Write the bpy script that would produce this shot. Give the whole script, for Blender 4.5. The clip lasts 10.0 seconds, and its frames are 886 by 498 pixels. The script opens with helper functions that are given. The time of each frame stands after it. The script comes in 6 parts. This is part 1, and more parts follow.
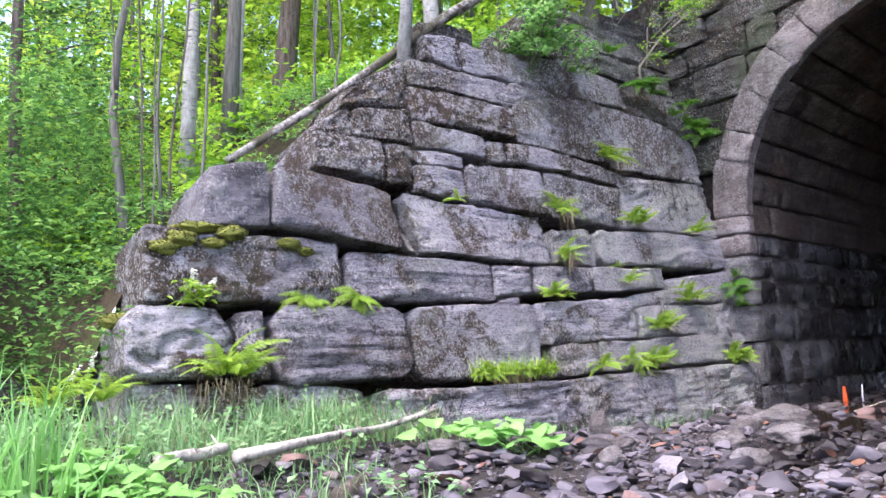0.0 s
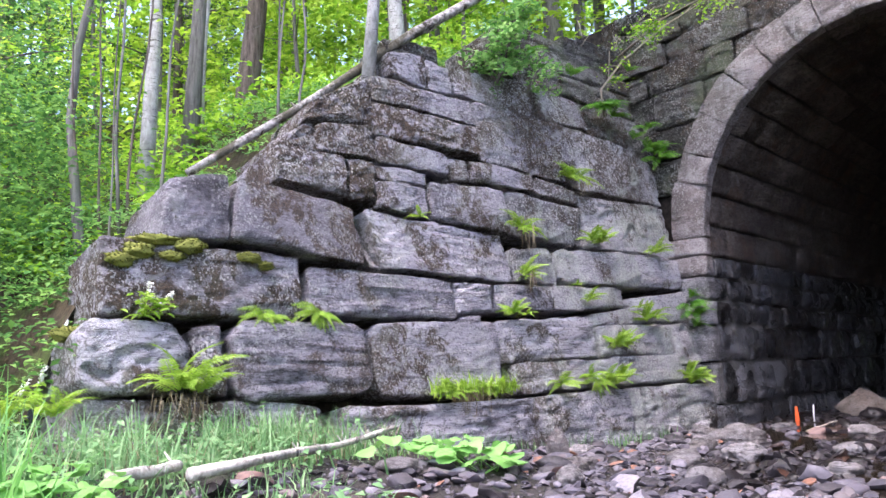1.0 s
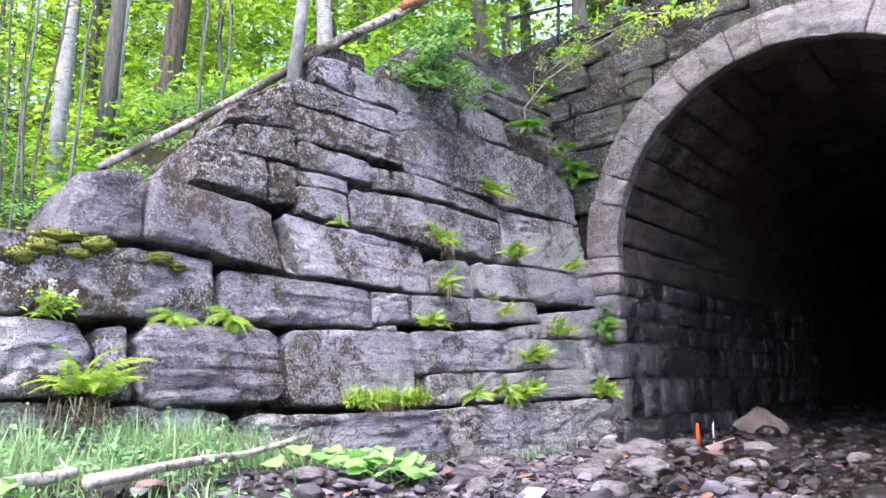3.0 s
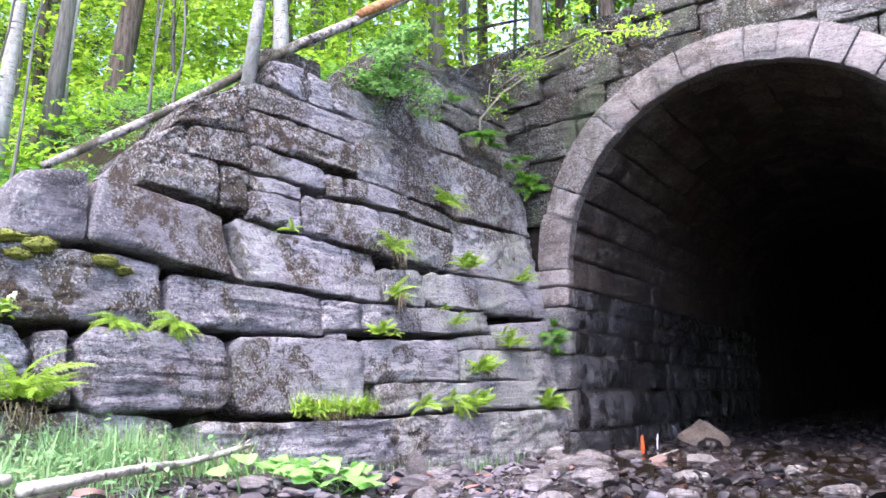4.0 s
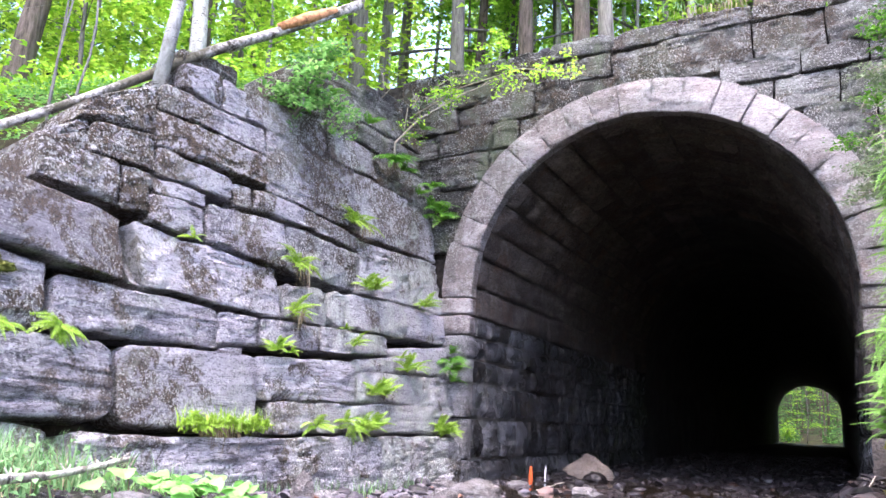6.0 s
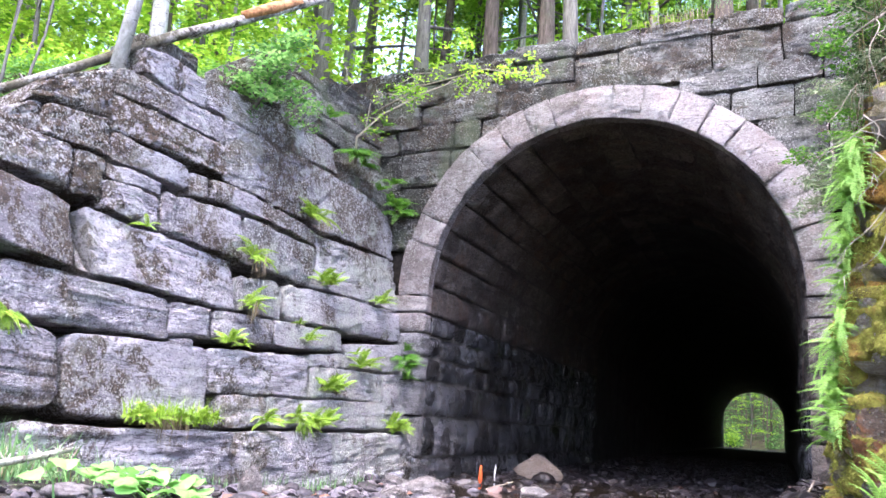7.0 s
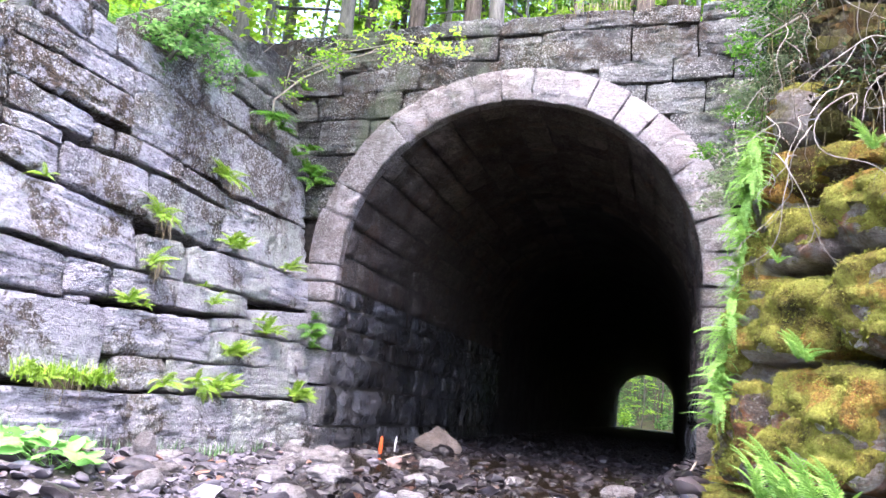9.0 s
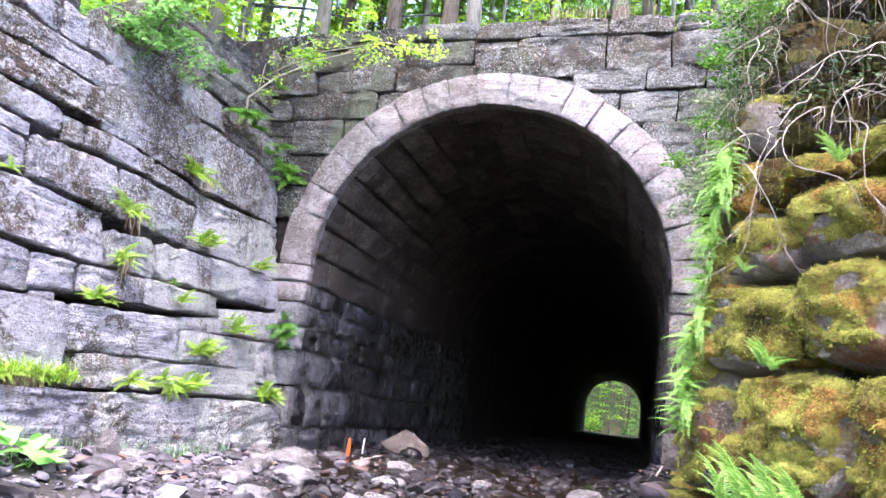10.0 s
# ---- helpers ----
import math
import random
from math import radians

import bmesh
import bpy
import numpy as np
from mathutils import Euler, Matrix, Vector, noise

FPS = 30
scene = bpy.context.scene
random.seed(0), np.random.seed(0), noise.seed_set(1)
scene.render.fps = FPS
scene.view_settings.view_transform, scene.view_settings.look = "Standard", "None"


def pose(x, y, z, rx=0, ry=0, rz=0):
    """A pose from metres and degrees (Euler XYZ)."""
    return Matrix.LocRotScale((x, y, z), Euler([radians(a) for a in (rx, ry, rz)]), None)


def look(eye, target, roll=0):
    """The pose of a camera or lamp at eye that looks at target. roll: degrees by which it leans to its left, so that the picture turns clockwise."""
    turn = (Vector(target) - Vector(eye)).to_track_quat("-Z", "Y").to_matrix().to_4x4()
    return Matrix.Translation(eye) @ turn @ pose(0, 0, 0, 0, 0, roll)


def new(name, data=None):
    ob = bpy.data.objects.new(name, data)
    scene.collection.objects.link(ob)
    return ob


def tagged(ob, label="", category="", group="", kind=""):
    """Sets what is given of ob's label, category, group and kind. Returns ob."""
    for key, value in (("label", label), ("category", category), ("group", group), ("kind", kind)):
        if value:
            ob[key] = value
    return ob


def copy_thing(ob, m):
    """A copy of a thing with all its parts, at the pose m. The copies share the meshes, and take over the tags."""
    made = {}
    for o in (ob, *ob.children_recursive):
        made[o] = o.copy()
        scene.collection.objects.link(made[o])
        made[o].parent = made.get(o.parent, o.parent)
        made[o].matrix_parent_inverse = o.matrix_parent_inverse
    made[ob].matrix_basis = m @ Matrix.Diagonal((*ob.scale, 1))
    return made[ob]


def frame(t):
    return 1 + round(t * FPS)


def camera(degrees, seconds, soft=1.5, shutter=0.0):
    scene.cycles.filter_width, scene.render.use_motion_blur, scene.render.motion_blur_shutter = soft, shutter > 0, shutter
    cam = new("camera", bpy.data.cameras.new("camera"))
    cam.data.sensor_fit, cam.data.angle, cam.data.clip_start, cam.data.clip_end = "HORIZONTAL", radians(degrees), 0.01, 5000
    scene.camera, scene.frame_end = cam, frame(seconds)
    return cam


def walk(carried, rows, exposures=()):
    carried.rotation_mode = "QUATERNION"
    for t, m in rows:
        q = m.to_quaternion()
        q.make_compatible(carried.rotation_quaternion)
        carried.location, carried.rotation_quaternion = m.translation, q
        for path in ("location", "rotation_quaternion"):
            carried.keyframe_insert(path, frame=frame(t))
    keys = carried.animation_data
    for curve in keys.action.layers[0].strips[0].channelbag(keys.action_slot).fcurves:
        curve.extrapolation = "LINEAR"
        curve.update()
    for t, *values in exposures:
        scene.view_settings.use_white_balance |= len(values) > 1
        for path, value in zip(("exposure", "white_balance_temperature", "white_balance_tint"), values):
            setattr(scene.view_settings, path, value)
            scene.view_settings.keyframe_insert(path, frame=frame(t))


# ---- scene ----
cam = camera(59.2, 10.0)
EXPOSURES = ((0.0, 2.80, 6400, 22), (4.0, 3.22, 6350, 22), (7.0, 3.52, 6300, 22), (10.0, 3.74, 6350, 22))
PATH = [
    (0.0, pose(0, 0, 0.95, 98.08, 2.75, 46.79)),
    (0.5, pose(0, 0, 0.95, 98.73, 2.63, 45.34)),
    (1.0, pose(0, 0, 0.95, 99.19, 2.26, 43.88)),
    (1.5, pose(0, 0, 0.95, 99.36, 1.88, 42.39)),
    (2.0, pose(0, 0, 0.95, 99.45, 1.46, 40.86)),
    (2.5, pose(0, 0, 0.95, 99.57, 1.13, 39.29)),
    (4.0, pose(0, 0, 0.95, 100.43, 0.16, 33.98)),
    (4.5, pose(0, 0, 0.95, 100.96, -0.39, 31.95)),
    (5.0, pose(0, 0, 0.95, 101.58, -1.11, 30.01)),
    (5.5, pose(0, 0, 0.95, 102.09, -1.97, 28.18)),
    (7.0, pose(0, 0, 0.95, 102.36, -4.06, 22.93)),
    (7.5, pose(0, 0, 0.95, 102.11, -4.61, 21.24)),
    (8.0, pose(0, 0, 0.95, 101.77, -5.13, 19.41)),
    (8.5, pose(0, 0, 0.95, 101.28, -5.64, 17.56)),
    (9.0, pose(0, 0, 0.95, 101.00, -6.15, 15.96)),
    (9.5, pose(0, 0, 0.95, 101.08, -6.57, 14.78)),
    (10.0, pose(0, 0, 0.95, 101.45, -6.91, 13.71)),
]
walk(cam, PATH, EXPOSURES)

# ---------------------------------------------------------------- light
SUN_EL, SUN_AZ = 66.0, 168.0          # degrees; azimuth from +y towards +x
world = bpy.data.worlds.new("sky")
scene.world = world
world.use_nodes = True
_nt = world.node_tree
_sky = _nt.nodes.new("ShaderNodeTexSky")
_sky.sky_type, _sky.sun_disc = "NISHITA", False
_sky.sun_elevation, _sky.sun_rotation = radians(SUN_EL), radians(SUN_AZ)
_sky.dust_density, _sky.air_density = 3.0, 1.0
_nt.links.new(_sky.outputs[0], _nt.nodes["Background"].inputs[0])
_nt.nodes["Background"].inputs[1].default_value = 0.15
_lamp = bpy.data.lights.new("sun", "SUN")
_lamp.energy, _lamp.angle, _lamp.color = 0.5, radians(50), (1.0, 0.98, 0.95)
_sun = new("sun", _lamp)
_d = Vector((math.sin(radians(SUN_AZ)) * math.cos(radians(SUN_EL)), math.cos(radians(SUN_AZ)) * math.cos(radians(SUN_EL)), math.sin(radians(SUN_EL))))
_sun.matrix_world = look(_d * 60, (0, 0, 0))


# ---------------------------------------------------------------- material helpers
class Nodes:
    """A short way to wire a node material."""

    def __init__(self, name):
        self.m = bpy.data.materials.new(name)
        self.m.use_nodes = True
        self.t = self.m.node_tree
        self.b = self.t.nodes["Principled BSDF"]
        self.geo = self.t.nodes.new("ShaderNodeNewGeometry")
        self.pos = self.geo.outputs["Position"]
        self.isl = self.geo.outputs["Random Per Island"]
        self.rnd = self.t.nodes.new("ShaderNodeObjectInfo").outputs["Random"]
        self.up = self.sep(self.geo.outputs["Normal"])[2]

    def put(self, sock, v):
        if isinstance(v, bpy.types.NodeSocket):
            self.t.links.new(v, sock)
        else:
            sock.default_value = v

    def sep(self, v):
        n = self.t.nodes.new("ShaderNodeSeparateXYZ")
        self.t.links.new(v, n.inputs[0])
        return n.outputs

    def math(self, op, a, b=0.0, c=0.0):
        n = self.t.nodes.new("ShaderNodeMath")
        n.operation = op
        for k, v in enumerate((a, b, c)):
            self.put(n.inputs[k], v)
        return n.outputs[0]

    def scaled(self, sx, sy, sz, off=None):
        n = self.t.nodes.new("ShaderNodeVectorMath")
        n.operation = "MULTIPLY_ADD"
        self.t.links.new(self.pos, n.inputs[0])
        n.inputs[1].default_value = (sx, sy, sz)
        if off is not None:
            c = self.t.nodes.new("ShaderNodeCombineXYZ")
            o = self.math("MULTIPLY", off, 37.0)
            for k in range(3):
                self.t.links.new(o, c.inputs[k])
            self.t.links.new(c.outputs[0], n.inputs[2])
        return n.outputs[0]

    def noise(self, vec, scale, detail=4.0, rough=0.55, warp=0.0):
        n = self.t.nodes.new("ShaderNodeTexNoise")
        self.t.links.new(vec, n.inputs["Vector"])
        n.inputs["Scale"].default_value = scale
        n.inputs["Detail"].default_value = detail
        n.inputs["Roughness"].default_value = rough
        n.inputs["Distortion"].default_value = warp
        return n.outputs[0]

    def cells(self, vec, scale):
        n = self.t.nodes.new("ShaderNodeTexVoronoi")
        self.t.links.new(vec, n.inputs["Vector"])
        n.inputs["Scale"].default_value = scale
        return n.outputs["Distance"]

    def step(self, v, lo, hi):
        n = self.t.nodes.new("ShaderNodeMapRange")
        n.interpolation_type = "SMOOTHSTEP"
        self.put(n.inputs["Value"], v)
        n.inputs["From Min"].default_value, n.inputs["From Max"].default_value = lo, hi
        return n.outputs[0]

    def mix(self, f, a, b):
        n = self.t.nodes.new("ShaderNodeMix")
        n.data_type = "RGBA"
        self.put(n.inputs[0], f)
        for s, v in ((n.inputs[6], a), (n.inputs[7], b)):
            self.put(s, (*v, 1) if isinstance(v, tuple) and len(v) == 3 else v)
        return n.outputs[2]

    def ramp(self, f, *stops):
        n = self.t.nodes.new("ShaderNodeValToRGB")
        e = n.color_ramp.elements
        while len(e) < len(stops):
            e.new(0.5)
        for k, (p, c) in enumerate(stops):
            e[k].position, e[k].color = p, (*c, 1)
        self.put(n.inputs[0], f)
        return n.outputs[0]

    def bump(self, h, strength, dist, under=None):
        n = self.t.nodes.new("ShaderNodeBump")
        n.inputs["Strength"].default_value, n.inputs["Distance"].default_value = strength, dist
        self.put(n.inputs["Height"], h)
        if under is not None:
            self.t.links.new(under, n.inputs["Normal"])
        return n.outputs[0]

    def done(self, color, rough=0.85, normal=None, spec=0.3, glow=0.0):
        self.put(self.b.inputs["Base Color"], (*color, 1) if isinstance(color, tuple) else color)
        self.put(self.b.inputs["Roughness"], rough)
        self.put(self.b.inputs["Specular IOR Level"], spec)
        if normal is not None:
            self.t.links.new(normal, self.b.inputs["Normal"])
        if glow:                                  # thin leaves let light through
            tr = self.t.nodes.new("ShaderNodeBsdfTranslucent")
            self.put(tr.inputs[0], (*color, 1) if isinstance(color, tuple) else color)
            mx = self.t.nodes.new("ShaderNodeMixShader")
            mx.inputs[0].default_value = glow
            self.t.links.new(self.b.outputs[0], mx.inputs[1])
            self.t.links.new(tr.outputs[0], mx.inputs[2])
            self.t.links.new(mx.outputs[0], self.t.nodes["Material Output"].inputs[0])
        return self.m


def stone_material(name, dark, mid, light, lichen=0.5, stain=0.5, strata=1.0, rough=0.85, moss=0.0, rust=0.0, wet=0.0, streaks=0.0, green=0.0, pale=0.0, crusted=0.0):
    n = Nodes(name)
    big = n.noise(n.scaled(1, 1, 1, n.rnd), 1.3, 5, 0.6, 0.3)
    bed = n.noise(n.scaled(0.8, 0.8, 8, n.rnd), 1.5, 2.6, 0.5, 0.8)        # bedding planes, strong on some blocks only
    some = n.math("MULTIPLY_ADD", n.step(n.rnd, 0.25, 0.75), 0.65, 0.35)
    mottle = n.noise(n.pos, 7.5, 9, 0.78, 0.3)
    fine = n.noise(n.pos, 42, 5, 0.65)
    base = n.math("ADD", n.math("MULTIPLY", big, 0.55), n.math("MULTIPLY", mottle, 0.30))
    base = n.math("ADD", base, n.math("MULTIPLY", n.math("MULTIPLY", n.math("SUBTRACT", bed, 0.5), some), 0.45 * strata))
    grain = n.noise(n.scaled(1, 1, 3.0, n.rnd), 17, 8, 0.78, 0.3)
    base = n.math("ADD", base, n.math("MULTIPLY", n.math("SUBTRACT", fine, 0.5), 0.15))
    base = n.math("ADD", base, n.math("MULTIPLY", n.math("SUBTRACT", grain, 0.5), 0.46))
    base = n.math("ADD", base, 0.085)
    base = n.math("ADD", base, n.math("MULTIPLY_ADD", n.rnd, 0.17, -0.085))
    col = n.ramp(base, (0.36, dark), (0.47, mid), (0.62, light))
    # thin dark cracks along the bedding
    crack = n.math("SUBTRACT", 1.0, n.step(n.math("ABSOLUTE", n.math("SUBTRACT", bed, 0.5)), 0.006, 0.018))
    crack = n.math("MULTIPLY", n.math("MULTIPLY", crack, some), n.step(n.noise(n.pos, 2.4, 4), 0.40, 0.50))
    col = n.mix(n.math("MULTIPLY", crack, 0.88 * min(1, strata)), col, (0.035, 0.030, 0.028))
    # fine broken bedding lines and small pits
    leaf = n.noise(n.scaled(1.2, 1.2, 15, n.rnd), 1.7, 3, 0.55, 0.7)
    line = n.math("SUBTRACT", 1.0, n.step(n.math("ABSOLUTE", n.math("SUBTRACT", leaf, 0.5)), 0.006, 0.030))
    line = n.math("MULTIPLY", line, n.step(n.noise(n.scaled(1, 1, 2.5), 3.1, 5, 0.7), 0.46, 0.51))
    pit = n.math("SUBTRACT", 1.0, n.step(n.noise(n.scaled(1, 1, 1.8), 22, 4, 0.7), 0.405, 0.45))
    line = n.math("MAXIMUM", line, n.math("MULTIPLY", pit, 0.9))
    col = n.mix(n.math("MULTIPLY", line, 0.72 * min(1, strata + 0.25)), col, (0.030, 0.027, 0.028))
    # brown-black crusts, on some stretches of the wall more than on others
    where = n.math("ADD", n.math("MULTIPLY", n.noise(n.pos, 0.75, 3), 0.55), n.math("MULTIPLY", n.noise(n.pos, 2.6, 7, 0.70, 0.6), 0.60))
    where = n.math("ADD", where, n.math("MULTIPLY", n.step(n.sep(n.pos)[2], 1.6, 3.6), 0.045))     # the upper courses carry more crust
    where = n.math("ADD", where, crusted)
    crust = n.math("MULTIPLY", n.step(where, 0.585, 0.625), n.math("MULTIPLY_ADD", n.step(n.noise(n.pos, 11, 7, 0.75), 0.43, 0.48), 0.85, 0.15))
    col = n.mix(n.math("MULTIPLY", crust, stain), col, n.ramp(fine, (0.4, (0.034, 0.028, 0.022)), (0.62, (0.11, 0.075, 0.048))))
    # pale lichen: small dots, soft blotches and specks
    dots = n.math("SUBTRACT", 1.0, n.step(n.cells(n.pos, 34), 0.18, 0.30))
    dots = n.math("MULTIPLY", dots, n.step(n.noise(n.pos, 1.7, 5, 0.65), 0.45, 0.53))
    col = n.mix(n.math("MULTIPLY", dots, lichen), col, (0.60, 0.61, 0.57))
    blot = n.step(n.noise(n.pos, 4.6, 8, 0.75, 0.6), 0.55, 0.61)
    col = n.mix(n.math("MULTIPLY", blot, lichen * 0.6), col, (0.50, 0.52, 0.51))
    speck = n.math("MULTIPLY", n.step(n.noise(n.pos, 40, 3, 0.6), 0.56, 0.60), n.step(n.noise(n.pos, 1.6, 5, 0.7), 0.45, 0.53))
    col = n.mix(n.math("MULTIPLY", speck, lichen * 0.9), col, (0.66, 0.66, 0.64))
    if pale:
        bl = n.step(n.math("ADD", n.math("MULTIPLY", n.noise(n.pos, 1.1, 3), 0.5), n.math("MULTIPLY", n.noise(n.scaled(1, 1, 0.6), 7.5, 8, 0.78, 0.6), 0.5)), 0.50, 0.58)
        col = n.mix(n.math("MULTIPLY", bl, pale), col, n.ramp(fine, (0.38, (0.30, 0.33, 0.29)), (0.62, (0.60, 0.63, 0.58))))
    if green:
        gr = n.step(n.noise(n.scaled(1, 1, 0.5), 1.3, 5, 0.65, 0.5), 0.46, 0.66)
        col = n.mix(n.math("MULTIPLY", gr, green), col, (0.13, 0.16, 0.10))
    if rust:
        ru = n.step(n.noise(n.pos, 1.8, 5, 0.6, 0.4), 0.55, 0.63)
        col = n.mix(n.math("MULTIPLY", ru, rust), col, n.ramp(fine, (0.3, (0.16, 0.06, 0.025)), (0.7, (0.42, 0.18, 0.07))))
    if streaks:
        st = n.step(n.noise(n.scaled(7, 7, 0.35), 1.5, 4, 0.6), 0.60, 0.70)
        st = n.math("MULTIPLY", st, n.step(n.noise(n.pos, 1.1, 3), 0.45, 0.60))
        col = n.mix(n.math("MULTIPLY", st, streaks), col, (0.42, 0.40, 0.36))
    if moss:
        mo = n.math("ADD", n.noise(n.pos, 2.2, 6, 0.6), n.math("MULTIPLY", n.up, 0.16))
        mo = n.math("MULTIPLY", n.step(mo, 0.46, 0.56), moss)
        mc = n.ramp(n.noise(n.pos, 9, 6, 0.7), (0.34, (0.035, 0.030, 0.008)), (0.5, (0.13, 0.115, 0.018)), (0.64, (0.26, 0.235, 0.04)))
        col = n.mix(mo, col, mc)
    h = n.math("SUBTRACT", n.math("MULTIPLY", n.math("MULTIPLY", bed, some), 1.2 * strata), n.math("MULTIPLY", crack, 0.25 * strata))
    h = n.math("ADD", h, n.math("MULTIPLY", mottle, 0.7))
    h = n.math("ADD", h, n.math("MULTIPLY", grain, 0.6))
    h = n.math("ADD", h, n.math("MULTIPLY", n.cells(n.scaled(1, 1, 2.3, n.rnd), 10), 0.30))
    h = n.math("ADD", h, n.math("MULTIPLY", n.cells(n.scaled(1, 1, 2.0, n.rnd), 29), 0.16))
    h = n.math("SUBTRACT", h, n.math("MULTIPLY", line, 0.22))
    nrm = n.bump(fine, 1.0, 0.06, n.bump(h, 1.0, 0.24))
    if moss:
        nrm = n.bump(n.noise(n.pos, 70, 4, 0.8), 0.9, 0.02, nrm)
    r = rough
    if wet:
        r = n.math("SUBTRACT", rough, n.math("MULTIPLY", n.step(n.noise(n.pos, 2.6, 4), 0.40, 0.60), wet))
    return n.done(col, r, nrm, 0.35)


def leaf_material(name, c0, c1, c2, glow=0.5, rough=0.5):
    n = Nodes(name)
    f = n.math("ADD", n.math("MULTIPLY", n.isl, 0.75), n.math("MULTIPLY", n.noise(n.pos, 0.7, 2), 0.5))
    f = n.math("SUBTRACT", f, 0.12)
    return n.done(n.ramp(f, (0.1, c0), (0.5, c1), (0.9, c2)), rough, None, 0.35, glow)


def bark_material(name, dark, light, band=0.0, ridges=1.0, long=1.2, moss=0.35):
    n = Nodes(name)
    v = n.noise(n.scaled(9, 9, long, n.rnd), 2.2, 6, 0.7, 0.4)
    col = n.ramp(v, (0.34, dark), (0.62, light))
    if band:
        b = n.step(n.noise(n.scaled(4, 4, 22 if long < 5 else 4, n.rnd), 1.7, 5, 0.68, 0.6), 0.55, 0.62)
        b = n.math("MULTIPLY", b, n.step(n.noise(n.pos, 2.6, 4), 0.42, 0.54))
        col = n.mix(n.math("MULTIPLY", b, band), col, (0.035, 0.028, 0.022))
    col = n.mix(n.math("MULTIPLY", n.step(n.noise(n.pos, 2.4, 5), 0.55, 0.68) if long < 5 else n.step(n.noise(n.pos, 1.5, 5, 0.65), 0.47, 0.56), 0.35 if long < 5 else moss), col, (0.12, 0.14, 0.09) if long < 5 else (0.045, 0.040, 0.022))
    return n.done(col, 0.9, n.bump(v, 0.8 * ridges, 0.03), 0.2)


M_WALL = stone_material("weathered_grey_stone", (0.095, 0.087, 0.094), (0.31, 0.295, 0.335), (0.50, 0.48, 0.535), 0.7, 0.95, 0.7, pale=0.25)
M_WALLPALE = stone_material("lichened_grey_stone", (0.095, 0.090, 0.092), (0.31, 0.30, 0.32), (0.50, 0.485, 0.515), 0.85, 0.85, 0.5, pale=0.7)
M_WALLDARK = stone_material("dark_mossy_wall_stone", (0.050, 0.046, 0.046), (0.19, 0.18, 0.195), (0.44, 0.42, 0.455), 0.7, 0.98, 0.6, 0.9, green=0.25, pale=0.15)
M_CRUST = stone_material("crusted_wall_stone", (0.060, 0.055, 0.056), (0.24, 0.225, 0.25), (0.46, 0.44, 0.48), 0.7, 0.98, 0.6, 0.9, green=0.15, crusted=0.065)
M_BEDDED = stone_material("bedded_grey_stone", (0.070, 0.064, 0.070), (0.27, 0.255, 0.29), (0.48, 0.46, 0.51), 0.5, 0.8, 1.7)
M_CUSHION = leaf_material("olive_moss", (0.045, 0.050, 0.012), (0.11, 0.12, 0.024), (0.20, 0.215, 0.045), 0.2, 0.9)
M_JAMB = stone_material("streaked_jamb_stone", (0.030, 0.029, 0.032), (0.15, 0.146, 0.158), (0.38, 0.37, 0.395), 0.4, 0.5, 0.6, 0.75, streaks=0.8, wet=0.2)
# Upper corner and portal face: dark mossy stone, tree shade included in the tone.
M_WALLTOP = stone_material("mossy_shaded_stone", (0.036, 0.035, 0.032), (0.125, 0.122, 0.115), (0.29, 0.285, 0.275), 0.45, 0.9, 1.3, 0.9, 0.0, 0.0, 0.0, 0.0, 0.5)
M_FACE = stone_material("shaded_portal_stone", (0.016, 0.015, 0.014), (0.058, 0.056, 0.051), (0.17, 0.166, 0.16), 0.5, 0.8, 1.2, 0.88, 0.0, 0.0, 0.0, 0.0, 0.65)
M_RING = stone_material("pinkish_arch_stone", (0.17, 0.145, 0.145), (0.32, 0.28, 0.28), (0.48, 0.435, 0.435), 0.5, 0.45, 0.4, 0.8, 0.0, 0.12, 0.0, 0.0, 0.15)
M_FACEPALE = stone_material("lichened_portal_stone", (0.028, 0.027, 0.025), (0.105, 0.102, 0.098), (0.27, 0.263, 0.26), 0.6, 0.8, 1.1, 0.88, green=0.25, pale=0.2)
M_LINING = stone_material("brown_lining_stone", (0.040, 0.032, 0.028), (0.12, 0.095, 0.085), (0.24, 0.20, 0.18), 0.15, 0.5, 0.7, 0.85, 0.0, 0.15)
M_SOOT = stone_material("sooty_vault_stone", (0.06, 0.058, 0.055), (0.11, 0.105, 0.10), (0.17, 0.16, 0.15), 0.0, 0.3, 0.6, 0.95)
# Wet black stone; part of its darkness is shade put into the colour.
M_WET_SHADED = stone_material("wet_shaded_stone", (0.010, 0.010, 0.012), (0.034, 0.035, 0.041), (0.17, 0.175, 0.20), 0.15, 0.3, 0.6, 0.38, 0.0, 0.0, 0.24, 1.0)
M_SMOOTH = stone_material("smooth_lilac_stone", (0.042, 0.038, 0.042), (0.15, 0.141, 0.163), (0.29, 0.275, 0.31), 0.45, 0.9, 0.45, 0.85)
M_MOSSY = stone_material("moss_covered_rock", (0.06, 0.042, 0.034), (0.22, 0.165, 0.13), (0.50, 0.44, 0.41), 0.35, 0.35, 0.15, 0.9, 0.7, 0.95, 0.0, 0.9)
# Brown rock of the upper bank, with the overhanging trees' shade in its colour.
M_BANKROCK = stone_material("shaded_brown_bank_rock", (0.018, 0.014, 0.011), (0.07, 0.052, 0.04), (0.19, 0.155, 0.13), 0.3, 0.6, 0.3, 0.9, 0.5, 0.7)
M_TAN = stone_material("tan_stone", (0.16, 0.12, 0.10), (0.30, 0.24, 0.20), (0.44, 0.37, 0.32), 0.1, 0.2, 0.4, 0.8)
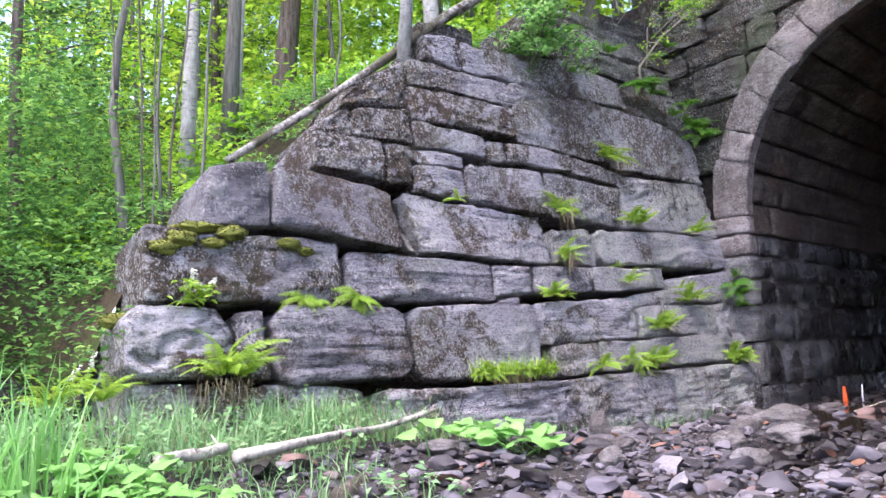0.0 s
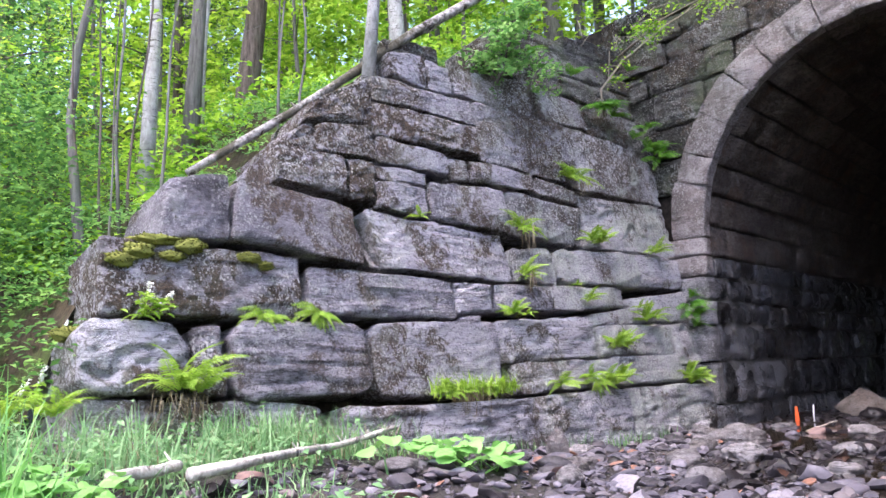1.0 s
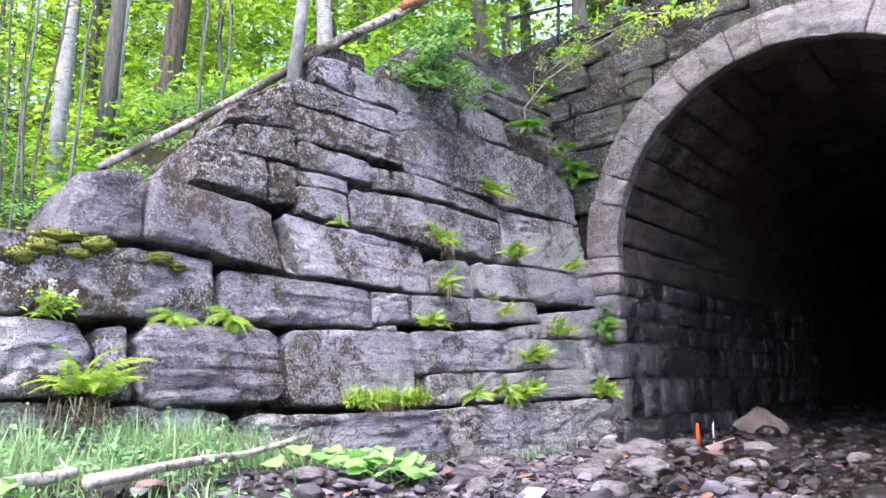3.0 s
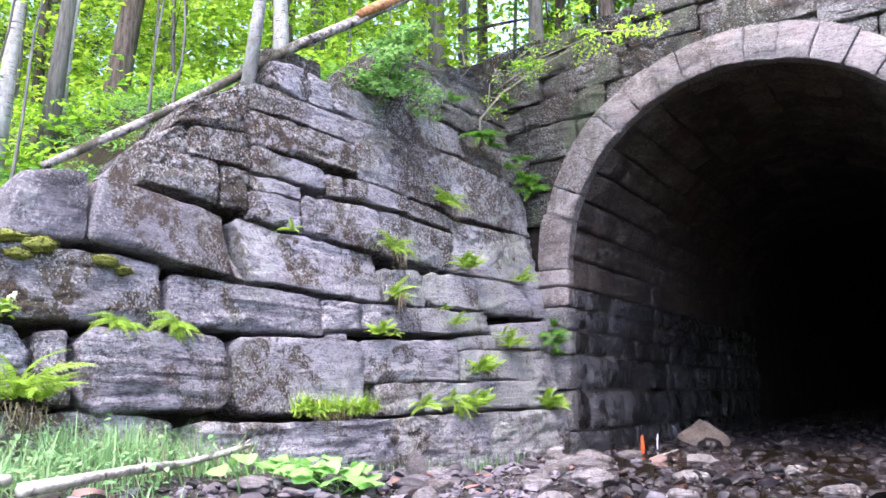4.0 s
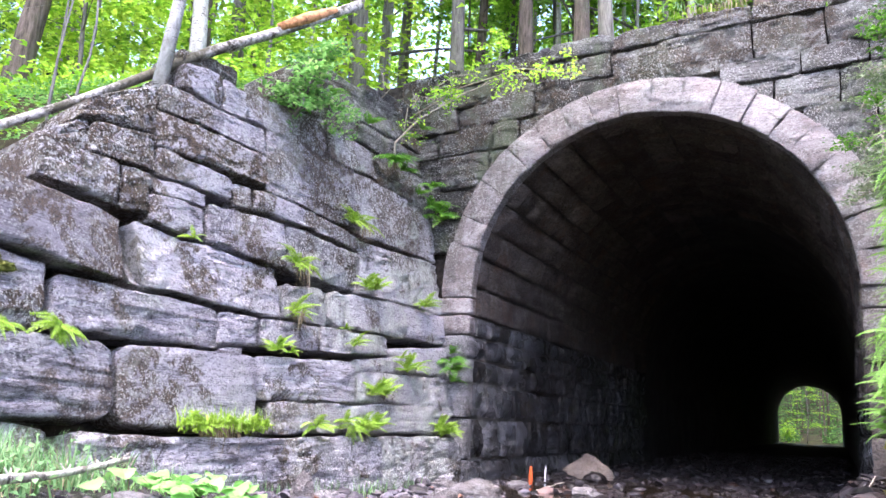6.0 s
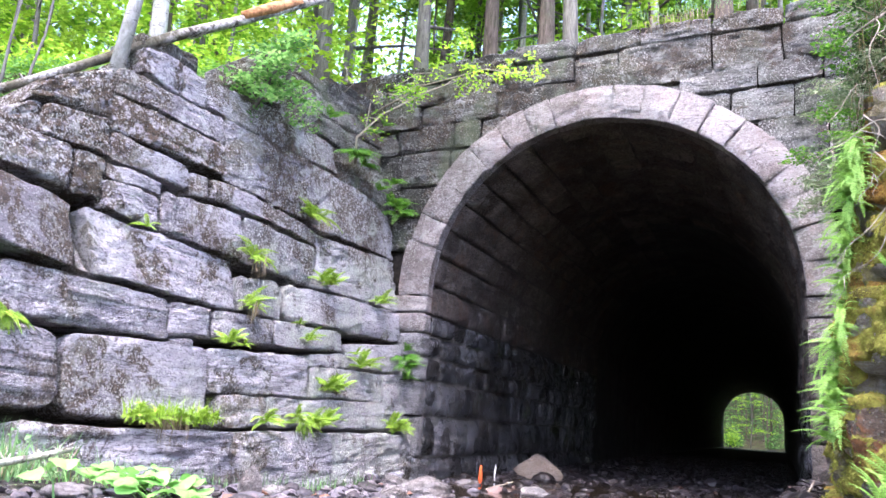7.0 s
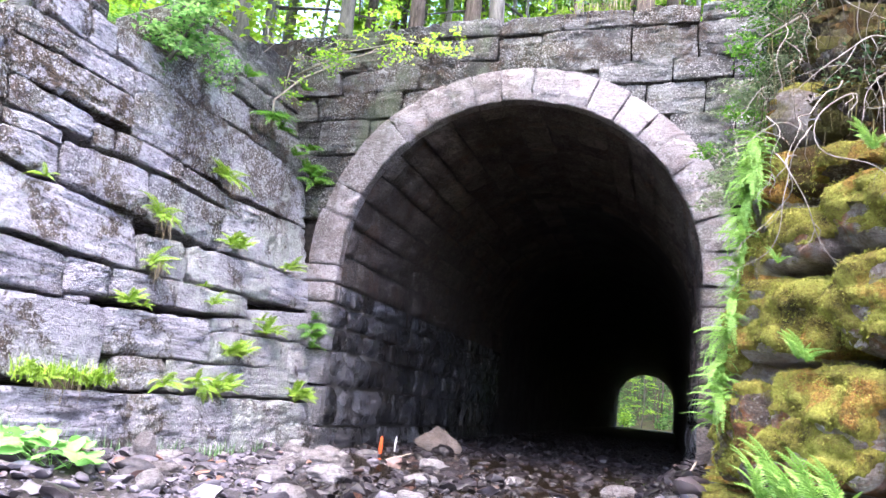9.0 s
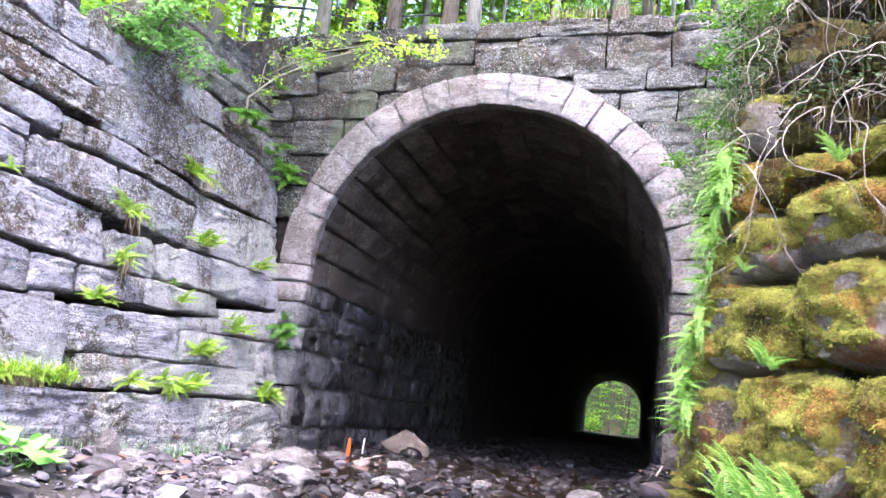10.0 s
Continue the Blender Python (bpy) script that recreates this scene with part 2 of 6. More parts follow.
M_BOULDER = stone_material("creek_boulder", (0.10, 0.085, 0.085), (0.22, 0.20, 0.205), (0.33, 0.31, 0.32), 0.12, 0.3, 0.5, 0.7)


def earth_material():
    n = Nodes("leaf_litter_soil")
    a = n.noise(n.pos, 1.4, 6, 0.65)
    b = n.noise(n.pos, 26, 5, 0.7)
    col = n.ramp(n.math("ADD", n.math("MULTIPLY", a, 0.5), n.math("MULTIPLY", b, 0.5)), (0.36, (0.018, 0.014, 0.010)), (0.52, (0.055, 0.042, 0.026)), (0.66, (0.13, 0.095, 0.060)))
    col = n.mix(n.math("MULTIPLY", n.step(n.noise(n.pos, 1.9, 5, 0.6), 0.47, 0.60), 0.7), col, n.ramp(b, (0.35, (0.030, 0.050, 0.012)), (0.65, (0.09, 0.14, 0.03))))
    return n.done(col, 0.95, n.bump(b, 0.9, 0.04, n.bump(a, 0.6, 0.15)), 0.2)


def bed_material():
    n = Nodes("creek_bed_silt")
    a = n.noise(n.pos, 2.2, 6, 0.65)
    b = n.noise(n.pos, 40, 5, 0.7)
    col = n.ramp(n.math("ADD", n.math("MULTIPLY", a, 0.4), n.math("MULTIPLY", b, 0.6)), (0.36, (0.010, 0.008, 0.007)), (0.52, (0.028, 0.024, 0.022)), (0.68, (0.070, 0.060, 0.056)))
    return n.done(col, 0.8, n.bump(b, 0.9, 0.03), 0.3)


def pebble_material(name, wet):
    n = Nodes(name)
    r = n.isl
    col = n.ramp(r, (0.0, (0.016, 0.014, 0.016)), (0.22, (0.040, 0.034, 0.040)), (0.42, (0.100, 0.090, 0.112)), (0.56, (0.034, 0.031, 0.040)), (0.72, (0.150, 0.137, 0.160)), (0.84, (0.072, 0.054, 0.054)), (0.94, (0.185, 0.174, 0.196)), (0.985, (0.17, 0.075, 0.045)))
    g = n.noise(n.pos, 42, 6, 0.7)
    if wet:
        # Wet stones, darkened further to carry the tunnel floor's shade.
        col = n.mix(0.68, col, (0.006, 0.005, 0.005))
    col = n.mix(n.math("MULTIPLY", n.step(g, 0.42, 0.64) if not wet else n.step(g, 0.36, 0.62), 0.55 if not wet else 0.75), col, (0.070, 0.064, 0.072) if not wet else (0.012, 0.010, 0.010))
    return n.done(col, 0.62 if not wet else 0.32, n.bump(g, 0.35, 0.01), 0.35 if not wet else 0.2)


def water_material():
    n = Nodes("shallow_water")
    n.b.inputs["Transmission Weight"].default_value = 0.85
    n.b.inputs["IOR"].default_value = 1.33
    return n.done((0.10, 0.075, 0.05), 0.04, n.bump(n.noise(n.pos, 9, 3), 0.12, 0.02), 0.5)


def plain(name, col, rough=0.7, var=0.25, scale=14.0, glow=0.0):
    n = Nodes(name)
    f = n.noise(n.pos, scale, 5, 0.65)
    lo = tuple(c * (1 - var * 1.6) for c in col)
    hi = tuple(min(1, c * (1 + var * 1.4)) for c in col)
    return n.done(n.ramp(f, (0.34, lo), (0.66, hi)), rough, n.bump(f, 0.4, 0.01), 0.3, glow)


M_EARTH, M_BED, M_WATER = earth_material(), bed_material(), water_material()
M_PEBBLE, M_PEBBLE_WET_SHADED = pebble_material("dry_pebbles", False), pebble_material("wet_shaded_pebbles", True)
M_JOINT = plain("dark_joint_earth", (0.022, 0.018, 0.015), 0.95, 0.5)
M_FERN = leaf_material("fern_green", (0.16, 0.31, 0.03), (0.28, 0.46, 0.05), (0.40, 0.56, 0.10), 0.45)
M_FERN_EAST = leaf_material("fringe_fern_green", (0.12, 0.29, 0.05), (0.23, 0.44, 0.085), (0.36, 0.56, 0.15), 0.4)
# Fern green again, with the ledge's and corner's shade put into the colour.
M_FERN_SHADED = leaf_material("shaded_fern_green", (0.05, 0.16, 0.02), (0.10, 0.27, 0.03), (0.20, 0.40, 0.05), 0.40)
M_GRASS = leaf_material("grass_green", (0.09, 0.20, 0.075), (0.18, 0.35, 0.145), (0.31, 0.47, 0.235), 0.45, 0.65)
M_BROAD = leaf_material("broad_leaf_green", (0.11, 0.30, 0.07), (0.19, 0.42, 0.11), (0.28, 0.52, 0.17), 0.35, 0.45)
M_BUSH = leaf_material("bush_leaf_green", (0.09, 0.24, 0.06), (0.20, 0.42, 0.12), (0.36, 0.56, 0.20), 0.5)
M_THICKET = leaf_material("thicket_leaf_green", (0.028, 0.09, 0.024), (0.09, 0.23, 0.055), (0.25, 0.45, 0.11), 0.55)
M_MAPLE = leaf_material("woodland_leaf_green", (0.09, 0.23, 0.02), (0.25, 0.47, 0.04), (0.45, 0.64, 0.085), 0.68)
# Paler copy of the leaf green; sunshine on the far wood is in its colour.
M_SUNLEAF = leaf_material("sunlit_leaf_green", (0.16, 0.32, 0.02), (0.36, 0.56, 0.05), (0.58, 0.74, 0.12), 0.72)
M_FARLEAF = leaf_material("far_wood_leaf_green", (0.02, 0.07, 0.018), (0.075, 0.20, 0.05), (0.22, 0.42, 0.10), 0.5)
M_HEMLOCK = leaf_material("hemlock_needle_green", (0.022, 0.055, 0.022), (0.05, 0.105, 0.04), (0.11, 0.18, 0.07), 0.25)
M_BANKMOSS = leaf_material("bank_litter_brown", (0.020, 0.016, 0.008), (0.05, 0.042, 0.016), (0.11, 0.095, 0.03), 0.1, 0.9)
M_PALE = leaf_material("pale_needle_green", (0.10, 0.155, 0.08), (0.185, 0.255, 0.14), (0.30, 0.365, 0.22), 0.3)
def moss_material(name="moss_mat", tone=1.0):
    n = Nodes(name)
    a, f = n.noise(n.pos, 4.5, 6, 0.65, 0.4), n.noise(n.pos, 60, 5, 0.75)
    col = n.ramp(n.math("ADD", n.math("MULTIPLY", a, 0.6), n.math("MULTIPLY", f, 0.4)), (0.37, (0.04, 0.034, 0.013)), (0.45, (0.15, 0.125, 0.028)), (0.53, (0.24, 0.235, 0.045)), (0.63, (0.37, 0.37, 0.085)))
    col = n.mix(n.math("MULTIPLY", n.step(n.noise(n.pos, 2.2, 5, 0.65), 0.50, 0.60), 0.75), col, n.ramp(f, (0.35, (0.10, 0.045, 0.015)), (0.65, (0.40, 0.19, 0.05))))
    # A tone below 1 mixes the bank's shade into the moss colour.
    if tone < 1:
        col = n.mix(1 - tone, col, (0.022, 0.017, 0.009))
    return n.done(col, 0.95, n.bump(f, 1.0, 0.03, n.bump(n.noise(n.pos, 18, 5, 0.7), 1.0, 0.06)), 0.15)


M_MOSSMAT = moss_material()
M_BANKMAT = moss_material("shaded_bank_moss", 0.22)
M_MOSS = leaf_material("yellow_moss", (0.09, 0.085, 0.016), (0.21, 0.22, 0.035), (0.36, 0.38, 0.07), 0.3, 0.9)
M_DEAD = leaf_material("dead_grass", (0.12, 0.09, 0.05), (0.24, 0.19, 0.12), (0.36, 0.30, 0.20), 0.2, 0.9)
M_BIRCH = bark_material("birch_bark", (0.22, 0.21, 0.20), (0.42, 0.41, 0.39), 0.9, 0.5, 4.0)
M_LOG = bark_material("weathered_birch_bark", (0.07, 0.062, 0.052), (0.40, 0.38, 0.355), 1.0, 0.9, 9.0, 0.85)
M_DRIFT = bark_material("bleached_driftwood", (0.24, 0.22, 0.19), (0.58, 0.55, 0.50), 0.8, 0.8, 9.0)
M_GREY = bark_material("grey_bark", (0.07, 0.066, 0.06), (0.19, 0.18, 0.165), 0.3)
M_BROWN = bark_material("brown_bark", (0.042, 0.034, 0.029), (0.165, 0.132, 0.115), 0.0, 1.6)
M_ROOT = bark_material("bleached_root", (0.10, 0.082, 0.066), (0.30, 0.265, 0.23), 0.0, 0.5)
M_TWIG = bark_material("dead_twig", (0.16, 0.135, 0.11), (0.34, 0.30, 0.25), 0.0, 0.5)
M_LOGEND = plain("broken_orange_wood", (0.36, 0.17, 0.08), 0.9, 0.4)
M_STAKE = plain("orange_stake_paint", (0.62, 0.10, 0.025), 0.6, 0.15)
M_WHITEROCK = plain("white_weathered_stone", (0.62, 0.62, 0.64), 0.8, 0.2)
M_FLOWER = plain("white_flower", (0.72, 0.72, 0.66), 0.8, 0.1)


# ---------------------------------------------------------------- mesh helpers
def mesh_from(name, V, F, mat=None, smooth=True):
    """A mesh from numpy arrays: V (n, 3), F (m, 3 or 4)."""
    V, F = np.asarray(V, dtype=np.float32), np.asarray(F, dtype=np.int32)
    me = bpy.data.meshes.new(name)
    k = F.shape[1]
    me.vertices.add(len(V))
    me.vertices.foreach_set("co", V.ravel())
    me.loops.add(F.size)
    me.loops.foreach_set("vertex_index", F.ravel())
    me.polygons.add(len(F))
    me.polygons.foreach_set("loop_start", np.arange(0, F.size, k, dtype=np.int32))
    if smooth:
        me.polygons.foreach_set("use_smooth", np.ones(len(F), dtype=bool))
    me.update(calc_edges=True)
    if mat:
        me.materials.append(mat)
    return me


def part(name, me, mat, parent, label=""):
    """One mesh object under a thing or under a part."""
    if mat and not me.materials:
        me.materials.append(mat)
    ob = new(name, me)
    ob.parent = parent
    return tagged(ob, label) if label else ob


def thing(name, label, category, m=None, group="", kind=""):
    """An Empty at a thing's base, which parents its parts."""
    ob = new(name)
    ob.empty_display_size = 0.1
    if m is not None:
        ob.matrix_basis = m
    return tagged(ob, label, category, group, kind)


def centred(me):
    """Moves a mesh to its own centre and says where that was."""
    n = len(me.vertices)
    co = np.empty(n * 3, dtype=np.float32)
    me.vertices.foreach_get("co", co)
    co = co.reshape(n, 3)
    c = (co.min(0) + co.max(0)) / 2
    me.vertices.foreach_set("co", (co - c).ravel())
    me.update()
    return Vector([float(q) for q in c])


def fbm(p, s, k=3):
    return noise.fractal(Vector((p[0] * s, p[1] * s, p[2] * s)), 0.9, 2.1, k)


def smooth01(a, b, v):
    t = np.clip((v - a) / (b - a), 0, 1)
    return t * t * (3 - 2 * t)


def block(L, H, D, seed, cell=0.06, r=0.05, rough=0.022, ledge=0.012, wobble=0.02, chip=0.06):
    """A quarried block with worn arrises: u along, v up, n out; its front lies at n = 0. Open at the back."""
    nu, nv, nn = max(2, round(L / cell)), max(2, round(H / cell)), max(2, min(5, round(D / cell)))
    key, V, F = {}, [], []

    def at(i, j, k):
        q = key.get((i, j, k))
        if q is None:
            q = key[(i, j, k)] = len(V)
            V.append(((i / nu - 0.5) * L, (j / nv - 0.5) * H, -D * (1 - k / nn)))
        return q
    for i in range(nu):
        for j in range(nv):
            F.append((at(i, j, nn), at(i + 1, j, nn), at(i + 1, j + 1, nn), at(i, j + 1, nn)))
    for k in range(nn):
        for i in range(nu):
            F.append((at(i, 0, k), at(i + 1, 0, k), at(i + 1, 0, k + 1), at(i, 0, k + 1)))
            F.append((at(i, nv, k + 1), at(i + 1, nv, k + 1), at(i + 1, nv, k), at(i, nv, k)))
        for j in range(nv):
            F.append((at(0, j, k + 1), at(0, j + 1, k + 1), at(0, j + 1, k), at(0, j, k)))
            F.append((at(nu, j, k), at(nu, j + 1, k), at(nu, j + 1, k + 1), at(nu, j, k + 1)))
    off = (seed * 7.31, seed * 3.17, seed * 1.93)
    rg = random.Random(seed)
    planes = []
    for k in range(13):                                   # broken corners and arrises
        a, b, c = rg.random() ** 2, rg.random() ** 2, rg.uniform(0.25, 1.1)
        m = math.sqrt(a * a + b * b + c * c)
        p = (rg.choice((-1, 1)) * a / m, rg.choice((-1, 1)) * b / m, c / m)
        planes.append((p, (a * L + b * H) / 2 / m - chip * rg.random() ** 1.6 * (0.4 + 1.6 * min(a, b) / m)))
    for k in range(5):                                    # shallow breaks across the face
        a, b = rg.gauss(0, 0.05), rg.gauss(0, 0.09)
        planes.append(((a, b, 1.0), abs(a) * L * 0.22 + abs(b) * H * 0.22 - chip * 0.20 * rg.random()))
    out = []
    for u, v, n in V:
        rr = r * (0.55 + 0.9 * abs(noise.noise(Vector((u * 2.1 + off[0], v * 2.1 + off[1], off[2])))) + 0.35)
        rr = min(rr, 0.45 * H, 0.45 * L)
        q = (min(max(u, -L / 2 + rr), L / 2 - rr), min(max(v, -H / 2 + rr), H / 2 - rr), min(n, -rr))
        d = (u - q[0], v - q[1], n - q[2])
        m = math.sqrt(d[0] ** 2 + d[1] ** 2 + d[2] ** 2)
        if m > rr and n > -D + 1e-6:
            u, v, n = (q[k] + d[k] * rr / m for k in range(3))
        if n > -D + 1e-6:
            for (a, b, c), h in planes:
                e = a * u + b * v + c * n - h
                if e > 0:
                    u, v, n = u - a * e, v - b * e, n - c * e
        p = (u + off[0], v + off[1], n + off[2])
        big = fbm(p, 1.7, 3)
        mid = fbm(p, 6.0, 3)
        bed = noise.noise(Vector((u * 1.1 + off[0], v * 13 + 1.4 * noise.noise(Vector((u * 1.5 + off[1], v * 2, off[2]))), off[1])))
        n += rough * (1.1 * big + 1.0 * mid + 0.45 * fbm(p, 15.0, 2)) + ledge * (bed if bed > 0 else 1.6 * bed)
        u += wobble * (noise.noise(Vector((v * 3.2 + off[0], n * 2, off[2] + 9))) + 0.5 * noise.noise(Vector((v * 10 + off[0], n * 6, off[2] + 2))))
        v += wobble * (noise.noise(Vector((u * 2.2 + off[1], n * 2, off[0] + 5))) + 0.5 * noise.noise(Vector((u * 8 + off[1], n * 6, off[0] + 1))))
        out.append((u, v, n))
    return np.array(out), F


def lattice(x, y, z):
    h = x.astype(np.uint32) * np.uint32(374761393) + y.astype(np.uint32) * np.uint32(668265263) + z.astype(np.uint32) * np.uint32(2246822519)
    h = (h ^ (h >> np.uint32(13))) * np.uint32(1274126177)
    h = h ^ (h >> np.uint32(16))
    return (h & np.uint32(0xFFFFFF)) / 8388607.5 - 1.0


def field(x, y, z, octaves=1, gain=0.5):
    """Smooth value noise of arrays, about -1 to 1."""
    total, amp, norm = 0.0, 1.0, 0.0
    x, y, z = np.broadcast_arrays(np.asarray(x, float), np.asarray(y, float), np.asarray(z, float))
    for _ in range(octaves):
        i, j, k = np.floor(x).astype(np.int64), np.floor(y).astype(np.int64), np.floor(z).astype(np.int64)
        f, g, h = x - i, y - j, z - k
        f, g, h = f * f * (3 - 2 * f), g * g * (3 - 2 * g), h * h * (3 - 2 * h)
        v = 0.0
        for a in (0, 1):
            for b in (0, 1):
                for c in (0, 1):
                    v = v + lattice(i + a, j + b, k + c) * (f if a else 1 - f) * (g if b else 1 - g) * (h if c else 1 - h)
        total, norm, amp = total + amp * v, norm + amp, amp * gain
        x, y, z = x * 2.03 + 11.7, y * 2.03 + 5.3, z * 2.03 + 3.9
    return total / norm


def ashlar(q, seed, cell=0.026, gap=0.005, r=0.024, rough=0.017, ledge=0.013, deep=0.4, warp=0.026, chip=0.05, bulge=0.0, layer=0.06, facet=0.014, ragged=0.032, corner=0.010):
    """A squared block laid tight: q holds its corners (a, b) from the lower left round to the upper left; n = 0 is its face.
    Neighbours share the warp of their joints; the face has bedding ledges, shallow breaks and chipped arrises. Open at the back."""
    q = np.array(q, float)
    L = (np.linalg.norm(q[1] - q[0]) + np.linalg.norm(q[2] - q[3])) / 2
    H = (np.linalg.norm(q[3] - q[0]) + np.linalg.norm(q[2] - q[1])) / 2

    def steps(w):
        m = max(2, round((w - 0.05) / cell))
        return np.concatenate([[0, 0.007, 0.017], np.linspace(0.03, w - 0.03, m + 1), [w - 0.017, w - 0.007, w]]) / w
    s, t = np.meshgrid(steps(L), steps(H), indexing="ij")
    nu, nv = s.shape
    sd = seed * 7.31
    wob = gap + ragged * np.clip(field(s * L * 4.5 + sd, t * H * 4.5, sd * 1.3, 3) - 0.02, 0, 1)
    wob = np.minimum(wob, 0.12 * min(L, H))
    ss = 0.5 + (s - 0.5) * (1 - 2 * wob / L)
    tt = 0.5 + (t - 0.5) * (1 - 2 * wob / H)
    cut = corner * np.clip(1 - np.minimum(s, 1 - s) * L / (2 * corner + 0.02), 0, 1) * np.clip(1 - np.minimum(t, 1 - t) * H / (2 * corner + 0.02), 0, 1)     # worn corners
    ss, tt = ss + np.sign(0.5 - s) * cut / L, tt + np.sign(0.5 - t) * cut / H
    P = ((1 - ss) * (1 - tt))[..., None] * q[0] + (ss * (1 - tt))[..., None] * q[1] + (ss * tt)[..., None] * q[2] + ((1 - ss) * tt)[..., None] * q[3]
    u, v = s * L, t * H
    du, dv = np.minimum(s, 1 - s) * L, np.minimum(t, 1 - t) * H
    rr = r * (0.45 + 1.5 * np.clip(field(u * 5 + sd, v * 5 + sd, 3.1, 2) + 0.25, 0, 1)) + chip * np.clip(field(u * 3.1 + sd, v * 3.1, 7.7, 3) - 0.12, 0, 1) * 2.4
    rr = np.minimum(rr, 0.4 * min(L, H))
    eu, ev = np.clip(1 - du / rr, 0, 1), np.clip(1 - dv / rr, 0, 1)
    n = -np.minimum(rr, 0.06) * (1 - np.sqrt(np.clip(1 - np.minimum(1, eu ** 2 + ev ** 2), 0, 1)))
    # bedding layers of uneven thickness that run out along the block
    rg = random.Random(seed * 91.7)
    tilt = rg.gauss(0, 0.035)
    n = n + rg.gauss(0, 0.022) * (u - L / 2) + rg.gauss(0, 0.045) * (v - H / 2)
    w = (v + tilt * u + 0.035 * field(u * 1.3 + sd, v * 2.0, 9.1, 2)) / layer + 1.2 * field(u * 0.3, v * 5 + sd, 4.4)
    k = np.floor(w)
    f = smooth01(0.80, 1.0, w - k)
    run = u * 1.6 + 0.5 * field(u * 3, v * 9, sd, 2)
    lay0, lay1 = field(run + k * 17.3 + sd, k * 5.0 + 0.5, sd), field(run + (k + 1) * 17.3 + sd, (k + 1) * 5.0 + 0.5, sd)
    n = n + ledge * (lay0 * (1 - f) + lay1 * f)
    pock = np.clip(field(u * 4.0 + sd, v * 6.5, sd + 8, 3) - 0.16, 0, 1)
    n = n + rough * (0.9 * field(u * 2.2 + sd, v * 2.2, sd, 2) + 0.70 * field(u * 8 + sd, v * 14, sd + 4, 2) + 0.40 * field(u * 22, v * 36 + sd, sd, 2) - 3.2 * pock)
    for _ in range(4):                                    # broad shallow breaks
        a, b = rg.gauss(0, 0.10), rg.gauss(0, 0.14)
        e = a * (u - L / 2) + b * (v - H / 2) - (abs(a) * L + abs(b) * H) * rg.uniform(0.10, 0.35)
        n = n - np.minimum(np.maximum(e, 0) * 0.9, facet)
    if bulge:
        n = n + bulge * (np.minimum(1, np.minimum(du, dv) / 0.14) ** 0.7 - 0.5)
    # the back: rings along the outline
    ring = [(i, 0) for i in range(nu)] + [(nu - 1, j) for j in range(1, nv)] + [(i, nv - 1) for i in range(nu - 2, -1, -1)] + [(0, j) for j in range(nv - 2, 0, -1)]
    base = np.array([i * nv + j for i, j in ring])
    V = np.concatenate([P.reshape(-1, 2), n.reshape(-1, 1)], 1)
    front, m = len(V), len(ring)
    depths = [0.03, 0.09] + [0.09 + (deep - 0.09) * (k + 1) / max(1, round(deep / 0.16)) for k in range(max(1, round(deep / 0.16)))]
    mid, parts = q.mean(0), [V]
    for d in depths:
        W = V[base].copy()
        out = W[:, :2] - mid
        out /= np.linalg.norm(out, axis=1)[:, None] + 1e-9
        W[:, :2] += out * (0.014 * field(W[:, 0] * 7 + sd, W[:, 1] * 7, d * 9 + sd, 2) - 0.004)[:, None]
        W[:, 2] = np.minimum(W[:, 2] - 0.02, -d)
        parts.append(W)
    V = np.concatenate(parts)
    # the joints of the whole wall wander together
    x, y = V[:, 0].copy(), V[:, 1].copy()
    V[:, 0] += warp * (1.2 * field(x * 0.9 + 3, y * 1.3, 21.5) + 0.55 * field(x * 4.2, y * 4.2, 2.5, 2))
    V[:, 1] += warp * (1.2 * field(x * 0.8, y * 1.3 + 7, 41.5) + 0.55 * field(x * 4.2, y * 4.2 + 9, 8.5, 2))
    i, j = np.meshgrid(np.arange(nu - 1), np.arange(nv - 1), indexing="ij")
    a = (i * nv + j).ravel()
    F = [np.stack([a, a + nv, a + nv + 1, a + 1], 1)]
    prev = base
    for d in range(len(depths)):
        cur = front + d * m + np.arange(m)
        F.append(np.stack([prev, cur, np.roll(cur, -1), np.roll(prev, -1)], 1))
        prev = cur
    return V, np.concatenate(F)


def laid(name, V, F, mat, parent, fn, label="", sharp=24):
    """Lays a block's local (u, v, n) into the place by fn."""
    W = [fn(u, v, n) for u, v, n in V]
    me = mesh_from(name, W, F, mat)
    me.set_sharp_from_angle(angle=radians(sharp))
    c = centred(me)
    ob = part(name, me, mat, parent, label)
    ob.location = c
    return ob


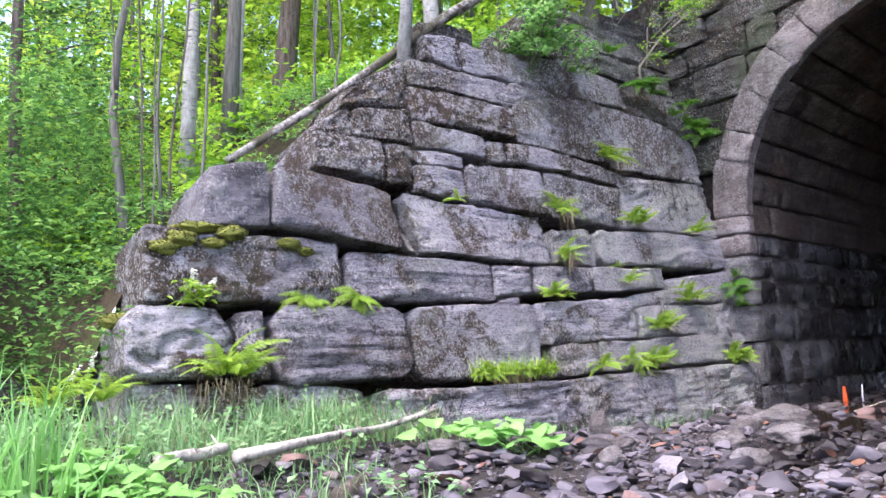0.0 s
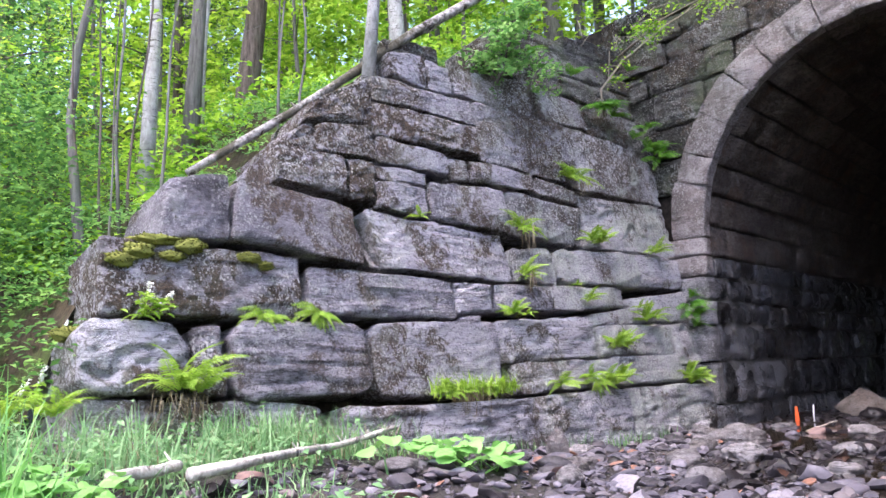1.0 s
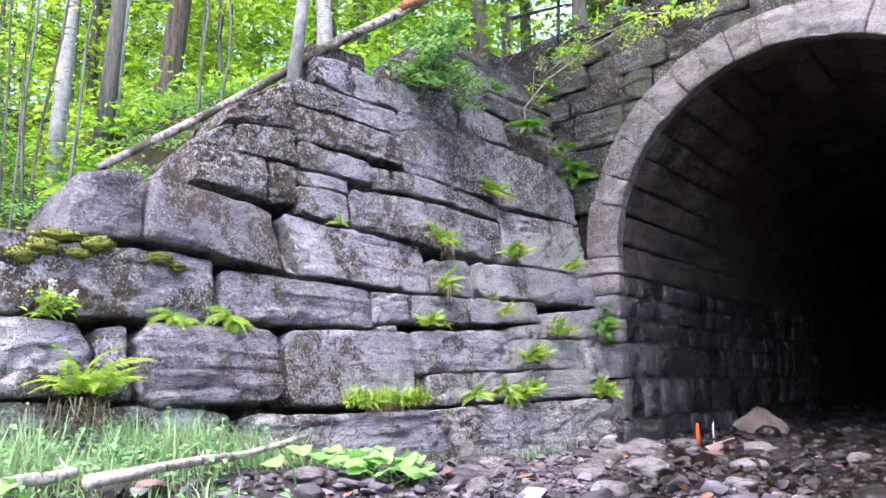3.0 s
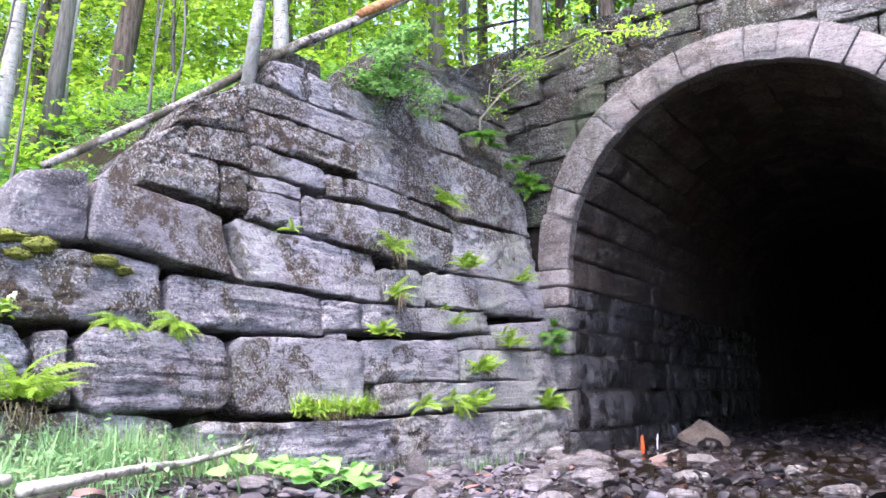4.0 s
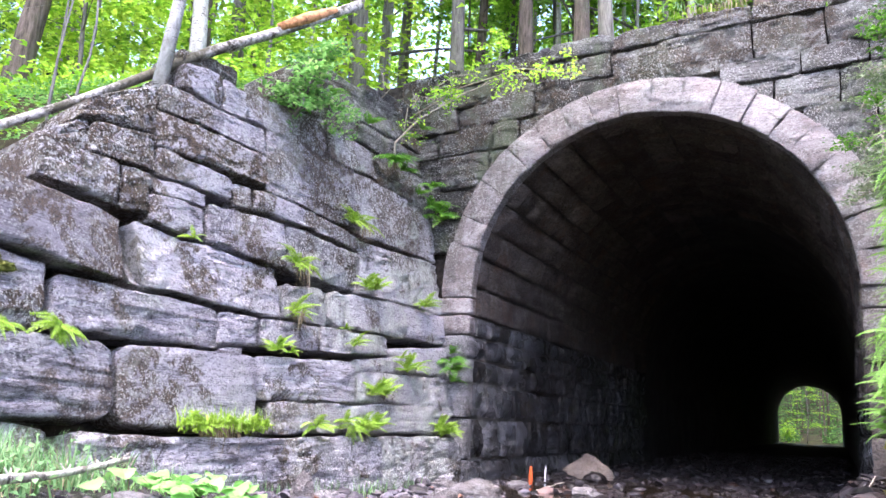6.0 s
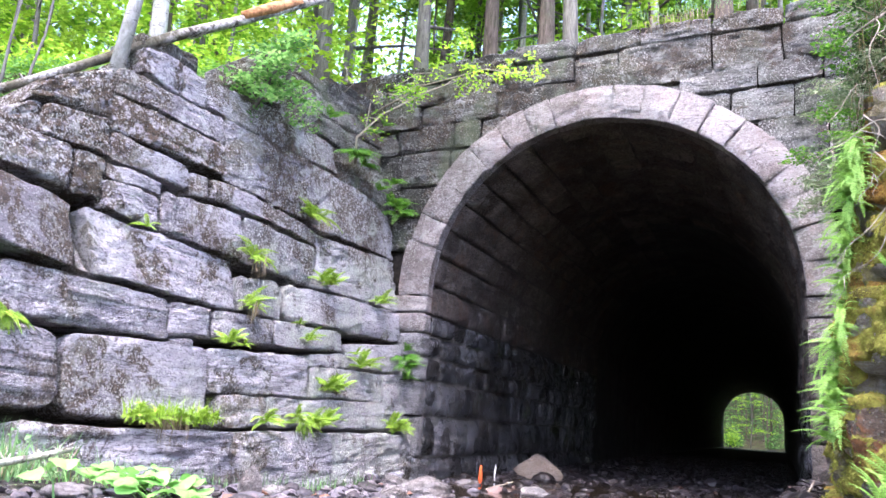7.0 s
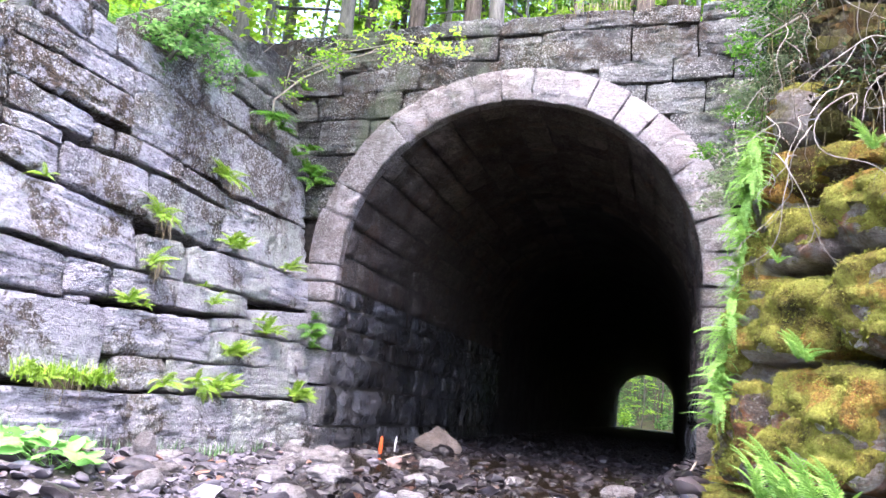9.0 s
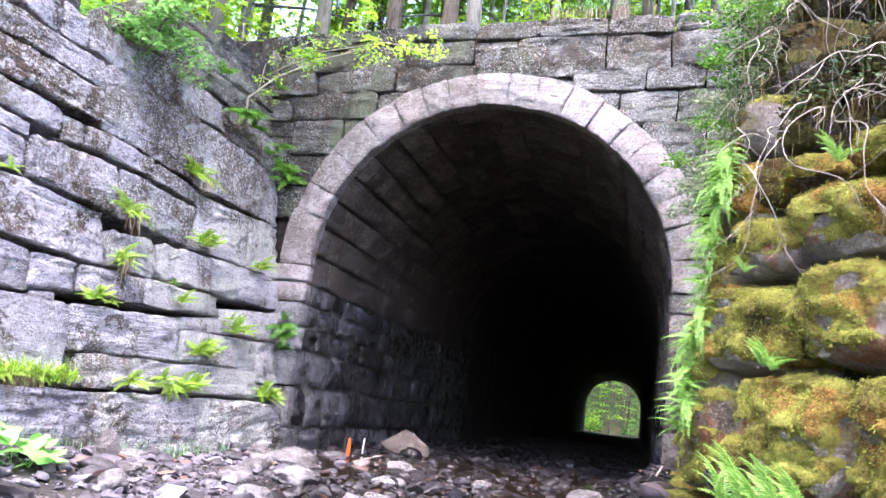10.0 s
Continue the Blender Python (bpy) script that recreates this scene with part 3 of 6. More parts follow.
def tube(points, radii, sides=8, seed=0, rough=0.0, cap=True):
    """A tapering round limb along points. Returns V, F (quads)."""
    P = [Vector(p) for p in points]
    V, F = [], []
    side = None
    for k, p in enumerate(P):
        d = (P[min(k + 1, len(P) - 1)] - P[max(k - 1, 0)]).normalized()
        if side is None:
            side = d.orthogonal().normalized()
        side = (side - d * side.dot(d)).normalized()
        up = d.cross(side)
        for j in range(sides):
            a = 2 * math.pi * j / sides
            rr = radii[k] * (1 + rough * noise.noise(Vector((math.cos(a) * 1.7 + seed, math.sin(a) * 1.7, k * 0.45 + seed))))
            V.append(p + (side * math.cos(a) + up * math.sin(a)) * rr)
    for k in range(len(P) - 1):
        for j in range(sides):
            a, b = k * sides + j, k * sides + (j + 1) % sides
            F.append((a, b, b + sides, a + sides))
    if cap:
        for base, flip in ((0, True), ((len(P) - 1) * sides, False)):
            V.append(P[0] if flip else P[-1])
            c = len(V) - 1
            for j in range(0, sides, 2):
                q = (c, base + j, base + (j + 1) % sides, base + (j + 2) % sides)
                F.append(q[::-1] if flip else q)
    return np.array([tuple(v) for v in V]), np.array(F)


def joined(pieces):
    V, F, o = [], [], 0
    for v, f in pieces:
        V.append(np.asarray(v))
        F.append(np.asarray(f) + o)
        o += len(v)
    return np.concatenate(V), np.concatenate(F)


def leaves(rng, C, size, flat=0.6, aspect=0.55, fold=0.18, along=None):
    """Small folded leaves at the places C: four corners and two triangles each."""
    n = len(C)
    a = rng.uniform(0, 2 * np.pi, n)
    d = np.stack([np.cos(a), np.sin(a), rng.normal(-0.15, 0.35, n)], 1)
    if along is not None:
        d = along + 0.45 * d
    d /= np.linalg.norm(d, axis=1)[:, None]
    up = np.stack([rng.normal(0, 1, n) * (1 - flat), rng.normal(0, 1, n) * (1 - flat), np.full(n, 0.35 + flat)], 1)
    s = np.cross(d, up)
    s /= np.linalg.norm(s, axis=1)[:, None] + 1e-9
    w = np.cross(s, d)
    L = size * rng.uniform(0.65, 1.3, n)[:, None]
    base, tip = C - d * L * 0.5, C + d * L * 0.5
    mid = C + d * L * 0.02
    V = np.stack([base, mid - s * L * aspect * 0.5 + w * L * fold, tip, mid + s * L * aspect * 0.5 + w * L * fold], 1).reshape(-1, 3)
    k = np.arange(n)[:, None] * 4
    F = np.concatenate([k + np.array([[0, 1, 2]]), k + np.array([[0, 2, 3]])])
    return V, F


# ---------------------------------------------------------------- plan of the place
# y runs along the tunnel's axis; the portal stands at y = 10, the tunnel is 61 m long.
CX, SPRING, RAD, RING = -2.15, 2.67, 2.45, 0.48
WALL_N = Vector((1, -0.105, 0.16)).normalized()


def wx(y, z):
    """The wing wall's front, splayed by 6 degrees and battered."""
    return -4.62 - 0.105 * (10 - y) - 0.16 * (z - 0.1)


def on_wall(y, z, n=0.0):
    return Vector((wx(y, z), y, z)) + WALL_N * n


def wall_top(y):
    return float(np.interp(y, (-6, 0.5, 1.6, 2.0, 3.0, 3.1, 3.7, 3.8, 4.3, 4.4, 4.8, 5.3, 6.2, 6.7, 7.3, 10), (0.5, 0.7, 1.3, 2.0, 2.1, 2.55, 2.7, 2.95, 3.05, 3.4, 3.8, 4.3, 4.4, 4.5, 5.2, 6.0)))


RB, RDIR, RHN = Vector((0.22, 5.2, 0.3)), Vector((0.5, -0.866, 0)), Vector((-0.866, -0.5, 0))


def rx(y):
    return 0.22 + (0.048 * (y - 5.2) if y > 5.2 else 0.577 * (5.2 - y))


def on_right(s, z, n=0.0):
    """The opposite wall: from the corner at RB towards the camera (s > 0), back to the portal (s < 0)."""
    if s >= 0:
        p = RB + RDIR * s - RHN * 0.12 * (z - 0.3) + (RHN + Vector((0, 0, 0.12))) * n
    else:
        p = RB + Vector((0.048 * -s + 0.11 * (z - 0.3) - n, -s - 0.06 * (z - 0.3), 0.1 * n))
    p.z += z - 0.3
    return p


def ground_z(x, y):
    z = 0.10 + 0.05 * noise.noise(Vector((x * 0.7, y * 0.7, 3.1))) + 0.02 * noise.noise(Vector((x * 2.6, y * 2.6, 7.7)))
    if y > 12:
        z += 0.0045 * (min(y, 80) - 12)
    u = x - wx(min(y, 10), 0.1)
    hb = float(np.interp(y, (-8, 2.5, 3.8, 5.2, 6.4, 8), (0.40, 0.36, 0.30, 0.16, 0.05, 0.0)))
    z += hb * float(1 - smooth01(0.2, 3.4, np.float64(u)))
    if y < 3.5:
        z += 0.32 * max(0.0, -u - 0.9 - 0.0 * y) * float(1 - smooth01(1.0, 3.5, np.float64(y)))
    v = rx(min(y, 10)) - x
    if y < 10.5:
        z += 0.42 * float(1 - smooth01(0.0, 0.9, np.float64(v)))
    return z


def hill_z(side, off, y):
    """Height of the slopes behind the walls; off: metres back from the wall's front."""
    if side == "l":
        base = wall_top(min(y, 10)) - 0.12 + (0.02 * (y - 10) if y > 10 else 0)
        z = base + 0.10 * min(max(0, off - 0.9), 9.0) + 0.28 * max(0, off - 9.9)
        if y < 2.6:                                       # the slope comes down to the bank past the wall's end
            t = float(smooth01(1.7, 2.6, np.float64(y)))
            z = t * z + (1 - t) * min(z, 0.1 + 0.62 * max(0, off - 0.5))
        z += min(1, off / 3) * 0.45 * noise.noise(Vector((off * 0.35, y * 0.35, 1.5)))
        return z
    base = float(np.interp(y, (-10, 0, 3, 5.2, 8, 10), (2.2, 2.4, 2.6, 2.9, 3.7, 5.8)))
    return base + 1.15 * min(off - 0.4, 1.5) + 0.12 * max(0, off - 1.9) + 0.25 * noise.noise(Vector((off * 0.8, y * 0.8, 4.5)))


# ---------------------------------------------------------------- ground and slopes
def build_ground():
    xs = sorted(set([-160, -90, -60, -40, -30, -22, -16] + [round(-12 + 0.25 * k, 2) for k in range(0, 60)] + [4, 6, 9, 14, 22, 40, 80, 160]))
    ys = sorted(set([-90, -50, -30, -18, -10, -6] + [round(-4 + 0.25 * k, 2) for k in range(0, 90)] + [20, 23, 27, 32, 38, 45, 55, 65, 71, 73, 76, 80, 90, 110, 150, 260]))
    V = [(x, y, ground_z(x, y) + 0.34 * max(0, y - 84)) for y in ys for x in xs]
    n = len(xs)
    F = [(j * n + i, j * n + i + 1, (j + 1) * n + i + 1, (j + 1) * n + i) for j in range(len(ys) - 1) for i in range(n - 1)]
    ob = new("ground", mesh_from("ground", V, F, M_BED))
    ob.data.materials.append(M_EARTH)
    idx = np.array([0 if (-4.9 < (xs[f[0] % n] + xs[f[1] % n]) / 2 < 2 and ys[f[0] // n] < 73) else 1 for f in F], dtype=np.int32)
    ob.data.polygons.foreach_set("material_index", idx)
    tagged(ob, "stony creek bed with low earthen banks", "ground", kind="structure")


def build_hillside():
    back = (60, 45, 34, 26, 20, 16, 13, 10.5, 8.5, 7, 5.8, 4.8, 4, 3.3, 2.7, 2.2, 1.8, 1.45, 1.15, 0.9, 0.7, 0.52)
    ys = [-40, -25, -16, -10, -6, -3, -1, 0, 0.6, 1.1, 1.5] + [round(1.8 + 0.25 * k, 2) for k in range(34)] + [10.36, 10.46, 10.9, 11.5, 12.3, 13.2, 14.5, 16, 18, 21, 25, 30, 37, 45, 55, 64, 70.6]
    V, rows = [], []
    for y in ys:
        row = []
        for o in back:
            row.append((wx(min(y, 10), wall_top(min(y, 10))) - o, y, hill_z("l", o, y)))
        a, b = wx(min(y, 10), 1), rx(min(y, 10))
        xa, xb = a - 0.50, b + 0.42
        for k in range(9):
            x = xa + (xb - xa) * k / 8
            if y > 10.4:
                l, r = hill_z("l", 0.52, y), hill_z("r", 0.42, y)
                z = 6.15 + 0.10 * (y - 10.4) * (1 if y < 30 else 30 / y) + 0.12 * noise.noise(Vector((x, y, 2)))
            else:
                z = -1.0
            row.append((x, y, z))
        for o in back[::-1][1:]:
            row.append((b + o, y, hill_z("r", o, y)))
        rows.append(row)
        V += row
    n = len(rows[0])
    lo, hi = len(back), len(back) + 8                     # nothing over the creek in front of the portal
    F = [(j * n + i, j * n + i + 1, (j + 1) * n + i + 1, (j + 1) * n + i) for j in range(len(rows) - 1) for i in range(n - 1)
         if ys[j] > 10.4 or not (lo - 1 <= i <= hi)]
    tagged(new("hillside", mesh_from("hillside", V, F, M_EARTH)), "wooded slopes of dark soil, litter and moss", "hillside", kind="structure")


build_ground()
build_hillside()


# ---------------------------------------------------------------- the wing wall
def prism(outline, fn, n0, n1, name, mat):
    """A slab with the outline (a, b), from depth n0 to n1, laid by fn."""
    V = [fn(a, b, n0) for a, b in outline] + [fn(a, b, n1) for a, b in outline]
    k = len(outline)
    bm = bmesh.new()
    vs = [bm.verts.new(v) for v in V]
    bm.faces.new(vs[:k])
    bm.faces.new(vs[k:][::-1])
    for i in range(k):
        bm.faces.new((vs[i], vs[i + k], vs[(i + 1) % k + k], vs[(i + 1) % k]))
    bmesh.ops.recalc_face_normals(bm, faces=bm.faces)
    me = bpy.data.meshes.new(name)
    bm.to_mesh(me)
    bm.free()
    me.materials.append(mat)
    return me


_out = [(2.35, -0.3), (10.3, -0.3), (10.3, 5.6), (7.4, 4.9), (6.6, 4.2), (5.4, 4.15), (4.9, 3.6), (4.4, 3.1), (3.9, 2.75), (3.3, 2.4), (3.2, 1.9), (2.35, 1.85)]
wing_wall = tagged(new("wall_west", prism(_out, on_wall, -0.38, -0.8, "wall_west", M_JOINT)), "dry-laid wing wall of large weathered grey stone blocks", "stone wall", kind="structure")


def stone(y0, y1, b0, b1, t0, t1, proud=0.0, deep=0.45, mat=None, label="", lean0=0.0, lean1=0.0, **shape):
    """A block of the wing wall from y0 to y1; b and t: the heights of its bed and its top at either end."""
    e = shape.pop("close", 0.012)                        # beds and joints pressed together
    q = [(y0 - lean0, b0 - e), (y1 - lean1, b1 - e), (y1 + lean1, t1 + e), (y0 + lean0, t0 + e)]
    seed = y0 * 3.7 + b0 * 11.3
    proud = proud * 0.8 + 0.010 * math.sin(y0 * 53 + b0 * 29)
    V, F = ashlar(q, seed, deep=deep, **shape)
    pale = y0 > 6.5 and math.sin(y0 * 91 + b0 * 47) < 0.75
    return laid("stone", V, F, mat or (M_WALLPALE if pale else M_WALL), wing_wall, lambda a, b, n: on_wall(a, b, n + proud), label, 35)


# the foot: y from, y to, bed and top at either end, proud
stone(2.15, 2.97, -0.05, -0.05, 0.87, 0.82, 0.0, 0.9, chip=0.08)
stone(2.98, 4.12, -0.05, -0.05, 0.82, 0.72, -0.03, 0.5, chip=0.08)
stone(4.14, 6.41, -0.15, -0.15, 0.71, 0.65, 0.16, 0.6, M_BEDDED, lean0=0.14, ledge=0.045, rough=0.022, layer=0.065, chip=0.10)
stone(6.43, 8.20, -0.15, -0.15, 0.68, 0.71, 0.10, 0.55, rough=0.030, chip=0.14, r=0.04, facet=0.12)
stone(8.22, 9.95, -0.15, -0.15, 0.71, 0.72, 0.10, 0.55, rough=0.032, chip=0.14, r=0.04, facet=0.14)
# second course
stone(2.18, 2.98, 0.89, 0.87, 1.46, 1.40, 0.10, 1.2, corner=0.05, label="pale rounded corner block of the wall", r=0.07, rough=0.035, chip=0.16, ledge=0.004, facet=0.10)
stone(3.00, 3.26, 0.88, 0.84, 1.40, 1.41, 0.05, r=0.035)
stone(3.29, 4.63, 0.77, 0.82, 1.45, 1.43, 0.08, mat=M_BEDDED, corner=0.06, label="block with deep horizontal bedding grooves", r=0.06, ledge=0.022, layer=0.045, chip=0.10)
stone(4.66, 6.28, 0.80, 0.76, 1.44, 1.47, 0.03, corner=0.035, rough=0.008, ledge=0.004, r=0.03)
stone(6.30, 7.83, 1.06, 1.08, 1.48, 1.58, 0.0)
for a in ((7.85, 9.42, 1.09, 1.12, 1.45, 1.50), (9.43, 9.96, 0.98, 0.98, 1.50, 1.52), (7.85, 8.60, 1.47, 1.49, 1.60, 1.68), (8.62, 9.96, 1.51, 1.53, 1.80, 1.95),
          (6.42, 7.08, 0.72, 0.74, 1.04, 1.06, 0.03), (7.10, 7.57, 0.74, 0.74, 1.05, 1.06), (7.59, 9.42, 0.74, 0.76, 1.07, 1.10), (9.43, 9.96, 0.76, 0.75, 0.97, 0.97)):
    stone(*a)
# third course
stone(2.33, 4.03, 1.48, 1.48, 2.06, 2.02, 0.05, 0.8, M_CRUST, "long block with moss cushions on its top", rough=0.022, chip=0.07)
stone(4.07, 5.76, 1.50, 1.50, 1.95, 1.88, 0.03, ledge=0.016, layer=0.07)
stone(5.77, 6.32, 1.54, 1.59, 1.87, 1.88, 0.03, rough=0.028, r=0.04)
stone(5.80, 6.07, 1.45, 1.46, 1.53, 1.55, 0.0, 0.3)
stone(6.34, 7.21, 1.60, 1.64, 1.89, 1.92, 0.02, rough=0.018)
stone(7.24, 8.57, 1.63, 1.70, 1.91, 1.92, 0.02, rough=0.018)
# fourth course, with the slipped block at its end
stone(2.86, 3.43, 2.10, 2.10, 2.60, 2.72, 0.08, 1.0, M_SMOOTH, "leaning peaked block on the wall's stepped end", lean0=0.06, rough=0.014, ledge=0.004, chip=0.10, facet=0.10)
stone(3.45, 4.67, 2.11, 1.98, 2.67, 2.55, 0.12, 0.7, mat=M_SMOOTH, label="smooth slipped block jutting from the wall", lean0=0.05, rough=0.007, ledge=0.003, chip=0.06, facet=0.05)
stone(4.68, 4.80, 1.97, 1.96, 2.22, 2.14, 0.02, 0.2, M_RING, "pale wedge stone in a joint", lean0=-0.06, lean1=-0.05)
stone(4.85, 6.68, 1.97, 1.92, 2.57, 2.48, 0.0, lean0=-0.06, ledge=0.012)
stone(6.70, 7.43, 1.94, 1.94, 2.31, 2.35)
stone(7.46, 8.98, 1.95, 1.95, 2.35, 2.39, 0.04, corner=0.04, r=0.045, rough=0.018)
stone(9.01, 9.96, 1.97, 2.00, 2.40, 2.41)
# fifth course
stone(3.88, 4.66, 2.74, 2.68, 3.06, 3.07, 0.0, 0.9, ledge=0.014)
for a in ((4.67, 5.00, 2.66, 2.68, 3.07, 3.05, 0.0, 0.45, M_CRUST), (5.02, 5.67, 2.89, 2.89, 3.04, 3.03), (4.97, 5.62, 2.62, 2.56, 2.87, 2.87, 0.0), (5.64, 6.77, 2.55, 2.50, 2.94, 2.99, 0.02), (6.80, 8.03, 2.49, 2.42, 3.00, 2.92),
          (8.06, 9.15, 2.41, 2.42, 3.09, 3.13), (9.17, 9.96, 2.43, 2.43, 3.13, 3.15)):
    stone(*a)
# thin stones and the courses under the ledge
stone(6.03, 6.28, 3.02, 3.04, 3.27, 3.29, r=0.03)
for a in ((6.30, 7.26, 3.03, 3.04, 3.28, 3.25, 0.03), (7.28, 8.09, 3.03, 2.95, 3.22, 3.11, 0.03), (5.06, 6.03, 3.07, 3.07, 3.36, 3.32), (4.35, 5.05, 3.09, 3.09, 3.36, 3.45, 0.02, 0.8, M_CRUST), (5.07, 6.49, 3.38, 3.35, 3.75, 3.71, 0.0, 0.45, M_CRUST),
          (6.51, 8.06, 3.33, 3.25, 4.04, 4.05), (8.08, 9.24, 3.21, 3.18, 4.05, 3.94), (9.26, 9.96, 3.18, 3.18, 3.94, 3.76)):
    stone(*a)
stone(4.30, 5.11, 3.40, 3.48, 3.58, 4.03, -0.01, 0.8, M_CRUST, rough=0.035, chip=0.12, lean0=0.05)
stone(5.14, 6.50, 3.78, 3.73, 4.06, 4.05, 0.0, 0.7)
stone(5.38, 5.90, 4.13, 4.08, 4.42, 4.46, -0.01, 0.7)
stone(5.91, 6.24, 4.08, 4.07, 4.46, 4.40, 0.0, 0.7)
stone(5.42, 6.20, 4.48, 4.50, 4.64, 4.72, -0.14, 0.5, M_WALLTOP, rough=0.03, chip=0.12)
stone(3.92, 4.40, 3.06, 3.08, 3.14, 3.46, -0.10, 0.8, M_CRUST, rough=0.03, chip=0.10)
# stones above the ledge, set back
stone(6.28, 7.65, 4.10, 4.08, 4.46, 4.57, -0.03, 0.5, ledge=0.014)
stone(7.67, 8.62, 4.08, 4.09, 4.60, 4.50, -0.05, 0.5, ledge=0.014)
for a in ((8.64, 9.50, 4.06, 3.98, 4.22, 4.17, -0.05), (9.50, 9.98, 3.84, 3.80, 4.15, 4.10, -0.07), (8.64, 9.98, 4.24, 4.14, 4.55, 4.52, -0.14), (6.75, 7.70, 4.62, 4.60, 4.95, 4.98, -0.14), (7.72, 9.10, 4.64, 4.60, 4.95, 4.92, -0.14),
          (9.10, 9.98, 4.57, 4.54, 4.90, 4.88, -0.18), (7.15, 8.55, 5.00, 4.97, 5.28, 5.26, -0.16), (8.57, 9.98, 4.96, 4.93, 5.25, 5.25, -0.20), (7.5, 8.7, 5.30, 5.28, 5.52, 5.55, -0.22), (8.72, 9.98, 5.28, 5.28, 5.62, 5.72, -0.25)):
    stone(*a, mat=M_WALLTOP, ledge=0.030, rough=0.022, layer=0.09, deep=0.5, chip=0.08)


# ---------------------------------------------------------------- the portal
def on_face(x, z, n=0.0, lip=None):
    dx, dz = x - CX, z - SPRING
    if dz > 0 or lip:
        d = math.hypot(dx, max(dz, 0.01))
        m = RAD + RING - 0.10
        if d < m:
            dx, dz = dx * m / d, dz * m / d
    elif abs(dx) < RAD + 0.3:
        dx = math.copysign(RAD + 0.3, dx)
    return Vector((CX + dx, 10.05 - n, SPRING + dz))


_n = 40
_arc = [(CX + 2.7 * math.cos(math.pi * k / _n), SPRING + 2.7 * math.sin(math.pi * k / _n)) for k in range(_n + 1)]
_bm = bmesh.new()
_ring = [(0.55, -0.3)] + _arc + [(-4.85, -0.3)]
_edge = [(1.6, -0.3)] + [(float(np.clip(CX + 9 * math.cos(math.pi * k / _n), -7.4, 1.6)), float(np.clip(SPRING + 6.5 * math.sin(math.pi * k / _n), -0.3, 6.2))) for k in range(_n + 1)] + [(-7.4, -0.3)]
for _y in (10.2, 10.7):
    for _p in (_ring, _edge):
        for x, z in _p:
            _bm.verts.new((x, _y, z))
_bm.verts.ensure_lookup_table()
_m = len(_ring)
for k in range(_m - 1):
    for a, b in ((0, _m), (2 * _m, 3 * _m), (0, 2 * _m), (_m, 3 * _m)):
        _bm.faces.new([_bm.verts[q] for q in (a + k, a + k + 1, b + k + 1, b + k)])
bmesh.ops.recalc_face_normals(_bm, faces=_bm.faces)
_me = bpy.data.meshes.new("wall_portal")
_bm.to_mesh(_me)
_bm.free()
_me.materials.append(M_JOINT)
portal = tagged(new("wall_portal", _me), "tunnel portal of dark mossy stone round a pale arch", "tunnel portal", kind="structure")


def face_stone(x0, x1, z0, z1, proud=0.0, mat=None, rough=0.022):
    """A block of the portal's face; its courses rise a little towards the nearer side."""
    V, F = ashlar([(x0, z0), (x1, z0), (x1, z1), (x0, z1)], x0 * 5.3 + z0 * 2.9 + 50, 0.034, 0.005, 0.022, rough, 0.022, 0.35, 0.026, 0.09, layer=0.08, ragged=0.028)
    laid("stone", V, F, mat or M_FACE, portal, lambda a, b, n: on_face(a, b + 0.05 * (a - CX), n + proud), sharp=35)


for z0, z1, joints in ((3.50, 3.98, (-6.0, -5.35, -4.6)), (3.98, 4.46, (-6.0, -5.0, -4.1)), (4.46, 5.00, (-6.2, -5.2, -4.45, -3.7)), (5.00, 5.40, (-6.2, -5.3, -4.40, -3.98, -2.9)), (5.40, 5.78, (-6.4, -5.0, -3.75, -2.55)),
                       (5.78, 6.14, (-6.6, -5.6, -4.7, -3.6, -2.60)), (5.57, 6.10, (-2.60, -1.98)), (5.53, 6.15, (-1.98, -0.76)), (5.62, 6.15, (-0.76, 0.12, 1.3)), (6.15, 6.43, (-6.0, -4.95, -4.2, -3.5, -2.61, -1.7, -0.75, 0.15, 1.2)),
                       (5.30, 5.55, (-1.8, -1.17)), (5.31, 5.64, (-1.17, -0.20, 0.55, 1.3)), (4.85, 5.31, (-0.95, -0.53, 0.22, 1.2)), (4.35, 4.85, (-0.2, 0.6, 1.3)), (3.6, 4.35, (0.2, 1.3))):
    for a, b in zip(joints, joints[1:]):
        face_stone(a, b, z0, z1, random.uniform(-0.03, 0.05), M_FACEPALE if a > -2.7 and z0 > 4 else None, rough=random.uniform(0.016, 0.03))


def voussoir(a0, a1, proud, mat):
    am, R = (a0 + a1) / 2, RAD + RING / 2
    w, h = (a1 - a0) * R / 2, (RING + random.uniform(-0.03, 0.03)) / 2
    V, F = ashlar([(-w, -RING / 2), (w, -RING / 2), (w, h), (-w, h)], a0 * 17 + 3, 0.03, 0.003, 0.012, 0.014, 0.004, 0.22, 0.0, 0.035, facet=0.05, ragged=0.010, corner=0.002)

    def lay(u, v, n):
        a = am - u / R
        return Vector((CX + (R + v) * math.cos(a), 9.95 - n - proud, SPRING + (R + v) * math.sin(a)))
    laid("arch_stone", V, F, mat, portal, lay, sharp=35)


_cuts = [0.0]
while _cuts[-1] < math.pi - 0.20:
    _cuts.append(_cuts[-1] + random.uniform(0.115, 0.17) * (1.25 if _cuts[-1] > 2.2 else 1.0))
_cuts[-1] = math.pi
for a0, a1 in zip(_cuts, _cuts[1:]):
    voussoir(a0, a1, random.uniform(-0.012, 0.016), M_RING)
JAMB = (2.67, 2.42, 2.13, 1.80, 1.47, 0.98, 0.42, -0.1)    # beds of the jambs
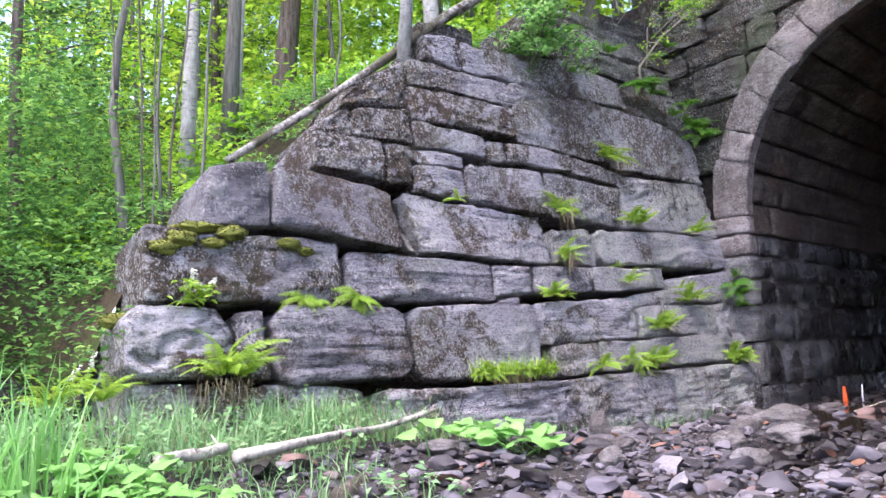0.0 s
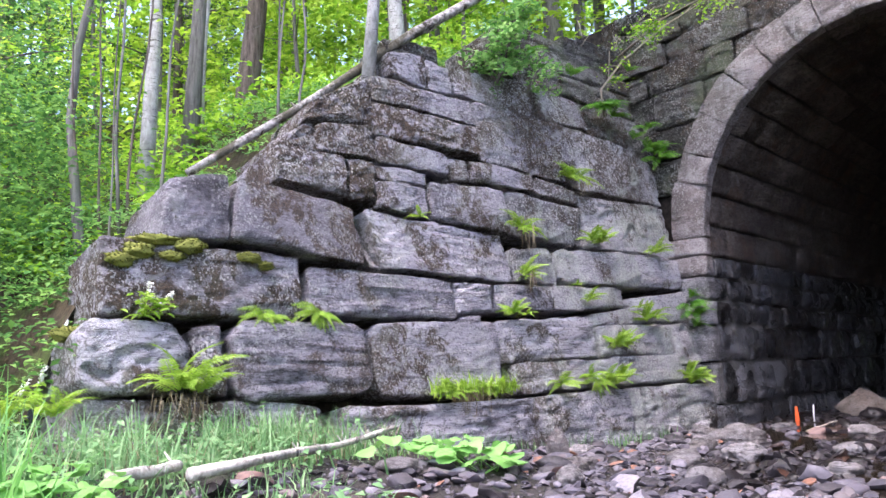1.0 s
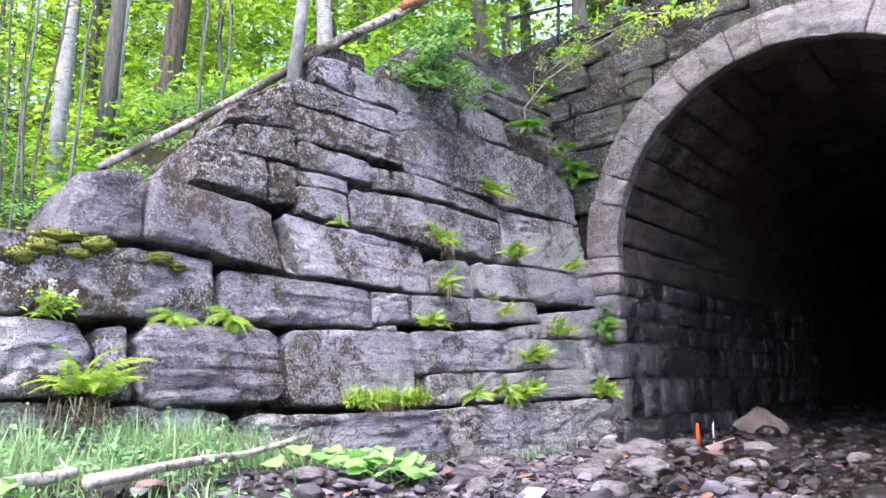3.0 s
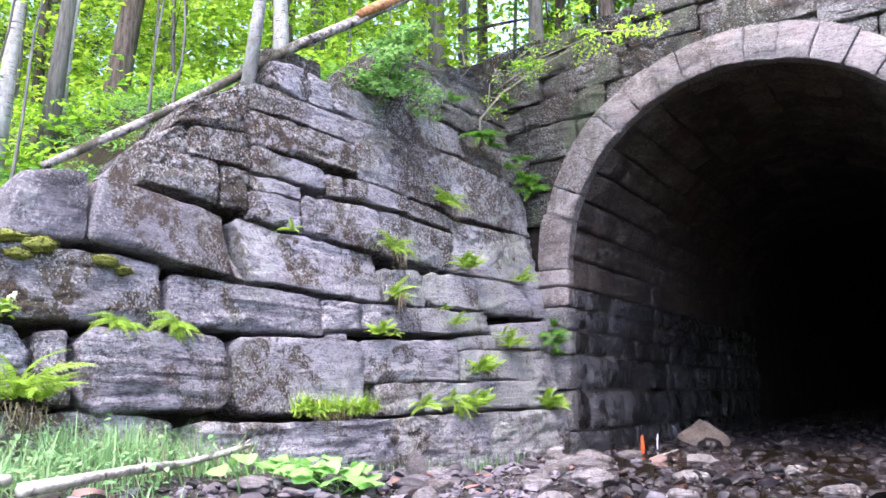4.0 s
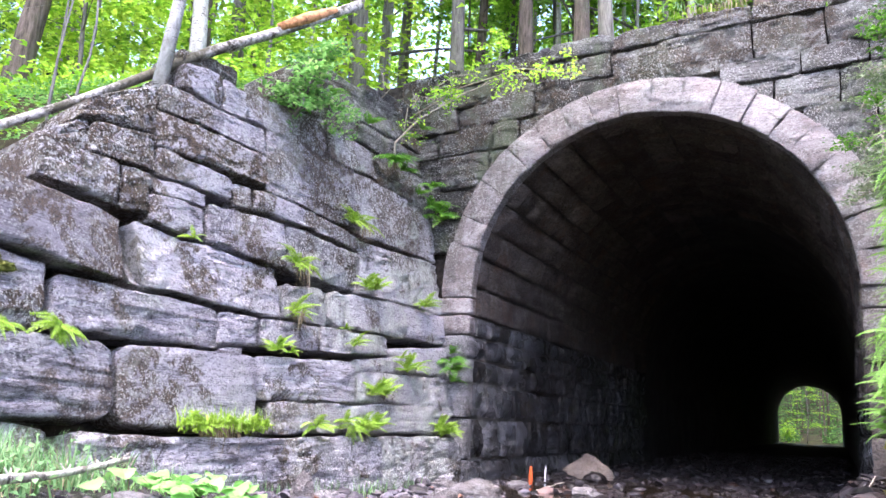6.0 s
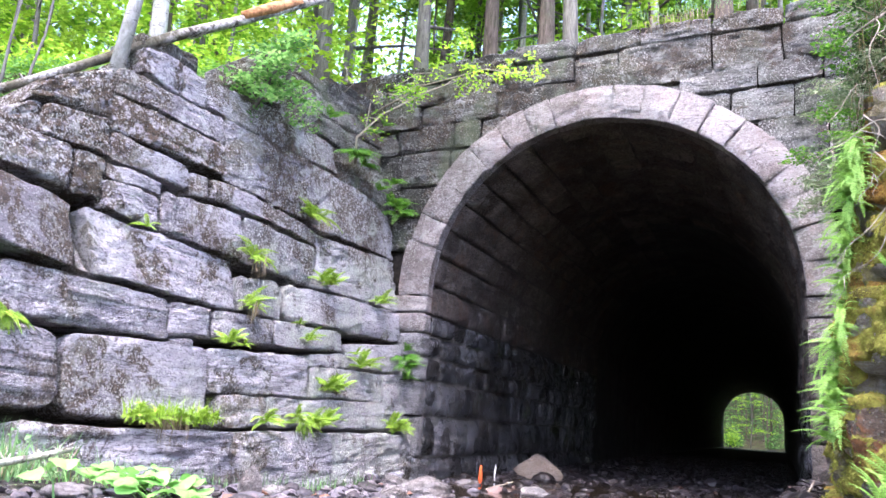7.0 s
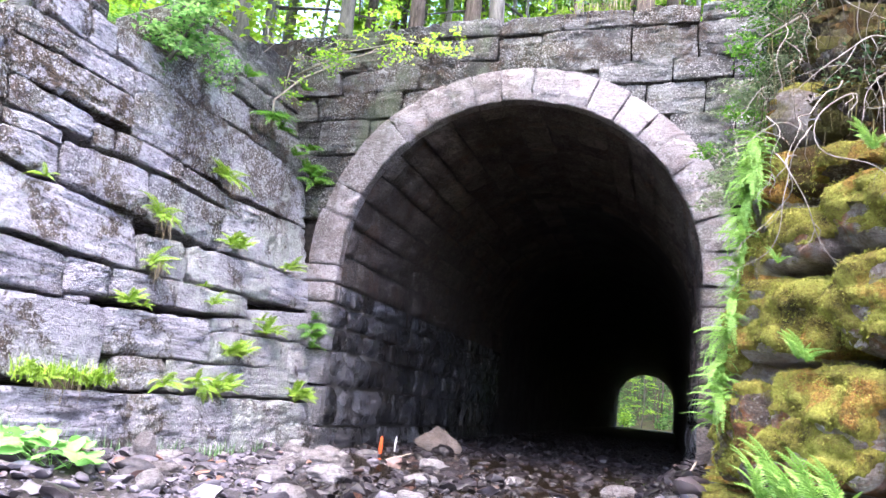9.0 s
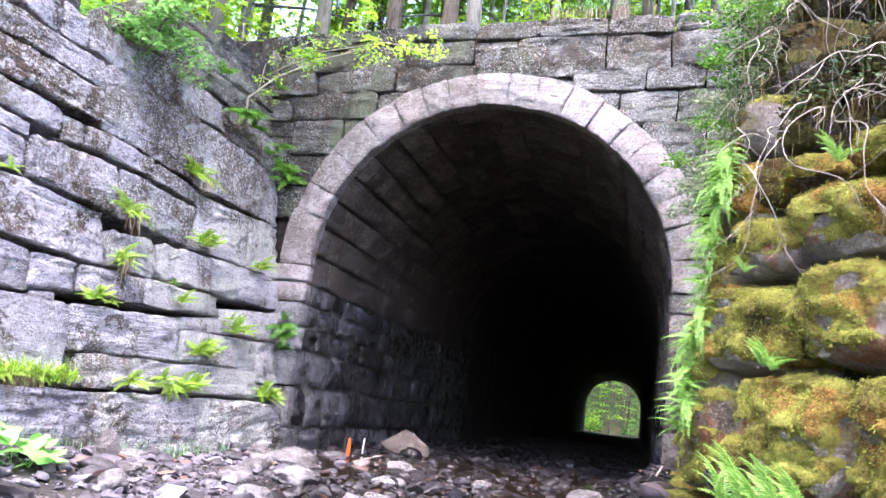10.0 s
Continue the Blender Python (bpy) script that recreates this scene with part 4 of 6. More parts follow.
for side in (-1, 1):
    for k, (z1, z0) in enumerate(zip(JAMB, JAMB[1:])):
        xa = CX + side * RAD
        x0, x1 = sorted((xa, xa + side * (0.55 if k % 2 else 0.68)))
        V, F = ashlar([(x0, z0), (x1, z0), (x1, z1), (x0, z1)], z0 * 9 + side * 3 + 20, 0.03, 0.006, 0.016, 0.014, 0.008, 0.22, 0.0, 0.05, ragged=0.02)
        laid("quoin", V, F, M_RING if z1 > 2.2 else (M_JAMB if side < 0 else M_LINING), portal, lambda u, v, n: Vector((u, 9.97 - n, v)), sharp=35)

# ---------------------------------------------------------------- the tunnel
_sec = [(CX + (RAD + 0.08), -0.3)] + [(CX + (RAD + 0.08) * math.cos(math.pi * k / 32), SPRING + (RAD + 0.08) * math.sin(math.pi * k / 32)) for k in range(33)] + [(CX - (RAD + 0.08), -0.3)]
_sec2 = [(CX + 3.1, -0.3)] + [(CX + 3.1 * math.cos(math.pi * k / 32), SPRING + 3.1 * math.sin(math.pi * k / 32)) for k in range(33)] + [(CX - 3.1, -0.3)]
_k = len(_sec)
_ys = [10.55 + 60.5 * q / 20 for q in range(21)]
_k1 = [1 - 0.08 * max(0, q - 17) / 3 for q in range(21)]         # the vault draws in towards its far mouth
_V = [(CX + (x - CX) * f, y, SPRING + (z - SPRING) * f) for y, f in zip(_ys, _k1) for x, z in _sec] + [(x, y, z) for y in _ys for x, z in _sec2]
_F = []
for j in range(20):
    for i in range(_k - 1):
        a, b = j * _k + i, (21 + j) * _k + i
        _F.append((a, a + 1, a + 1 + _k, a + _k))
        _F.append((b, b + _k, b + 1 + _k, b + 1))
for i in range(_k - 1):
    a, b = 20 * _k + i, 41 * _k + i
    _F.append((a, a + 1, b + 1, b))
tunnel = tagged(new("wall_tunnel", mesh_from("wall_tunnel", _V, _F, M_SOOT, smooth=False)), "long dark barrel vault lined with dressed stone", "tunnel", kind="structure")


def lining(name, mat, y0, y1, s0, s1, rock_faced, proud=0.0):
    """A lining stone; s is the way up the section from the left foot."""
    far = y0 > 14.5
    V, F = ashlar([(y0, s0), (y1, s0), (y1, s1), (y0, s1)], y0 * 2.3 + s0 * 7.7, 0.10 if far else 0.032, 0.012, 0.034 if rock_faced else 0.018, 0.018 if rock_faced else 0.014,
                  0.026 if rock_faced else 0.006, 0.2, 0.012, 0.08 if rock_faced else 0.05, 0.018 if rock_faced else 0.0, 0.11, 0.06 if rock_faced else 0.02)

    def lay(y, s, n):
        n += proud
        if s < SPRING:
            return Vector((CX - RAD + n, y, s))
        top = math.pi * RAD
        if s < SPRING + top:
            a = math.pi - (s - SPRING) / RAD
            return Vector((CX + (RAD - n) * math.cos(a), y, SPRING + (RAD - n) * math.sin(a)))
        return Vector((CX + RAD - n, y, SPRING - (s - SPRING - top)))
    laid(name, V, F, mat, tunnel, lay, sharp=35)


M_MORTAR = stone_material("limy_mortar", (0.05, 0.049, 0.05), (0.12, 0.118, 0.118), (0.26, 0.25, 0.245), 0.2, 0.6, 0.2, 0.9)
_x = CX - RAD - 0.055
_V = [(_x - d, y, z) for d in (0.0, 0.03) for y, z in ((10.25, -0.2), (14.2, -0.2), (14.2, 2.42), (10.25, 2.42))]
part("mortar", mesh_from("mortar", _V, [(0, 1, 2, 3), (7, 6, 5, 4), (0, 4, 5, 1), (1, 5, 6, 2), (2, 6, 7, 3), (3, 7, 4, 0)], M_MORTAR, smooth=False), M_MORTAR, tunnel, "pale limy mortar in the joints")
_s = [-0.1, 0.42, 0.98, 1.47, 1.80, 2.13, 2.42]
while _s[-1] < 9.9:
    _s.append(_s[-1] + random.uniform(0.40, 0.46))
_s.append(SPRING + math.pi * RAD)
for q in range(1, 7):
    _s.append(SPRING + math.pi * RAD + 0.42 * q)
for q, (s0, s1) in enumerate(zip(_s, _s[1:])):
    y = 10.19
    first = True
    while y < (21.0 if q < 15 else 15.5):
        y1 = y + random.uniform(0.45, 0.85) * (0.75 if first else 1.0)
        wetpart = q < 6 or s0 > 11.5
        # Reveal walls: wet stone plus the side's shade in one tone; jamb fronts paler.
        lining("lining_stone", M_WET_SHADED if wetpart else M_LINING, y, y1, s0, s1, wetpart, random.uniform(-0.02, 0.03) if wetpart else random.uniform(-0.02, 0.02))
        y, first = y1, False


# ---------------------------------------------------------------- the opposite wall
_me = mesh_from("wall_east", [on_right(a, b, -0.45) for a, b in ((-5.2, -0.2), (-0.2, -0.2), (0.2, -0.2), (7, -0.2), (7, 2.5), (0.2, 2.7), (-0.2, 2.7), (-5.2, 5.2))]
                + [on_right(a, b, -0.9) for a, b in ((-5.2, -0.2), (-0.2, -0.2), (0.2, -0.2), (7, -0.2), (7, 2.5), (0.2, 2.7), (-0.2, 2.7), (-5.2, 5.2))],
                [(0, 1, 6, 7), (1, 2, 5, 6), (2, 3, 4, 5), (15, 14, 9, 8), (14, 13, 10, 9), (13, 12, 11, 10), (7, 6, 14, 15), (6, 5, 13, 14), (5, 4, 12, 13), (3, 11, 12, 4)], M_JOINT, smooth=False)
east = tagged(new("wall_east", _me), "ruined wall of moss-covered rusty blocks", "stone wall", kind="structure")


def rock(s0, s1, z0, z1, proud=0.0, r=0.09, rough=0.06, deep=0.6, label="", slope=0.0, moss=None, mat=None):
    L, H = s1 - s0 - 0.11, z1 - z0 - 0.11
    V, F = block(L, H, deep, s0 * 4.1 + z0 * 6.7 + 80, 0.028, r * 1.35, rough, 0.012, 0.03, 0.14)
    sc, zc = (s0 + s1) / 2, (z0 + z1) / 2
    ob = laid("stone", V, F, mat or M_MOSSY, east, lambda u, v, n: on_right(max(sc + u, 0.001) if s0 >= -0.03 else sc + u, zc + v + slope * u, n + proud - (0.5 * max(0, -(sc + u)) if s0 >= -0.03 else 0)), label)
    # a thick mat of moss over part of the block
    c = ob.location
    W, on = [], []
    for q in ob.data.vertices:
        w, d = q.co + c, q.normal
        k = 1.15 * noise.noise(w * 2.3) + 0.6 * noise.noise(w * 5.5) + 0.85 * d.z + (0.10 if s0 < 0 else 0.48)
        on.append(k > -0.25 and w.z > 0.35)
        k = min(1, max(0, 0.2 + k * 1.1))
        W.append(q.co + d * (-0.014 + 0.060 * k + 0.022 * k * noise.noise(w * 13) + 0.009 * k * noise.noise(w * 30)))
    G = [tuple(p.vertices) for p in ob.data.polygons if all(on[q] for q in p.vertices)]
    if len(G) > 12:
        used = sorted({q for g in G for q in g})
        ix = {q: k for k, q in enumerate(used)}
        part("moss", mesh_from("moss", [W[q] for q in used], [[ix[q] for q in g] for g in G], moss or M_MOSSMAT), moss or M_MOSSMAT, ob, "olive moss mat in a shaded tone" if moss else "yellow-green moss mat")


rock(0.0, 0.81, 1.33, 1.91, 0.05, label="mossy block with a bare rusty underside")
rock(0.80, 1.48, 1.37, 1.97, 0.08, r=0.12, label="rounded block under thick yellow moss")
rock(0.41, 1.31, 0.68, 1.36, 0.06, r=0.11, label="orange-stained block with moss")
rock(0.04, 0.42, 0.62, 1.30, 0.0, label="narrow block with white seepage")
rock(1.32, 2.0, 0.68, 1.36, 0.04)
rock(1.49, 2.2, 1.37, 1.95, 0.02)
rock(-0.02, 0.72, 1.90, 2.37, 0.0)
rock(0.71, 1.46, 1.93, 2.42, 0.07, r=0.12)
rock(1.46, 2.2, 1.96, 2.45, 0.03)
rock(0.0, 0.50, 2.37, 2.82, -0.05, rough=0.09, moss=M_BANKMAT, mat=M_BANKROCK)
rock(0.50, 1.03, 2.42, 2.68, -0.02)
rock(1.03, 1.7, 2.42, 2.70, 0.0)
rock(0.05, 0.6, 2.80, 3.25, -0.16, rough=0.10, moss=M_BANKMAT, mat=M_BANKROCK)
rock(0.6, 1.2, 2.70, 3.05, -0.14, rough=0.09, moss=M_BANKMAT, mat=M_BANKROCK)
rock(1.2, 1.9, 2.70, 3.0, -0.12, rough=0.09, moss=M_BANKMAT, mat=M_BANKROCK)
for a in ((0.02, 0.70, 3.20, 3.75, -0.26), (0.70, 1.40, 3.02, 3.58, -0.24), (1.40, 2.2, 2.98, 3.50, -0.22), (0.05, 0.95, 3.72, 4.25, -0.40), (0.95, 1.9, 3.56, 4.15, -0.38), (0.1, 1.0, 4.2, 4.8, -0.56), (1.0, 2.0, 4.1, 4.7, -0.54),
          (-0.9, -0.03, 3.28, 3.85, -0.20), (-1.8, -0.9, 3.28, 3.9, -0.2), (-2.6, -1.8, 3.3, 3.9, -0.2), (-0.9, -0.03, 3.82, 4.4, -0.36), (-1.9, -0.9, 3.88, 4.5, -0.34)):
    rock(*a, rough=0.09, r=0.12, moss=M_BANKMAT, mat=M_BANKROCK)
rock(-0.02, 0.9, -0.05, 0.62, 0.0)
rock(0.9, 2.1, -0.05, 0.64, 0.02)
for a, b in ((2.0, 3.0), (3.0, 4.1), (4.1, 5.2), (5.2, 6.4)):
    for c, d in ((-0.05, 0.66), (0.66, 1.35), (1.35, 1.95), (1.95, 2.45)):
        rock(a, b, c, d, random.uniform(-0.03, 0.05))
for c, d in ((0.0, 0.6), (0.6, 1.2), (1.2, 1.75), (1.75, 2.3), (2.3, 2.8), (2.8, 3.3)):
    s = -0.02
    while s > -4.6:
        t = s - random.uniform(0.7, 1.2)
        rock(t, s, c, d, random.uniform(-0.06, 0.03))
        s = t
for a, b, c, d in ((-4.75, -3.6, 2.8, 3.4), (-3.6, -2.5, 2.8, 3.3), (-4.75, -3.7, 3.4, 4.1), (-4.75, -4.0, 4.1, 4.8)):
    rock(a, b, c, d, -0.08)


# ---------------------------------------------------------------- creek stones
def pebble_shapes(rng, count, sub=1):
    """Worn pebbles: flattened, uneven ball shapes of about unit size."""
    out = []
    for k in range(count):
        bm = bmesh.new()
        bmesh.ops.create_icosphere(bm, subdivisions=sub, radius=0.5)
        flat = rng.uniform(0.30, 0.62)
        wide = rng.uniform(0.65, 1.0)
        cuts = [(Vector((rng.normal(), rng.normal(), rng.normal())).normalized(), rng.uniform(0.20, 0.42)) for _ in range(8)]
        for v in bm.verts:
            for nn, dd in cuts:
                e = v.co.dot(nn) - dd
                if e > 0:
                    v.co -= nn * e
            q = v.co * 2.2
            v.co *= 1 + 0.34 * noise.noise(q + Vector((k * 5.1, 0, 0))) + 0.14 * noise.noise(q * 2.3 + Vector((0, k * 3.3, 0)))
            v.co.y *= wide
            v.co.z *= flat
        bm.verts.index_update()
        out.append((np.array([tuple(v.co) for v in bm.verts]), np.array([[v.index for v in f.verts] for f in bm.faces])))
        bm.free()
    return out


def scatter_pebbles(name, label, rng, shapes, P, size, mat):
    pieces = []
    for (x, y, z), s in zip(P, size):
        V, F = shapes[rng.integers(len(shapes))]
        a, tx, ty = rng.uniform(0, 6.28), rng.normal(0, 0.22), rng.normal(0, 0.22)
        m = np.array((Euler((tx, ty, a)).to_matrix()))
        pieces.append((V @ m.T * s + (x, y, z), F))
    V, F = joined(pieces)
    me = mesh_from(name, V, F, mat)
    me.set_sharp_from_angle(angle=radians(42))
    return tagged(new(name, me), label, "pebbles", kind="stuff")


rng = np.random.default_rng(5)
shapes = pebble_shapes(rng, 18, 2)
P, S, PW, SW = [], [], [], []
while len(P) + len(PW) < 11500:
    y = 2.2 + 14.5 * rng.random() ** 1.25
    lo = wx(min(y, 10), 0.1) + (0.15 if y > 5.6 else 1.2) if y < 10 else CX - RAD + 0.1
    hi = (rx(y) - 0.05) if y < 10 else CX + RAD - 0.1
    x = rng.uniform(lo, hi)
    if y < 4.6 and x < -3.0 - 0.25 * (4.6 - y) * 0 and rng.random() < 0.30:
        continue
    s = min(0.28, 0.024 + 0.044 * rng.lognormal(0, 0.75))
    z = ground_z(x, y) + s * rng.uniform(0.02, 0.22)
    # Wet gravel in the creek; past the portal every pebble gets the shaded tone.
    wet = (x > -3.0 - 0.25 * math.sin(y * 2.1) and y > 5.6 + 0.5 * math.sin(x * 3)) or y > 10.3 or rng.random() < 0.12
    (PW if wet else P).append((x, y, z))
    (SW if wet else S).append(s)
for k in range(3200):
    x, y = rng.uniform(-3.6, 2.2), rng.uniform(-7, 2.4)
    if x < rx(y) - 0.1:
        P.append((x, y, ground_z(x, y) + 0.01))
        S.append(min(0.26, 0.03 + 0.06 * rng.lognormal(0, 0.7)))
for k in range(5200):                                     # small chips between the larger stones
    y = 1.6 + 5.5 * rng.random()
    x = rng.uniform(wx(y, 0.1) + 0.7, rx(y) - 0.1)
    P.append((x, y, ground_z(x, y) + 0.004))
    S.append(0.018 + 0.022 * rng.random())
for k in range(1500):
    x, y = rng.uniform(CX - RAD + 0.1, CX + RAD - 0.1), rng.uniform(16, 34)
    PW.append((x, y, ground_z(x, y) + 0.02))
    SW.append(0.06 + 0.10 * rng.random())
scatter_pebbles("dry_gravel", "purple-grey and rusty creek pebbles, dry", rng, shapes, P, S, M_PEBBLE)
scatter_pebbles("wet_gravel", "wet creek pebbles in shallow water, tunnel shade in their tone", rng, shapes, PW, SW, M_PEBBLE_WET_SHADED)

_V = [(-4.2, 3.5, 0.108), (0.9, 3.5, 0.108), (0.9, 11, 0.142), (0.3, 13.2, 0.142), (-4.6, 13.2, 0.142), (-4.55, 11, 0.142), (-4.2, 9, 0.133)]
_me = bpy.data.meshes.new("water")
_me.from_pydata(_V, [], [tuple(range(7))])
_me.materials.append(M_WATER)
tagged(new("water", _me), "thin sheet of brown water between the stones", "water", kind="structure")


def boulder(name, label, x, y, s, sx=1.0, sy=0.8, sz=0.55, seed=0, mat=None, turn=0.0, peak=0.0, group="", category="stone", lift=0.28):
    bm = bmesh.new()
    bmesh.ops.create_icosphere(bm, subdivisions=4, radius=0.5)
    for v in bm.verts:
        d = v.co.normalized()
        k = 1 + 0.30 * noise.noise(d * 1.3 + Vector((seed * 3.1, 1, 0))) + 0.13 * noise.noise(d * 3.4 + Vector((0, seed * 2.3, 0))) + 0.04 * noise.noise(d * 9 + Vector((0, 0, seed)))
        v.co = Vector((v.co.x * sx, v.co.y * sy, v.co.z * sz)) * k
        if peak and v.co.z > 0:
            f = max(0.12, 1 - peak * v.co.z / (0.5 * sz))
            v.co.x *= f
            v.co.y *= f
    bmesh.ops.scale(bm, vec=(s, s, s), verts=bm.verts)
    me = bpy.data.meshes.new(name)
    bm.to_mesh(me)
    bm.free()
    for f in me.polygons:
        f.use_smooth = True
    me.materials.append(mat or M_BOULDER)
    ob = new(name, me)
    ob.matrix_basis = pose(x, y, ground_z(x, y) + s * sz * lift, 0, 0, turn)
    return tagged(ob, label, category, group)


boulder("pointed_boulder", "tan pointed boulder lying at the tunnel mouth", -3.62, 12.6, 0.66, 1.15, 0.7, 0.80, 3, M_TAN, 10, 0.80, category="boulder")
boulder("dark_boulder", "small dark stone beside the pointed boulder", -3.35, 12.0, 0.34, 1, 0.8, 0.6, 5, M_PEBBLE_WET_SHADED, category="boulder")
boulder("upright_stone", "grey hunched stone standing on the gravel", -4.02, 5.55, 0.27, 0.7, 0.6, 1.2, 8, None, 30, 0.35, category="boulder")
for k, (x, y, s) in enumerate(((-3.59, 8.1, 0.55), (-3.62, 7.4, 0.34), (-3.2, 6.2, 0.36), (-3.95, 3.63, 0.30), (-2.98, 6.85, 0.38), (-3.5, 7.15, 0.3), (-2.3, 7.6, 0.34), (-1.6, 8.8, 0.36), (-4.35, 6.4, 0.3), (-4.3, 8.8, 0.34), (-2.6, 5.3, 0.28), (-1.0, 7.4, 0.32), (-0.5, 9.3, 0.4), (-2.8, 9.6, 0.4), (-3.9, 10.2, 0.3), (-3.1, 4.4, 0.3), (-3.5, 5.1, 0.26), (-2.0, 6.3, 0.26))):
    boulder("cobble", ("flat grey cobble lying on the gravel", "reddish worn cobble among pebbles", "purple-grey rounded cobble on the creek bed")[k % 3], x, y, s, 1.0, random.uniform(0.6, 0.95), random.uniform(0.35, 0.55), 20 + k, M_BOULDER, random.uniform(0, 360), group="creek cobbles")
for k, (x, y, s) in enumerate(((-4.75, 8.9, 0.34), (-4.72, 9.5, 0.4), (-4.85, 7.9, 0.3))):
    boulder("fallen_stone", "broken stone at the foot of the wall", x, y, s, 1, 0.8, 0.6, 50 + k, M_WALL, 40 * k, group="stones at the wall foot")
# Bank boulders take the same darkened stone; leaf shade is in their tone.
boulder("bank_boulder", "dark boulder on the bank past the wall, shade in its tone", -6.7, 1.5, 0.8, 1, 0.9, 0.8, 61, M_WET_SHADED, 20, category="boulder", lift=0.2)
boulder("bank_boulder", "dark half-buried boulder among the ferns", -7.4, 1.2, 0.8, 1, 0.9, 0.8, 63, M_WET_SHADED, 70, category="boulder", lift=0.4)

stake = thing("marker_stake", "short orange painted stake standing by the wall", "stake", pose(-4.08, 11.2, ground_z(-4.08, 11.2)))
bm = bmesh.new()
bmesh.ops.create_cube(bm, size=1)
for v in bm.verts:
    v.co = Vector((v.co.x * 0.062 * (0.55 if v.co.z > 0 else 1), v.co.y * 0.03, (v.co.z + 0.5) * 0.24))
bmesh.ops.bevel(bm, geom=bm.edges, offset=0.004, segments=1, affect="EDGES")
_me = bpy.data.meshes.new("stake")
bm.to_mesh(_me)
bm.free()
part("board", _me, M_STAKE, stake)
_V, _F = tube([(0.22, 0, -0.02), (0.215, 0.01, 0.12), (0.23, 0, 0.26)], [0.014, 0.012, 0.008], 6)
tagged(new("pale_stick", mesh_from("pale_stick", _V + (-4.08, 11.2, ground_z(-4, 11.2)), _F, M_WHITEROCK)), "pale peeled stick standing in the gravel", "stick")


# ---------------------------------------------------------------- dead wood
def stick(name, label, a, b, r0, r1, mat, bends=0.03, nubs=0, seed=1, category="log", sides=10):
    a, b = Vector(a), Vector(b)
    ob = thing(name, label, category, Matrix.Translation(a))
    rg = random.Random(seed)
    n = 12
    pts, rad = [], []
    for k in range(n + 1):
        t = k / n
        o = Vector((noise.noise(Vector((t * 2.5, seed, 0))), noise.noise(Vector((seed, t * 2.5, 0))), noise.noise(Vector((0, seed, t * 2.5))))) * bends
        pts.append((b - a) * t + o)
        rad.append((r0 + (r1 - r0) * t) * (1 + 0.10 * noise.noise(Vector((t * 9, seed, 4)))))
    V, F = tube(pts, rad, sides, seed, 0.32)
    part("trunk", mesh_from("trunk", V, F, mat), mat, ob)
    for k in range(nubs):
        i = rg.randrange(2, n)
        d = Vector((rg.uniform(-1, 1), rg.uniform(-1, 1), rg.uniform(0.1, 1))).normalized()
        V, F = tube([pts[i], pts[i] + d * (rad[i] + rg.uniform(0.03, 0.08))], [rad[i] * 0.35, rad[i] * 0.18], 6)
        part("branch_stub", mesh_from("branch_stub", V, F, mat), mat, ob)
    return ob, pts, rad


stick("fallen_branch", "bleached fallen branch with snapped twigs in the grass", (-3.78, 2.05, 0.50), (-4.68, 4.29, 0.53), 0.034, 0.017, M_DRIFT, 0.05, 9, 3, "branch")
stick("log_piece", "short weathered log end in the grass", (-4.05, 1.75, 0.50), (-4.28, 2.25, 0.50), 0.036, 0.030, M_DRIFT, 0.01, 1, 5)
stick("dark_log", "dark rotting log half buried in the bank", (-3.45, 2.45, 0.27), (-4.25, 3.52, 0.27), 0.05, 0.06, M_BROWN, 0.03, 2, 7)
stick("creek_twig", "pale bent twig lying on the gravel", (-3.35, 9.4, 0.16), (-3.10, 9.7, 0.26), 0.012, 0.008, M_TWIG, 0.03, 1, 9, "twig", 6)
stick("tunnel_stick", "pale stick leaning on the tunnel's foot", (0.05, 8.2, 0.30), (0.28, 8.5, 0.62), 0.016, 0.010, M_TWIG, 0.02, 0, 11, "twig", 6)
_lg, _pts, _rad = stick("leaning_birch_log", "dead birch trunk lying along the wall's sloping top", (-6.77, 3.60, 2.96), (-5.10, 7.40, 5.96), 0.043, 0.060, M_LOG, 0.05, 10, 13)
_V, _F = tube([_pts[9] + Vector((0.03, -0.04, 0.03)), _pts[10] + Vector((0.03, -0.03, 0.04)), _pts[11] + Vector((0.02, -0.02, 0.03))], [0.048, 0.066, 0.040], 9, 3, 0.3)
part("torn_bark", mesh_from("torn_bark", _V, _F, M_LOGEND), M_LOGEND, _lg, "orange wood where the bark is torn")


# ---------------------------------------------------------------- trees
def flat_sprays(rng, n, spread, z0, z1, per, size, droop=0.25, flat=0.75):
    """Leaves in level, layered sprays round a stem."""
    C = []
    for k in range(n):
        a, z = rng.uniform(0, 6.28), rng.uniform(z0, z1)
        L = spread * rng.uniform(0.45, 1.0) * (1.1 - 0.5 * (z - z0) / max(0.1, z1 - z0))
        t = rng.uniform(0.15, 1.0, per) ** 0.7
        w = rng.normal(0, 0.17, per) * L * (0.35 + 0.8 * t)
        x = np.cos(a) * t * L - np.sin(a) * w
        y = np.sin(a) * t * L + np.cos(a) * w
        C.append(np.stack([x, y, z + 0.22 * L * t - droop * L * t * t + rng.normal(0, 0.05, per)], 1))
    return leaves(rng, np.concatenate(C), size, flat)


